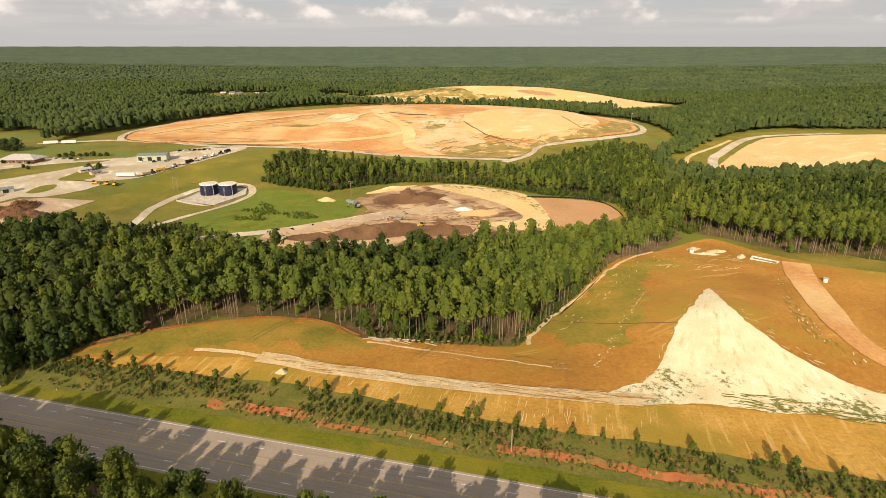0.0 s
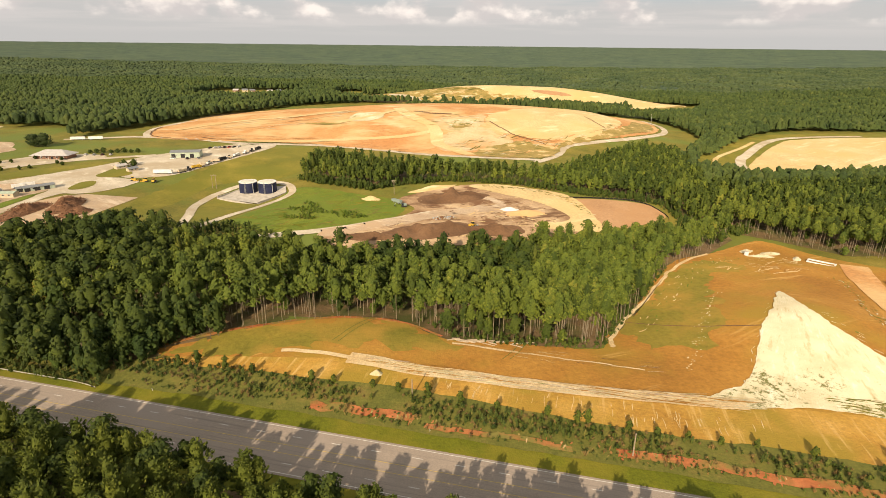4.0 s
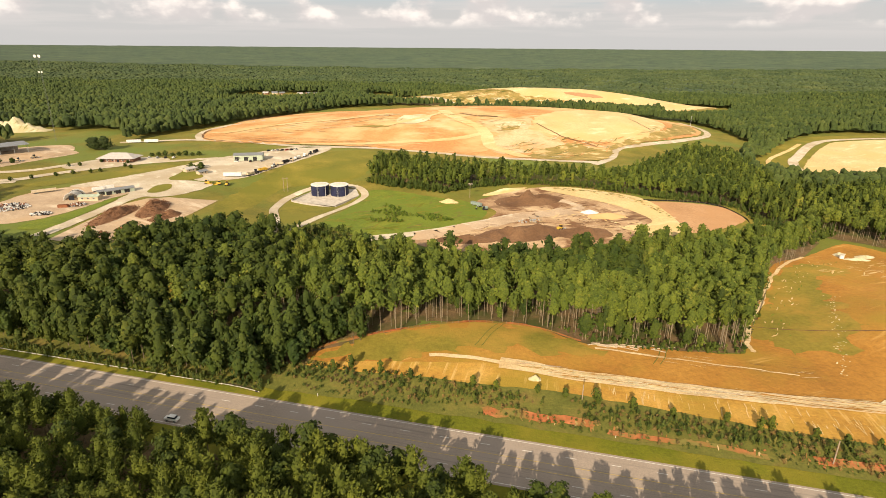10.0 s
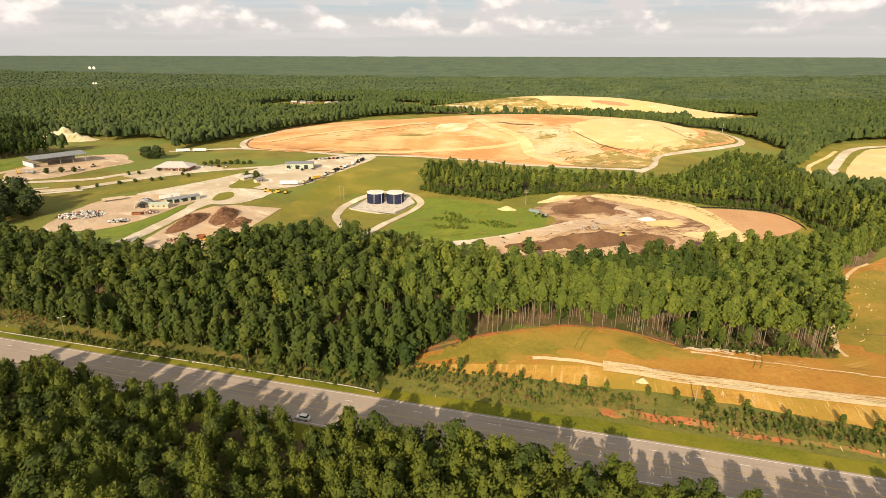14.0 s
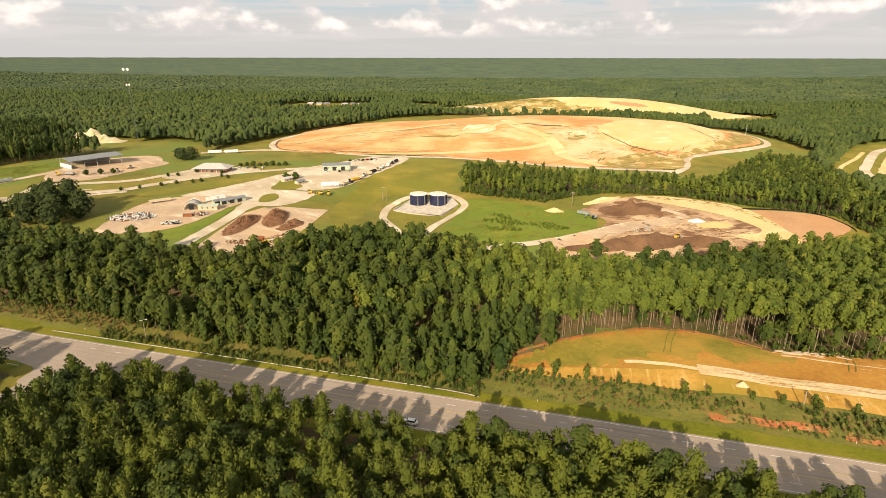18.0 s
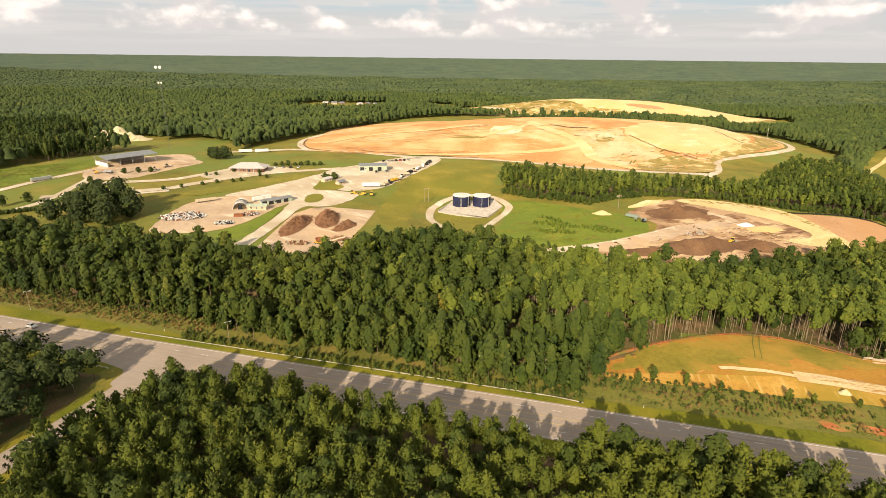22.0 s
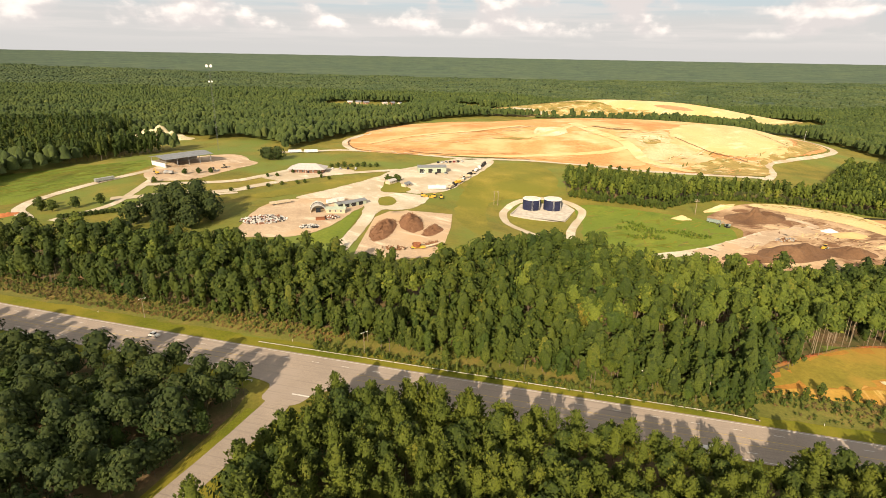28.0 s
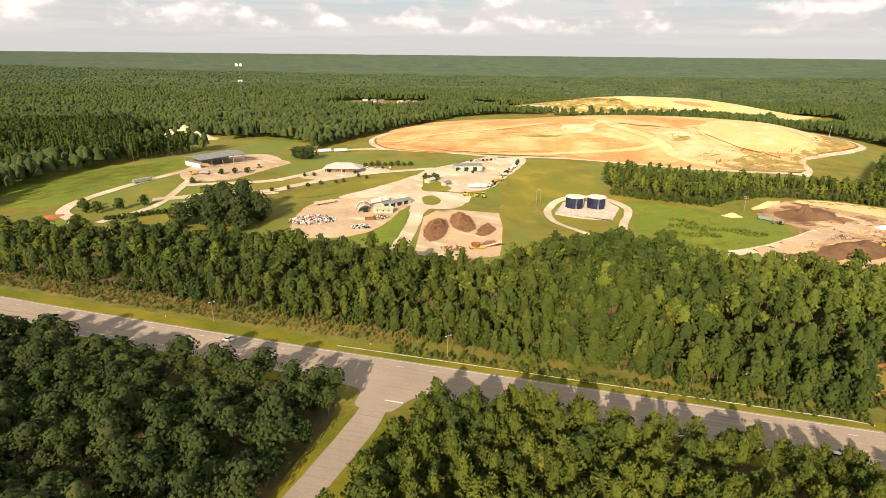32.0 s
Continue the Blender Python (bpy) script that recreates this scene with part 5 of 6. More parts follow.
OPEN = [np.array(p, float) for p in (
    [(-600, 250), (-640, 420), (-600, 560), (-470, 600), (-440, 700), (-400, 800), (-330, 960), (-230, 1060), (-100, 1100), (60, 1085), (190, 1045), (275, 1000), (300, 900), (290, 780), (190, 600), (150, 560), (150, 100), (-600, 100)],
    [(455, 1296), (425, 1325), (366, 1340), (277, 1340), (168, 1330), (49, 1308), (-66, 1278), (-169, 1240), (-252, 1200), (-304, 1158), (-305, 1124), (-240, 1105), (-137, 1096), (-28, 1104), (90, 1125), (206, 1150), (309, 1183), (395, 1222), (445, 1260)],
    [(190, 570), (235, 655), (294, 732), (405, 868), (487, 915), (650, 920), (780, 880), (710, 690), (432, 590), (243, 542)],
    [(250, 1060), (330, 1040), (450, 1180), (480, 1300), (400, 1230), (300, 1180)], WOOD, WOOD2, [(140, 100), (700, 100), (600, 545), (372, 530), (204, 475), (140, 500)],
    [(-590, 1065), (-400, 1065), (-390, 1290), (-590, 1290)], [(740, 1890), (850, 1900), (860, 1990), (740, 1980)], [(-20, 1960), (160, 1960), (170, 2030), (-30, 2030)], 
    BACKWOOD, [(-690, 640), (-600, 640), (-595, 690), (-690, 700)], [(-640, 640), (-560, 560), (-470, 590), (-480, 640), (-560, 690)], [(-300, 1120), (-250, 1120), (-255, 1300), (-310, 1300)])]


def wild(px, py):
    ok = np.ones(len(px), bool)
    for p in OPEN:
        ok &= ~inside(p, px, py)
    return ok & (np.abs(px + 140) < 0.86 * py + 260) & (py > road_y(px) + 20)


x, y = scatter([(-1500, 260), (1350, 260), (1500, 1500), (-1700, 1500)], 6.7, 0.8, keep=wild)
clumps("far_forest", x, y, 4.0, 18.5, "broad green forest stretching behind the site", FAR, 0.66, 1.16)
# Clumps farther out use the leaf colour with haze mixed in.
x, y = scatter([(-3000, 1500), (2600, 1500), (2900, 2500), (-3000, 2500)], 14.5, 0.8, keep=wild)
clumps("far_forest", x, y, 8, 16.5, "distant green forest with haze in its leaf colour", FARMID, 0.86, 1.06)
x, y = scatter([(-150, 1078), (-20, 1088), (120, 1110), (250, 1145), (250, 1158), (120, 1124), (-20, 1100), (-150, 1090)], 5)
clumps("far_forest", x, y, 3.6, 9, "thin strip of trees before the distant fill", FAR, 0.6, 1.2)


# ---- the blue tanks
def ring_band(bm, r, z, h, t=0.12, sides=40):
    return tube(r + t, h, 0, 0, z, sides, bm=bm)


def blue_tank(x, y):
    e = thing("storage_tank", "round dark blue bolted-steel storage tank with a pale rim", "storage tank", x, y, None, 0, "tanks on the concrete pad")
    R, H = 7.1, 8.4
    bm = tube(R, H, 0, 0, 0.5, 48, caps=False)
    wall = part("tank_wall", bm, BLUE, e)
    for z in (2.2, 4.2, 6.2):
        part("stiffener", ring_band(None, R, z + 0.5, 0.16, 0.07, 48), BLUE, wall)
    part("rim", ring_band(None, R, H + 0.3, 0.5, 0.16, 48), WHITE, e, "pale rim ring")
    bm = tube(R - 0.1, 0.9, 0, 0, H + 0.55, 48, 1.2)
    part("cover", bm, plain("pale_cover", (0.62, 0.58, 0.46), 0.6, 0, 0.1, 0.3), e, "low pale conical cover")
    part("base_ring", tube(R + 0.5, 0.5, 0, 0, 0, 48), CONCRETE, e)
    for s in (-1, 1):
        bm = tube(0.12, H + 1.2, s * 0.35, -R - 0.35, 0.4, 6)
        part("ladder_rail", bm, STEEL, e)
    bm = bmesh.new()
    for k in range(9):
        box(0.7, 0.06, 0.06, 0, -R - 0.35, 0.9 + k, bm=bm)
    part("ladder_rungs", bm, STEEL, e)
    part("riser_pipe", tube(0.25, H, R * 0.8, -R * 0.72, 0.3, 8), STEEL, e)
    return e


for tx, ty in ((-211.3, 436.5), (-194.8, 434.5)):
    blue_tank(tx, ty)
# a low wall along the near side of the pad
for a, b in (((-229, 416), (-190, 398)), ((-190, 398), (-178, 429)), ((-229, 416), (-219, 446))):
    mx, my, ln = (a[0] + b[0]) / 2, (a[1] + b[1]) / 2, math.dist(a, b)
    e = thing("pad_wall", "low pale concrete wall round the tank pad", "wall", mx, my, None, math.degrees(math.atan2(b[1] - a[1], b[0] - a[0])))
    part("wall", box(ln, 0.4, 1.5, 0, 0, -0.2, 0.05), CONCRETE, e)
    part("coping", box(ln, 0.55, 0.12, 0, 0, 1.3, 0.03), CONCRETE, e)


# ---- buildings
def gable(w, d, wall_h, rise, over=0.5, bm=None):
    """A pitched roof slab over a w x d plan, ridge along x."""
    one, t = bmesh.new(), 0.18
    a, b = w / 2 + over, d / 2 + over
    drop = rise * over / (d / 2)
    pts = [(-a, -b, wall_h - drop), (a, -b, wall_h - drop), (a, 0, wall_h + rise), (-a, 0, wall_h + rise), (a, b, wall_h - drop), (-a, b, wall_h - drop)]
    lo = [one.verts.new(p) for p in pts]
    hi = [one.verts.new((p[0], p[1], p[2] + t)) for p in pts]
    for f in ((0, 1, 2, 3), (3, 2, 4, 5)):
        one.faces.new([hi[i] for i in f])
        one.faces.new([lo[i] for i in reversed(f)])
    for i, j in ((0, 1), (1, 2), (2, 4), (4, 5), (5, 3), (3, 0)):
        one.faces.new([lo[i], lo[j], hi[j], hi[i]])
    return merge(bm, one)


def walls(w, d, h, rise=0.0, thick=0.25):
    """Four walls, the end ones rising to the gable."""
    bm = bmesh.new()
    for s in (-1, 1):
        box(w, thick, h, 0, s * (d - thick) / 2, 0, bm=bm)
        one = bmesh.new()
        x0, x1 = s * w / 2, s * (w / 2 - thick)
        prof = [(-d / 2 + thick, 0), (d / 2 - thick, 0), (d / 2 - thick, h), (0, h + rise), (-d / 2 + thick, h)]
        A, B = ([one.verts.new((xx, p, q)) for p, q in prof] for xx in (x0, x1))
        one.faces.new(A)
        one.faces.new(list(reversed(B)))
        for i in range(5):
            one.faces.new([A[i], B[i], B[(i + 1) % 5], A[(i + 1) % 5]])
        bmesh.ops.recalc_face_normals(one, faces=one.faces)
        merge(bm, one)
    return bm


def house(name, label, x, y, turn, w, d, h, rise, wall_mat, roof_mat, doors=1, windows=4, category="building", big_door=False):
    e = thing(name, label, category, x, y, None, turn)
    part("wall", walls(w, d, h, rise), wall_mat, e)
    part("roof", gable(w, d, h, rise), roof_mat, e)
    for k in range(windows):
        px = -w / 2 + w * (k + 0.75) / (windows + 0.5)
        f = part("window", box(1.3, 0.12, 1.2, px, -d / 2 - 0.03, h * 0.42), WHITE, e)
        part("pane", box(1.1, 0.06, 1.0, px, -d / 2 - 0.09, h * 0.42 + 0.1), GLASS, f)
    for k in range(doors):
        px = -w / 2 + w * (k + 0.35) / (doors + 0.2)
        wd, hd = (3.6, min(h - 0.4, 3.8)) if big_door else (1.0, 2.1)
        f = part("door", box(wd, 0.12, hd, px, -d / 2 - 0.05, 0), DARK if big_door else TAN, e)
        part("handle", box(0.15, 0.08, 0.1, px + wd * 0.35, -d / 2 - 0.14, 1.0), STEEL, f)
    return e


def hip_roof(w, d, h, rise, over, mat, e):
    bm = bmesh.new()
    a, b, k = w / 2 + over, d / 2 + over, max(0.5, w / 2 - d / 2)
    v = [bm.verts.new(p) for p in ((-a, -b, h), (a, -b, h), (a, b, h), (-a, b, h), (-k, 0, h + rise), (k, 0, h + rise))]
    for f in ((0, 1, 5, 4), (1, 2, 5), (2, 3, 4, 5), (3, 0, 4), (3, 2, 1, 0)):
        bm.faces.new([v[i] for i in f])
    return part("roof", bm, mat, e)


office = thing("office_building", "single-storey brick office with a pale hipped roof", "office", -411, 494, None, 4)
part("wall", walls(30, 15, 3.4, 0), BRICK, office)
hip_roof(30, 15, 3.4, 4.2, 2.2, ROOFLIGHT, office)
for k in range(6):
    f = part("window", box(1.7, 0.12, 1.4, -12 + k * 4.6, -7.55, 1.0), WHITE, office)
    part("pane", box(1.5, 0.06, 1.2, -12 + k * 4.6, -7.62, 1.1), GLASS, f)
for k in range(5):
    part("porch_post", tube(0.14, 3.4, -13.5 + k * 6.7, -9.2, 0, 8), WHITE, office)
part("door", box(1.8, 0.12, 2.2, 2.0, -7.58, 0), GLASS, office)
part("kerb", box(34, 0.3, 0.2, 0, -10.4, 0, 0.03), CONCRETE, office)

house("workshop", "long pale green metal workshop with a grey roof", -299, 516, 12, 26, 12, 5.2, 1.3, GREEN, ROOFGREY, 3, 3, "workshop", True)
house("site_hut", "small tan hut with a pitched roof", -329, 459, 60, 9, 5, 2.8, 1.2, TAN, ROOFLIGHT, 1, 2, "hut")
house("site_hut", "small tan hut beside a grass island", -315, 452, 62, 8, 4.5, 2.6, 1.1, TAN, ROOFGREY, 1, 2, "hut")
house("store_shed", "low shed with a pale green metal roof", -352.5, 363, 8, 13, 7, 3.0, 0.9, TAN, GREEN, 1, 3, "shed")
house("store_shed", "long shed with a weathered grey roof", -345, 384, 48, 19, 6, 3.0, 0.9, GREEN, ROOFGREY, 3, 2, "shed", True)
house("store_shed", "long narrow shed with a grey roof", -351, 380, 48, 13, 4.5, 2.8, 0.8, GREEN, ROOFGREY, 2, 2, "shed", True)
house("far_house", "small white house beyond the trees", -716, 501, 20, 11, 8, 3.0, 2.0, WHITE, ROOFLIGHT, 1, 3, "house")
for k, (hx, hy) in enumerate(((-541, 1250), (-524, 1257), (-506, 1252), (-462, 1238), (-447, 1250), (-430, 1243))):
    house("far_house", "small house in a far woodland clearing", hx, hy, 15 * k, 12, 8, 3.4, 2.4, TAN if k % 2 else BRICK, ROOFGREY if k % 3 else ROOFLIGHT, 1, 3, "house")
house("far_house", "long pale building in a far clearing", 790, 1935, 5, 46, 14, 6, 2, WHITE, ROOFLIGHT, 2, 4, "building")

# the big open-sided shed
e = thing("open_shed", "large open-sided shed with a grey sheet roof", "shed", -531, 497, None, 58)
bm = gable(46, 26, 7.5, 1.8, 1.0)
part("roof", bm, ROOFGREY, e)
for px in (-22, -11, 0, 11, 22):
    for py in (-12, 12):
        part("post", box(0.4, 0.4, 7.5, px, py, 0), STEEL, e)
part("push_wall", box(44, 0.4, 4.0, 0, 11.4, 0), CONCRETE, e)
part("push_wall", box(0.4, 23, 4.0, -22.4, 0, 0), WHITE, e)

# the quonset hut
e = thing("quonset_hut", "white arched hut with a dark rib at its mouth", "hut", -366, 366, None, 18)
bm = bmesh.new()
rows = []
for s in range(15):
    a = math.pi * s / 14
    rows.append([bm.verts.new((5.0 * math.cos(a), yy, 5.0 * math.sin(a))) for yy in (-6, -2, 2, 6)])
for s in range(14):
    for k in range(3):
        bm.faces.new((rows[s][k], rows[s + 1][k], rows[s + 1][k + 1], rows[s][k + 1]))
bmesh.ops.solidify(bm, geom=bm.faces[:], thickness=0.12)
part("shell", bm, WHITE, e)
for yy, mt in ((-6.05, WHITE), (2.5, DARK), (6.0, WHITE)):
    bm = bmesh.new()
    for s in range(14):
        a = math.pi * (s + 0.5) / 14
        one = box(1.16, 0.3, 0.2)
        bmesh.ops.transform(one, matrix=Matrix.Translation((5.08 * math.cos(a), yy, 5.08 * math.sin(a))) @ Matrix.Rotation(a - math.pi / 2, 4, (0, -1, 0)), verts=one.verts)
        merge(bm, one)
    part("rib", bm, mt, e, "dark rib" if mt is DARK else "")
part("door", box(3.2, 0.15, 3.4, 0, -6.0, 0), GLASS, e)
bm = bmesh.new()
vs = [bm.verts.new((4.9 * math.cos(math.pi * s / 12), 5.8, 4.9 * math.sin(math.pi * s / 12))) for s in range(13)]
bm.faces.new(vs)
part("back_wall", bm, WHITE, e)


# ---- vehicles and machines
def wheels(e, places, r, w, mat=DARK):
    for px, py in places:
        t = part("wheel", tube(r, w, px, py - w / 2, r, 14, axis="y"), mat, e)
        part("hub", tube(r * 0.5, w + 0.06, px, py - w / 2 - 0.03, r, 8, axis="y"), STEEL, t)


def car(x, y, turn, mat, label, z=None, suv=True, group=""):
    e = thing("car", label, "car", x, y, z, turn, group)
    part("body", box(4.7, 1.85, 0.75, 0, 0, 0.4, 0.12), mat, e)
    part("cabin", box(2.9 if suv else 2.2, 1.6, 0.72, -0.35, 0, 1.13, 0.2), GLASS, e)
    part("roof", box(2.4 if suv else 1.7, 1.5, 0.08, -0.35, 0, 1.8, 0.03), mat, e)
    for py in (-0.65, 0.65):
        part("headlight", box(0.1, 0.35, 0.18, 2.33, py, 0.75, 0.03), WHITE, e)
        part("tail_light", box(0.1, 0.3, 0.2, -2.33, py, 0.8, 0.03), REDCAR, e)
    wheels(e, ((1.45, 0.85), (1.45, -0.85), (-1.45, 0.85), (-1.45, -0.85)), 0.36, 0.24)
    return e


def trailer(x, y, turn, mat, label, length=13.5, high=2.7, name="box_trailer"):
    e = thing(name, label, "trailer", x, y, None, turn)
    part("box", box(length, 2.5, high, 0, 0, 1.1, 0.06), mat, e)
    part("chassis", box(length * 0.95, 1.0, 0.3, 0, 0, 0.8), DARK, e)
    for k in range(5):
        part("post", box(0.12, 2.56, high, -length / 2 + 0.6 + k * (length - 1.2) / 4, 0, 1.1), mat, e)
    wheels(e, ((-length * 0.36, 1.0), (-length * 0.36, -1.0), (-length * 0.28, 1.0), (-length * 0.28, -1.0)), 0.5, 0.3)
    part("landing_leg", box(0.15, 1.8, 1.1, length * 0.3, 0, 0), STEEL, e)
    return e


def dump_truck(x, y, turn, mat, label):
    e = thing("dump_truck", label, "truck", x, y, None, turn, "machines along the yard edge")
    part("cab", box(2.2, 2.4, 2.2, 2.8, 0, 0.9, 0.15), mat, e)
    part("windscreen", box(0.1, 2.0, 0.9, 3.9, 0, 2.0), GLASS, e)
    part("bonnet", box(1.6, 1.9, 1.2, 4.4, 0, 0.8, 0.12), mat, e)
    bm = bmesh.new()
    for dx, dy, sx, sy in ((0, -1.2, 5.2, 0.12), (0, 1.2, 5.2, 0.12), (2.55, 0, 0.12, 2.4), (-2.55, 0, 0.12, 2.4)):
        box(sx, sy, 1.5, -1.2 + dx, dy, 1.4, bm=bm)
    box(5.2, 2.4, 0.12, -1.2, 0, 1.3, bm=bm)
    part("bed", bm, mat, e)
    part("frame", box(8.5, 0.9, 0.3, 0.4, 0, 0.8), DARK, e)
    wheels(e, ((3.6, 1.0), (3.6, -1.0), (-1.6, 1.0), (-1.6, -1.0), (-2.9, 1.0), (-2.9, -1.0)), 0.52, 0.35)
    return e


def loader(x, y, turn, mat, label):
    e = thing("wheel_loader", label, "machine", x, y, None, turn, "machines along the yard edge")
    part("body", box(3.0, 2.0, 1.3, -1.4, 0, 1.0, 0.15), mat, e)
    part("cab", box(1.5, 1.6, 1.6, 0.1, 0, 1.9, 0.1), GLASS, e)
    part("cab_roof", box(1.8, 1.8, 0.12, 0.1, 0, 3.5, 0.03), mat, e)
    for py in (-0.7, 0.7):
        one = box(3.0, 0.25, 0.35)
        bmesh.ops.transform(one, matrix=Matrix.Translation((2.0, py, 1.1)) @ Matrix.Rotation(radians(18), 4, "Y"), verts=one.verts)
        part("lift_arm", one, mat, e)
    one = box(0.9, 2.6, 0.9, 3.6, 0, 0.15, 0.1)
    part("bucket", one, STEEL, e)
    wheels(e, ((1.2, 1.05), (1.2, -1.05), (-1.8, 1.05), (-1.8, -1.05)), 0.8, 0.55)
    return e


def dozer(x, y, turn, label="yellow tracked bulldozer parked on the yard edge"):
    e = thing("bulldozer", label, "machine", x, y, None, turn)
    part("body", box(3.4, 1.7, 1.2, 0, 0, 0.9, 0.12), CAT, e)
    part("cab", box(1.5, 1.5, 1.4, -0.7, 0, 2.0, 0.08), GLASS, e)
    part("cab_roof", box(1.8, 1.8, 0.14, -0.7, 0, 3.4, 0.04), CAT, e)
    part("exhaust", tube(0.1, 1.0, 1.0, 0.3, 2.1, 8), DARK, e)
    for py in (-1.15, 1.15):
        t = part("track", box(4.2, 0.55, 1.0, 0, py, 0, 0.35), DARK, e)
        part("roller", tube(0.32, 0.6, 1.3, py - 0.3, 0.5, 10, axis="y"), CAT, t)
        part("push_arm", box(3.2, 0.2, 0.3, 1.6, py * 1.3, 0.5), CAT, e)
    part("blade", box(0.25, 3.6, 1.3, 3.2, 0, 0.1, 0.06), CAT, e)
    return e


def excavator(x, y, turn, mat, label):
    e = thing("excavator", label, "machine", x, y, None, turn)
    part("house", box(3.2, 2.4, 1.3, -0.4, 0, 1.2, 0.12), mat, e)
    part("cab", box(1.5, 0.95, 1.5, 0.9, 0.75, 1.3, 0.08), GLASS, e)
    for py in (-1.0, 1.0):
        part("track", box(4.0, 0.55, 0.9, 0, py, 0, 0.3), DARK, e)
    for (a, b, w) in (((1.2, 0, 1.8), (4.8, 0, 4.6), 0.4), ((4.8, 0, 4.6), (6.6, 0, 2.0), 0.3)):
        p, q = Vector(a), Vector(b)
        one = box((q - p).length, w, w)
        ang = math.atan2(q.z - p.z, q.x - p.x)
        bmesh.ops.transform(one, matrix=Matrix.Translation((p + q) / 2) @ Matrix.Rotation(-ang, 4, "Y"), verts=one.verts)
        part("boom" if w > 0.35 else "stick", one, mat, e)
    part("bucket", box(0.9, 1.0, 0.9, 6.6, 0, 1.1, 0.15), DARK, e)
    return e


trailer(-289, 452, 8, WHITE, "white box trailer parked in the gravel yard", 15)
trailer(-554, 418, 62, STEEL, "long grey trailer beside the loop road", 15, 2.2)
trailer(-397, 378, 42, TAN, "pale tan flat-sided trailer in the dirt yard", 15, 1.6)
trailer(-454, 590, 20, WHITE, "long white trailer on the grass", 14)
trailer(-438, 596, 20, WHITE, "long white trailer on the grass", 14)
trailer(-361, 385, 45, WHITE, "white container trailer beside the sheds", 8, 2.4)
trailer(-357, 390, 45, WHITE, "white container trailer beside the sheds", 8, 2.4)
dozer(-298, 424, 10)
dozer(-290, 426, 190)
loader(-284, 428, 100, CAT, "yellow wheel loader beside the yard")
for k, (x, y, turn) in enumerate(((-278, 462, 70), (-276, 470, 150), (-273, 478, 60), (-271, 486, 130), (-268, 494, 75), (-266, 502, 200), (-263, 511, 70), (-260, 520, 140), (-257, 530, 75), (-254, 543, 100), (-251, 555, 75), (-249, 566, 80))):
    mt = (TAN, DARK, CAT, TAN, WHITE, TAN, DARK, TAN, WHITE, WHITE, DARK, DARK)[k]
    tone = {id(TAN): "tan", id(DARK): "dark", id(CAT): "yellow", id(WHITE): "white"}[id(mt)]
    if k % 3 == 1:
        loader(x, y, turn, mt, f"{tone} wheel loader in the row of machines")
    else:
        dump_truck(x, y, turn, mt, f"{tone} dump truck in the row of machines")
for k in range(7):
    car(-296 + 4 * k, 560 + 2.4 * k, 75, (DARK, WHITE, STEEL, DARK, REDCAR, DARK, WHITE)[k], f"{('dark', 'white', 'silver', 'dark', 'red', 'dark', 'white')[k]} car parked in a row on the yard", group="cars on the yard")
for k in range(4):
    car(-392 + 7 * k, 509 + 1.5 * k, 95, (WHITE, STEEL, DARK, WHITE)[k], f"{('white', 'silver', 'dark', 'white')[k]} car parked by the office", group="cars by the office")
for x, y, a in ((-306, 503, 20), (-294, 506, 100), (-285, 511, 60)):
    car(x, y, a, (STEEL, DARK, WHITE)[int(a) % 3], "car parked in front of the workshop", group="cars by the workshop")
excavator(-527, 447, 140, CAT, "excavator working beside the open shed")
loader(-489, 471, 20, TAN, "pale wheel loader on the dirt apron")
loader(-486, 486, 60, TAN, "pale wheel loader on the dirt apron")
dump_truck(-518, 450, 170, STEEL, "grey dump truck beside the open shed")
car(-492, 365, 60, WHITE, "white pickup stopped on a site road")
excavator(-79, 384, 200, TEAL, "grey-green screening machine on the composting yard")
trailer(-85, 393, 140, TEAL, "grey-green hopper trailer by the composting yard", 9, 1.8, "hopper_trailer")
loader(-30, 352, 40, CAT, "yellow wheel loader among the compost heaps")
# cars on the highway
car(-182, 141.5, WAY + 180, WHITE, "white sport utility vehicle on the highway", 0.12)
car(-388, 195.3, WAY, WHITE, "white car on the highway", 0.12, False)


# ---- heaps
def heap(name, label, cx, cy, rx, ry, h, turn, mat, rough=0.25, category="heap", seed=1.0, rings=12, sides=36):
    """An uneven mound of loose stuff on the ground."""
    t = radians(turn)
    c, s = math.cos(t), math.sin(t)
    pts, faces = [], []
    for i in range(rings + 1):
        f = i / rings
        for k in range(sides):
            a = 2 * math.pi * k / sides
            edge = 1 + 0.22 * noise.noise((math.cos(a) * 1.7, math.sin(a) * 1.7, seed))
            u, w = rx * f * edge * math.cos(a), ry * f * edge * math.sin(a)
            x, y = cx + u * c - w * s, cy + u * s + w * c
            z = h * (math.cos(math.pi * f) + 1) / 2 * (1 + rough * 1.3 * noise.noise((x * 0.12, y * 0.12, seed))) + rough * 1.6 * noise.noise((x * 0.45, y * 0.45, seed)) * (1 - f) + rough * 0.9 * noise.noise((x * 1.3, y * 1.3, seed)) * (1 - f)
            pts.append((x, y, float(terrain(x, y)) + max(z, 0) + 0.25 - 0.5 * (i == rings)))
    for i in range(rings):
        for k in range(sides):
            m = (k + 1) % sides
            faces.append((i * sides + k, (i + 1) * sides + k, (i + 1) * sides + m, i * sides + m))
    return tagged(build(name, pts, faces, mat, smooth=True), label, category)


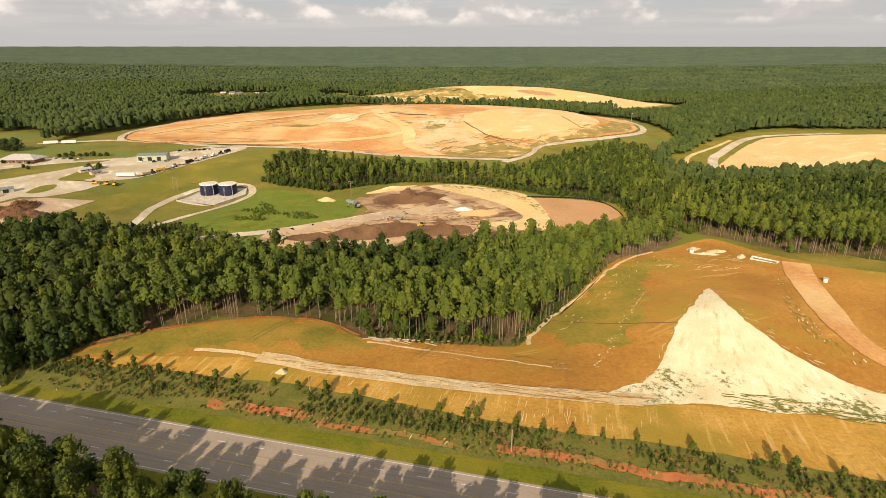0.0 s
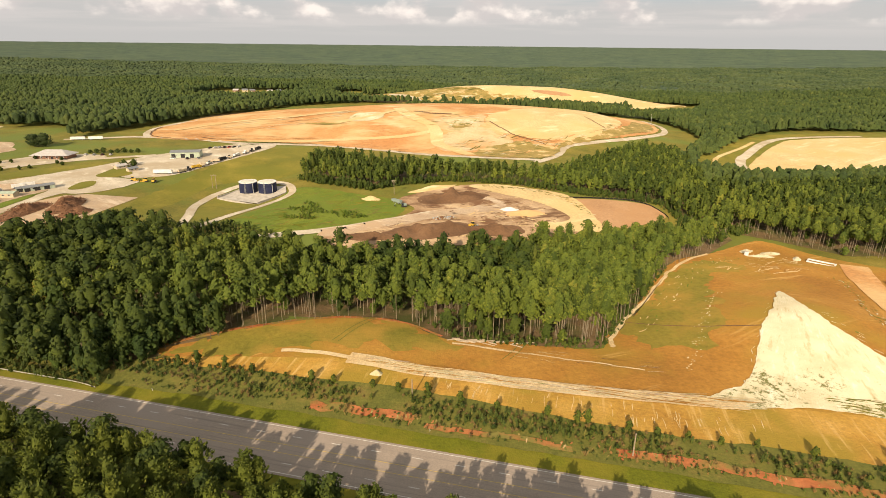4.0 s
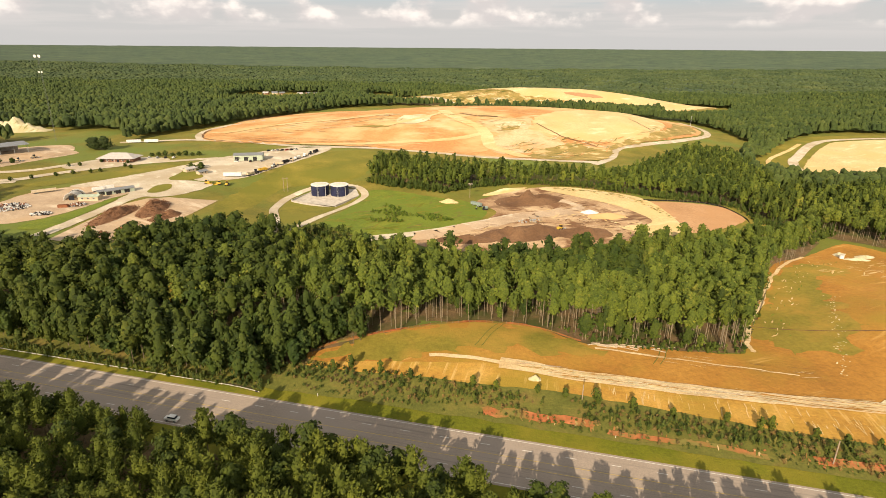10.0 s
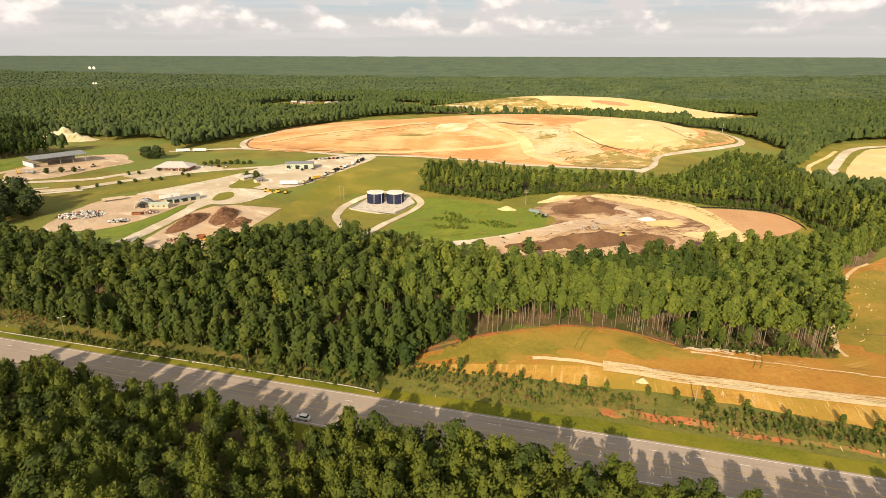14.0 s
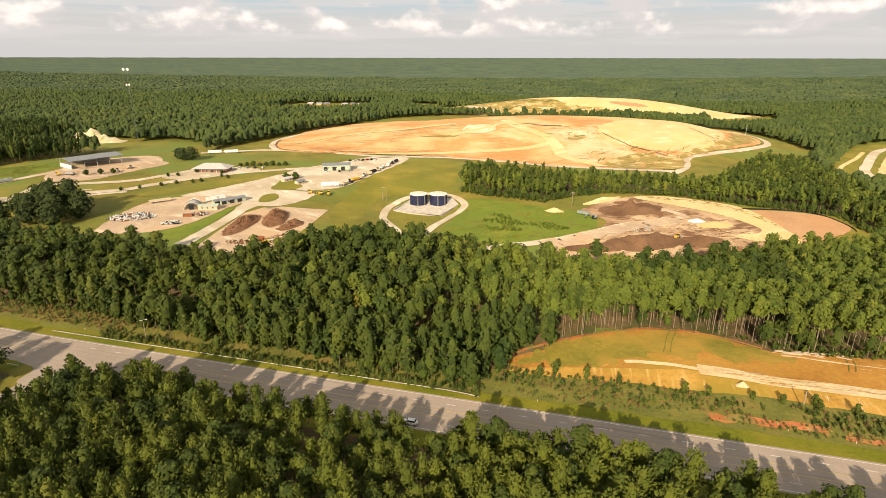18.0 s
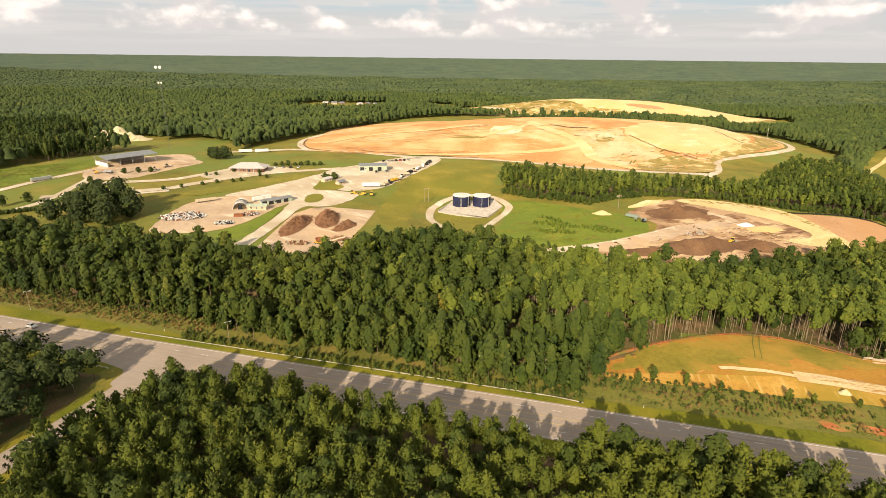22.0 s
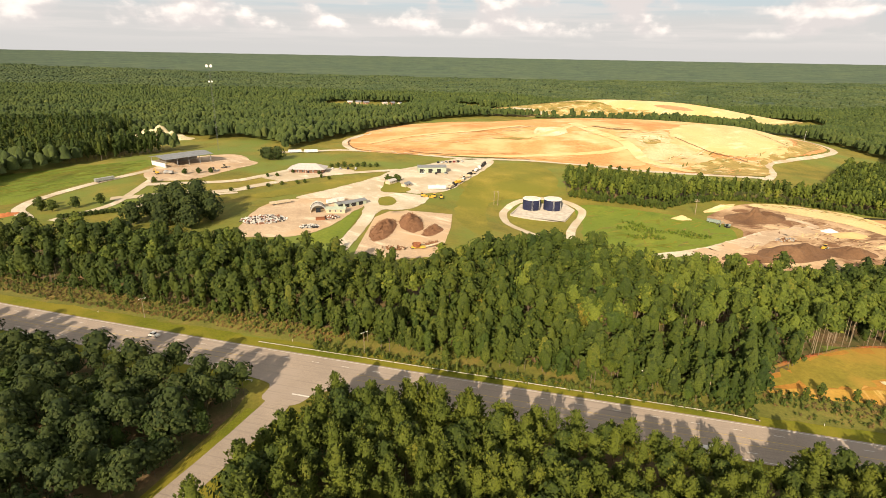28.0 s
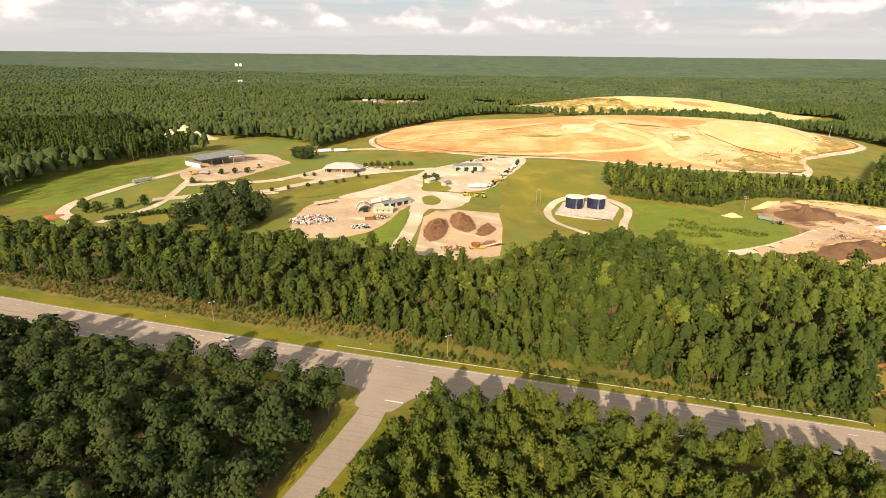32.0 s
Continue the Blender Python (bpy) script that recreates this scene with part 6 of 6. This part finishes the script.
def brush_heap(label, cx, cy, rx, ry, h, turn, seed):
    """Uprooted stumps and branches thrown in a long heap."""
    ob = heap("brush_mound", label, cx, cy, rx, ry, h, turn, BRUSH, 0.9, seed=seed, rings=14, sides=44)
    n = int(rx * ry * 1.6)
    f, a = np.sqrt(RNG.uniform(0, 0.95, n)), RNG.uniform(0, 2 * np.pi, n)
    t = radians(turn)
    u, w = rx * f * np.cos(a), ry * f * np.sin(a)
    x, y = cx + u * math.cos(t) - w * math.sin(t), cy + u * math.sin(t) + w * math.cos(t)
    z = terrain(x, y) + h * (np.cos(np.pi * f) + 1) / 2 + 0.4
    mid = np.stack([x, y, z], 1)
    d = unit(n) * RNG.uniform(0.8, 2.6, (n, 1)) * [1, 1, 0.5]
    s = np.cross(d, [0.2, 0.3, 1.0])
    s = s / np.linalg.norm(s, axis=1)[:, None] * RNG.uniform(0.1, 0.3, (n, 1))
    up = np.array([0, 0, 0.25])
    V = np.stack([mid - d - s, mid - d + s, mid + d + s * 0.4, mid + d - s * 0.4, mid - d + up, mid + d + up * 0.5], 1).reshape(-1, 3)
    k = np.arange(n)[:, None] * 6
    T = np.concatenate([k + q for q in ([0, 4, 5], [0, 5, 3], [1, 2, 5], [1, 5, 4])])
    br = tagged(soup("brushwood", V, T, BRUSH), kind="stuff")
    br.parent = ob
    return ob


brush_heap("long heap of brown uprooted brush", -313.5, 327, 25, 7.5, 5.0, 88, 1.0)
brush_heap("tall heap of brown uprooted brush", -298, 345, 22, 8, 5.6, 100, 2.0)
brush_heap("small heap of brown uprooted brush", -283, 331, 14, 5, 3.2, 74, 3.0)
brush_heap("low heap of brown brush and stumps", -280, 304, 6, 3, 2.2, 10, 4.0)
heap("mulch_mound", "broad dark brown heap of mulch", -45, 415, 34, 15, 4.5, 30, MULCH, 1.1, seed=5)
heap("mulch_mound", "broad dark brown heap of mulch", -55, 338, 38, 13, 4.0, 28, MULCH, 1.1, seed=6)
heap("mulch_mound", "low dark brown heap of mulch", -15, 350, 22, 11, 3.2, 20, MULCH, 1.1, seed=7)
heap("mulch_mound", "long dark brown windrow of mulch", -92, 318, 22, 6, 2.5, 12, MULCH, 0.5, seed=8)
heap("soil_heap", "broad low heap of orange soil on the composting yard", 8, 389, 17, 7, 2.2, 22, CLAYRED, 0.4, seed=21)
heap("lime_heap", "small bright white heap of lime", -3, 394, 7.5, 4, 2.4, 15, WHITE, 0.2, seed=9)
heap("sand_heap", "small ochre sand heap on the grass", -105, 400, 8, 4, 2.6, 0, SAND, 0.3, seed=10)
heap("soil_berm", "long low berm of ochre soil", -62, 440, 26, 4, 2.5, 42, SAND, 0.3, seed=11)
heap("rock_mound", "large pale mound of broken rock beyond the trees", -652, 670, 44, 18, 12, 8, CHALK, 1.0, seed=12)
heap("soil_heap", "small pale heap of soil on the field", -66, 171, 2.6, 1.6, 1.6, 0, CHALK, 0.3, seed=13)
heap("soil_heap", "red soil heap by the loop road", -561, 326, 10, 4, 1.6, 60, REDSOIL, 0.4, seed=14)
for k, (x, y, rx, ry) in enumerate(((150, 334, 9, 3), (160, 342, 8, 4), (147, 346, 7, 3), (170, 330, 6, 2.5))):
    heap("sand_heap", "pale low heap of sand at the field's top", x, y, rx, ry, 1.3, 20 * k, CHALK, 0.4, seed=15 + k)


def scrap(label, cx, cy, rx, ry, turn, n, mats, seed):
    """A heap of scrap: bent sheets, drums and boxes in one mesh."""
    rng = random.Random(seed)
    ob, t = bmesh.new(), radians(turn)
    slots = []
    for k in range(n):
        f, a = math.sqrt(rng.random()), rng.random() * 6.28
        u, w = rx * f * math.cos(a), ry * f * math.sin(a)
        x, y = u * math.cos(t) - w * math.sin(t), u * math.sin(t) + w * math.cos(t)
        one = box(rng.uniform(0.5, 1.8), rng.uniform(0.4, 1.1), rng.uniform(0.25, 1.0)) if k % 3 else tube(rng.uniform(0.25, 0.5), rng.uniform(0.7, 1.2), sides=8)
        bmesh.ops.transform(one, matrix=Matrix.Translation((x, y, 1.8 * (1 - f) * rng.random() + 0.3)) @ Euler((rng.uniform(-0.7, 0.7), rng.uniform(-0.7, 0.7), rng.random() * 6)).to_matrix().to_4x4(), verts=one.verts)
        for fc in one.faces:
            fc.material_index = k % len(mats)
        merge(ob, one)
    e = thing("scrap_heap", label, "scrap", cx, cy)
    part("scrap_metal", ob, mats, e)
    return e


scrap("wide heap of white and grey scrap appliances", -394, 338, 15, 10, 15, 330, [WHITE, STEEL, WHITE, RUST, DARK], 1)
scrap("heap of mixed scrap metal beside the sheds", -352, 348, 5, 4, 30, 90, [STEEL, RUST, WHITE, DARK, BRICK], 2)
scrap("low heap of pale scrap by the yard edge", -360, 326, 6, 3.5, 20, 90, [WHITE, STEEL, DARK], 3)
scrap("heap of logs and wood waste", -302, 291, 8, 3, 5, 70, [BRUSH, DUST, BRUSH], 4)
scrap("heap of broken boards on the composting yard", -50, 362, 9, 3.5, 15, 60, [DUST, STEEL, BRUSH], 5)
e = thing("scrap_bin", "rust red open steel bin", "container", -358, 343, None, 15)
bm = bmesh.new()
for dx, dy, sx, sy in ((0, -1.2, 6, 0.12), (0, 1.2, 6, 0.12), (2.95, 0, 0.12, 2.4), (-2.95, 0, 0.12, 2.4)):
    box(sx, sy, 1.8, dx, dy, 0.1, bm=bm)
box(6, 2.4, 0.12, 0, 0, 0.1, bm=bm)
part("bin", bm, RUST, e)
for k in range(6):
    part("rib", box(0.12, 2.64, 1.8, -2.5 + k, 0, 0.1), RUST, e)
e = thing("tub_grinder", "large grinding machine with a round tub and conveyor", "machine", -289, 294, None, 10)
part("tub", tube(2.2, 1.8, 0, 0, 1.6, 20, 2.6, caps=False), RUST, e)
part("frame", box(8, 2.2, 1.0, 1, 0, 0.7, 0.08), CAT, e)
one = box(12, 1.0, 0.5)
bmesh.ops.transform(one, matrix=Matrix.Translation((9, 0, 2.2)) @ Matrix.Rotation(radians(-14), 4, "Y"), verts=one.verts)
part("conveyor", one, TAN, e)
wheels(e, ((-2, 1.1), (-2, -1.1), (-3, 1.1), (-3, -1.1)), 0.5, 0.35)


# ---- poles, lamps, rails, mast
def pole(x, y, h, label, arms=1, twin=False):
    e = thing("utility_pole", label, "pole", x, y)
    for dx in ((-1.6, 1.6) if twin else (0,)):
        part("shaft", tube(0.22, h, dx, 0, -0.3, 8, 0.15), WOODPOLE, e)
    for k in range(arms):
        a = part("crossarm", box(3.4 + 2 * twin, 0.2, 0.25, 0, 0, h - 1.0 - 1.1 * k), WOODPOLE, e)
        for dx in (-1.5, -0.6, 0.6, 1.5):
            part("insulator", tube(0.08, 0.3, dx, 0, h - 0.75 - 1.1 * k, 6), WHITE, a)
    return e


pole(-240, 438, 12, "twin wooden utility pole on the green slope", 1, True)
pole(-89.8, 416, 12, "wooden utility pole beside the composting yard", 2)
pole(14.0, 133, 8.5, "weathered wooden pole on the roadside bank", 0)
pole(-172, 171, 10, "weathered wooden pole at the wood's edge", 0)
pole(-52, 158, 7.5, "weathered wooden pole on the scrubby bank", 0)


def street_lamp(x, y, turn):
    e = thing("street_lamp", "tall pale street lamp beside the highway", "street lamp", x, y, 0.05, turn, "lamps along the highway")
    part("shaft", tube(0.13, 9.2, 0, 0, 0, 8, 0.08), WOODPOLE, e)
    part("arm", box(2.4, 0.1, 0.1, 0.2, 0, 9.1), STEEL, e)
    for s in (-0.9, 1.3):
        part("lamp_head", box(0.8, 0.35, 0.2, s, 0, 9.0, 0.06), WHITE, e)
    part("base", box(0.5, 0.5, 0.3, 0, 0, 0, 0.04), CONCRETE, e)


street_lamp(-298.6, 190, 40)
street_lamp(-195, 172, 40)
street_lamp(-402, 212, 40)
e = thing("lamp_mast", "tall lamp mast by the perimeter road", "street lamp", 262, 925)
part("shaft", tube(0.3, 16, 0, 0, 0, 8, 0.18), STEEL, e)
part("lamp_head", box(1.6, 0.6, 0.4, 0, 0, 15.8, 0.1), WHITE, e)

tower = thing("radio_mast", "slender lattice radio mast with white dish antennas", "mast", -536, 584)
gz = float(terrain(-536, 584))
TH = 100 - gz
for k in range(3):
    a = 2 * math.pi * k / 3
    part("leg", tube(0.045, TH, 0.7 * math.cos(a), 0.7 * math.sin(a), 0, 6), DARKSTEEL, tower)
bm = bmesh.new()
for k in range(int(TH / 1.8)):
    for q in range(3):
        a, b = 2 * math.pi * q / 3, 2 * math.pi * (q + 1) / 3
        p, r = Vector((0.7 * math.cos(a), 0.7 * math.sin(a), k * 1.8)), Vector((0.7 * math.cos(b), 0.7 * math.sin(b), k * 1.8 + 1.8))
        one = box(0.03, 0.03, (r - p).length)
        bmesh.ops.transform(one, matrix=Matrix.Translation(p) @ (r - p).to_track_quat("Z", "Y").to_matrix().to_4x4(), verts=one.verts)
        merge(bm, one)
part("bracing", bm, DARKSTEEL, tower)
for z, s in ((TH - 1.5, 1.5), (TH - 17, 1.0)):
    for dx in (-1.5, 1.5):
        d = part("dish", tube(s, 0.7, dx * s, -0.8, z, 16, s * 0.5, axis="y"), WHITE, tower)
        part("feed_horn", tube(0.15, 0.6, dx * s, -1.3, z, 8, axis="y"), STEEL, d)

rail = thing("guardrail", "pale steel guardrail along the highway verge", "guardrail", -250, float(road_y(-250)) + 13.4, 0.06, WAY)
L0, L1 = -95.0, 92.0
bm = bmesh.new()
prof = [(-0.04, 0.45), (0.04, 0.52), (-0.02, 0.6), (0.04, 0.68), (-0.04, 0.75)]
xs = np.arange(L0, L1, 3.81)
prev = None
for xx in xs:
    fl = 1.2 * max(0, (xx - 78) / 14) ** 2
    cur = [bm.verts.new((xx, py * 1.4 - fl, pz)) for py, pz in prof]
    if prev:
        for i in range(4):
            bm.faces.new((prev[i], cur[i], cur[i + 1], prev[i + 1]))
    prev = cur
bmesh.ops.solidify(bm, geom=bm.faces[:], thickness=0.03)
part("beam", bm, WHITE, rail)
post_me = None
for xx in xs:
    fl = 1.2 * max(0, (xx - 78) / 14) ** 2
    if post_me is None:
        p = part("post", box(0.15, 0.2, 0.75, 0, 0.14, 0), WOODPOLE, rail)
        post_me = p.data
    else:
        p = new("post", post_me)
        p.parent = rail
    p.location = (xx, -fl, 0)
part("end_terminal", box(0.9, 0.35, 0.5, L1 - 1.2, -1.2, 0.35, 0.06), DARK, rail)


# ---- single trees, shrubs and hedges
def lone_tree(x, y, h, r, label, mat=LEAF, shape="round", base=0.12, n=320, size=0.8, category="tree", name="tree"):
    e = thing(name, label, category, x, y, None, RNG.uniform(0, 360))
    cv, ct = crown(n, size * 1.25, h, r, h * base, shape, 18 if n > 200 else 9)
    c = soup("crown", cv, ct, mat)
    s = soup("trunk", *trunk(h, 0.1 + h * 0.012, 6, 4, h * 0.2), BARK)
    c.parent = s.parent = e
    return e


for x, y, h, r in ((-454, 344, 20, 8), (-441, 346, 21, 8.5), (-464, 346, 17, 7), (-446, 332, 18, 8), (-430, 340, 16, 7), (-457, 328, 16, 7.5), (-437, 324, 16, 7.5), (-425, 330, 14, 6), (-468, 334, 14, 6.5), (-450, 316, 14, 7), (-430, 312, 14, 7), (-470, 318, 13, 7)):
    lone_tree(x, y, h * 1.15, r * 1.15, "broad dark green tree in a clump on the lawn", SHADELEAF, n=420, size=1.0, base=0.06)
for x, y, h, r in ((-464, 540, 13, 8.5), (-456, 543, 14, 8), (-470, 546, 12, 7)):
    lone_tree(x, y, h, r, "large rounded dark green tree by the trailers", SHADELEAF, n=320, size=1.0, base=0.04)
for x, y in ((-551, 344), (-538, 338), (-545, 337), (-528, 347), (-517, 357)):
    lone_tree(x, y, 8.5, 3.9, "small rounded tree on the lawn inside the loop road", n=160, base=0.1)
for x, y in ((-505, 452), (-496, 458), (-487, 462), (-514, 420)):
    lone_tree(x, y, 5, 2.6, "small rounded tree beside the dirt apron", n=130, base=0.1)
for x, y in ((-437, 462), (-405, 443), (-436, 417), (-416, 437), (-400, 448), (-384, 465), (-424, 428), (-446, 408), (-430, 466), (-422, 484), (-398, 484), (-392, 470)):
    lone_tree(x, y, 3.4, 1.7, "small rounded shrub beside a site road", n=70, size=0.7, base=0.05, category="shrub", name="shrub")
for x, y in ((-330, 466), (-324, 470), (-334, 472), (-327, 476)):
    lone_tree(x, y, 5, 3, "rounded green shrub behind the huts", n=120, base=0.03, category="shrub", name="shrub")
for k in range(8):
    lone_tree(-396 + 6 * k, 521 + 1.3 * k, 3.2 + (k % 3), 2.2 + 0.4 * (k % 3), "rounded shrub in the hedge behind the office", n=80, size=0.8, base=0.03, category="shrub", name="shrub")
for k in range(14):
    lone_tree(-522 + 2.7 * k, 324 + 1.9 * k, 3.2, 2.4, "clipped green bush in the hedge by the loop road", n=70, size=0.8, base=0.02, category="bush", name="hedge_bush")
# dark young cedars and saplings on the roadside bank
for k, (x, y, h) in enumerate(((-88, 166, 5), (-80, 165, 4), (-57, 161, 4.5), (-47, 160, 6), (-46.5, 158, 5), (-36, 156, 5.5), (-24, 153, 4), (-8, 151, 4.5), (1, 148, 5.5), (4, 148, 6.5), (-110, 169, 5), (-121, 172, 6), (-132, 174, 7), (-138, 172, 6), (16, 145, 4.5), (24, 143, 4), (33, 142, 3.5), (52, 139, 4), (67, 136, 4.5), (88, 131, 6), (93, 130, 5.5), (104, 127, 5), (-66, 163, 4), (42, 140, 3.4))):
    lone_tree(x, y, h * 0.85, h * 0.24, "dark young cedar on the roadside bank", PINE, "tall", 0.04, 110, 0.5, "sapling", "sapling")
lone_tree(-255, 214, 17, 4, "tree with yellowing leaves at the wood's edge", GOLD, n=260, size=1.0)
lone_tree(-212, 206, 16, 3.6, "tree with yellowing leaves in the wood", GOLD, n=240, size=1.0)
# shrubs on the meadow
x, y = scatter([(-161, 387), (-149, 392), (-135, 375), (-116, 367), (-98, 366), (-100, 354), (-130, 345), (-155, 343)], 2.3, keep=lambda px, py: np.sin(px * 0.21) + np.sin(py * 0.3 + px * 0.1) > -0.2)
plant("undergrowth", x, y, BUSH, (2, 1, 2), [SEDGE, SEDGE, SCRUB], "dense low green growth on the meadow", (0.35, 0.9), "bushes")
x, y = scatter([(-178, 330), (-240, 322), (-262, 300), (-270, 285), (-150, 290), (-130, 305)], 4.0)
plant("undergrowth", x, y, BUSH, (2, 2, 1), [LEAF, LEAF, SCRUB], "bushes behind the wood's edge", (0.8, 1.6), "bushes")
x, y = scatter([(300, 600), (450, 612), (640, 690), (640, 680), (450, 600), (300, 590)], 5)
plant("undergrowth", x, y, BUSH, (1, 2, 1), [SCRUB, DUST, SCRUB], "scrub along the rim of the sand basin", (0.8, 2.2), "bushes")

# ---- field details
def riser(x, y, label, h=2.6, r=1.3):
    e = thing("standpipe", label, "pipe", x, y)
    part("pipe", tube(r, h, 0, 0, 0, 18), WHITE, e)
    part("lid", tube(r + 0.12, 0.2, 0, 0, h, 18), CONCRETE, e)


riser(142, 336, "pale concrete standpipe at the top of the field")
riser(193, 284, "pale concrete standpipe beside the clay track", 2.2, 1.1)
e = thing("pipe_frame", "white plastic-lined rectangular frame on bare soil", "frame", 180, 322, None, -38)
for dx, dy, sx, sy in ((0, -2.6, 15, 1.0), (0, 2.6, 15, 1.0), (7, 0, 1.0, 5), (-7, 0, 1.0, 5)):
    part("side_beam", box(sx, sy, 0.7, dx, dy, 0, 0.1), WHITE, e)

fence = thing("silt_fence", "low orange-brown silt fence along the wood's edge", "fence", 0, 0, 0)
line = rounded([(-150, 185), (-136, 194), (-117, 203), (-101, 211), (-82, 217), (-64, 217)], False, 2.4, 0.3)
for k, (p, q) in enumerate(zip(line[:-1], line[1:])):
    bm = bmesh.new()
    z0, z1 = float(terrain(*p)), float(terrain(*q))
    vs = [bm.verts.new(v) for v in ((*p, z0 + 0.1), (*q, z1 + 0.1), (*q, z1 + 1.0), (*p, z0 + 1.0))]
    bm.faces.new(vs)
    bmesh.ops.solidify(bm, geom=bm.faces[:], thickness=0.04)
    part("fabric", bm, REDSOIL, fence)
    part("stake", box(0.08, 0.08, 1.3, p[0], p[1], z0), WOODPOLE, fence)

fence = thing("silt_fence", "dark low silt fence round the red clay pad", "fence", 0, 0, 0)
line = rounded([(48, 437), (68, 440), (94, 441), (109, 433), (117, 412), (116, 402)], False, 3.0, 0.3)
for p, q in zip(line[:-1], line[1:]):
    z0, z1 = float(terrain(*p)), float(terrain(*q))
    bm = bmesh.new()
    bm.faces.new([bm.verts.new(v) for v in ((*p, z0 + 0.1), (*q, z1 + 0.1), (*q, z1 + 1.2), (*p, z0 + 1.2))])
    bmesh.ops.solidify(bm, geom=bm.faces[:], thickness=0.05)
    part("fabric", bm, DARK, fence)
    part("stake", box(0.1, 0.1, 1.5, p[0], p[1], z0), WOODPOLE, fence)

# pale clods in a line over the field, logs at the wood's edge
rng = random.Random(5)
bm = bmesh.new()
for k in range(110):
    f = rng.random()
    x, y = 50 + 42 * f + rng.gauss(0, 1.2), 186 + 78 * f + rng.gauss(0, 1.5)
    s = rng.uniform(0.15, 0.45)
    box(s * 1.6, s, s * 0.5, x, y, float(terrain(x, y)) + 0.1, s * 0.12, bm)
me = bpy.data.meshes.new("clods")
bm.to_mesh(me)
bm.free()
me.materials.append(CHALK)
tagged(new("clods", me), "line of pale clods across the brown field", "clods", kind="stuff")
for k in range(26):
    x, y = -42 + 30 * rng.random(), 199.5 + 2.5 * rng.random()
    e = thing("felled_log", "pale felled log at the wood's edge", "log", x, y, None, rng.uniform(-25, 25), "felled logs at the wood's edge")
    part("log", tube(rng.uniform(0.15, 0.3), rng.uniform(3, 8), 0, 0, 0.3, 8, axis="x"), DUST, e)
e = thing("barrier_rail", "short white barrier rail near the side road", "barrier", -337.5, 166.5, 0.06, -12)
part("beam", box(6, 0.12, 0.35, 0, 0, 0.5, 0.03), WHITE, e)
for dx in (-2.6, 0, 2.6):
    part("post", box(0.15, 0.15, 0.8, dx, 0, 0), WHITE, e)
bm = bmesh.new()
bm.faces.new([bm.verts.new(v) for v in ((-318.2, 159.3, 0.19), (-311.8, 158.1, 0.19), (-311.7, 158.75, 0.19), (-318.1, 159.95, 0.19))])
part("stop_line", bm, PAINT, road, "white stop line")
e = thing("road_sign", "small grey sign beside the side road", "sign", -346, 158, 0.06, 20)
part("post", tube(0.05, 2.6, 0, 0, 0, 6), STEEL, e)
part("panel", box(1.6, 0.06, 1.0, 0, -0.06, 1.6, 0.02), STEEL, e)
for k in range(6):
    x = -520 + 95 * k
    e = thing("delineator", "short pale marker post on the verge", "post", x, float(road_y(x)) + 13.2 + (k % 3) * 2.5, 0.06, 0, "marker posts on the verge")
    part("stake", box(0.12, 0.08, 1.1, 0, 0, 0), WHITE, e)
    part("cap", box(0.16, 0.12, 0.2, 0, 0, 1.1), DARK, e)
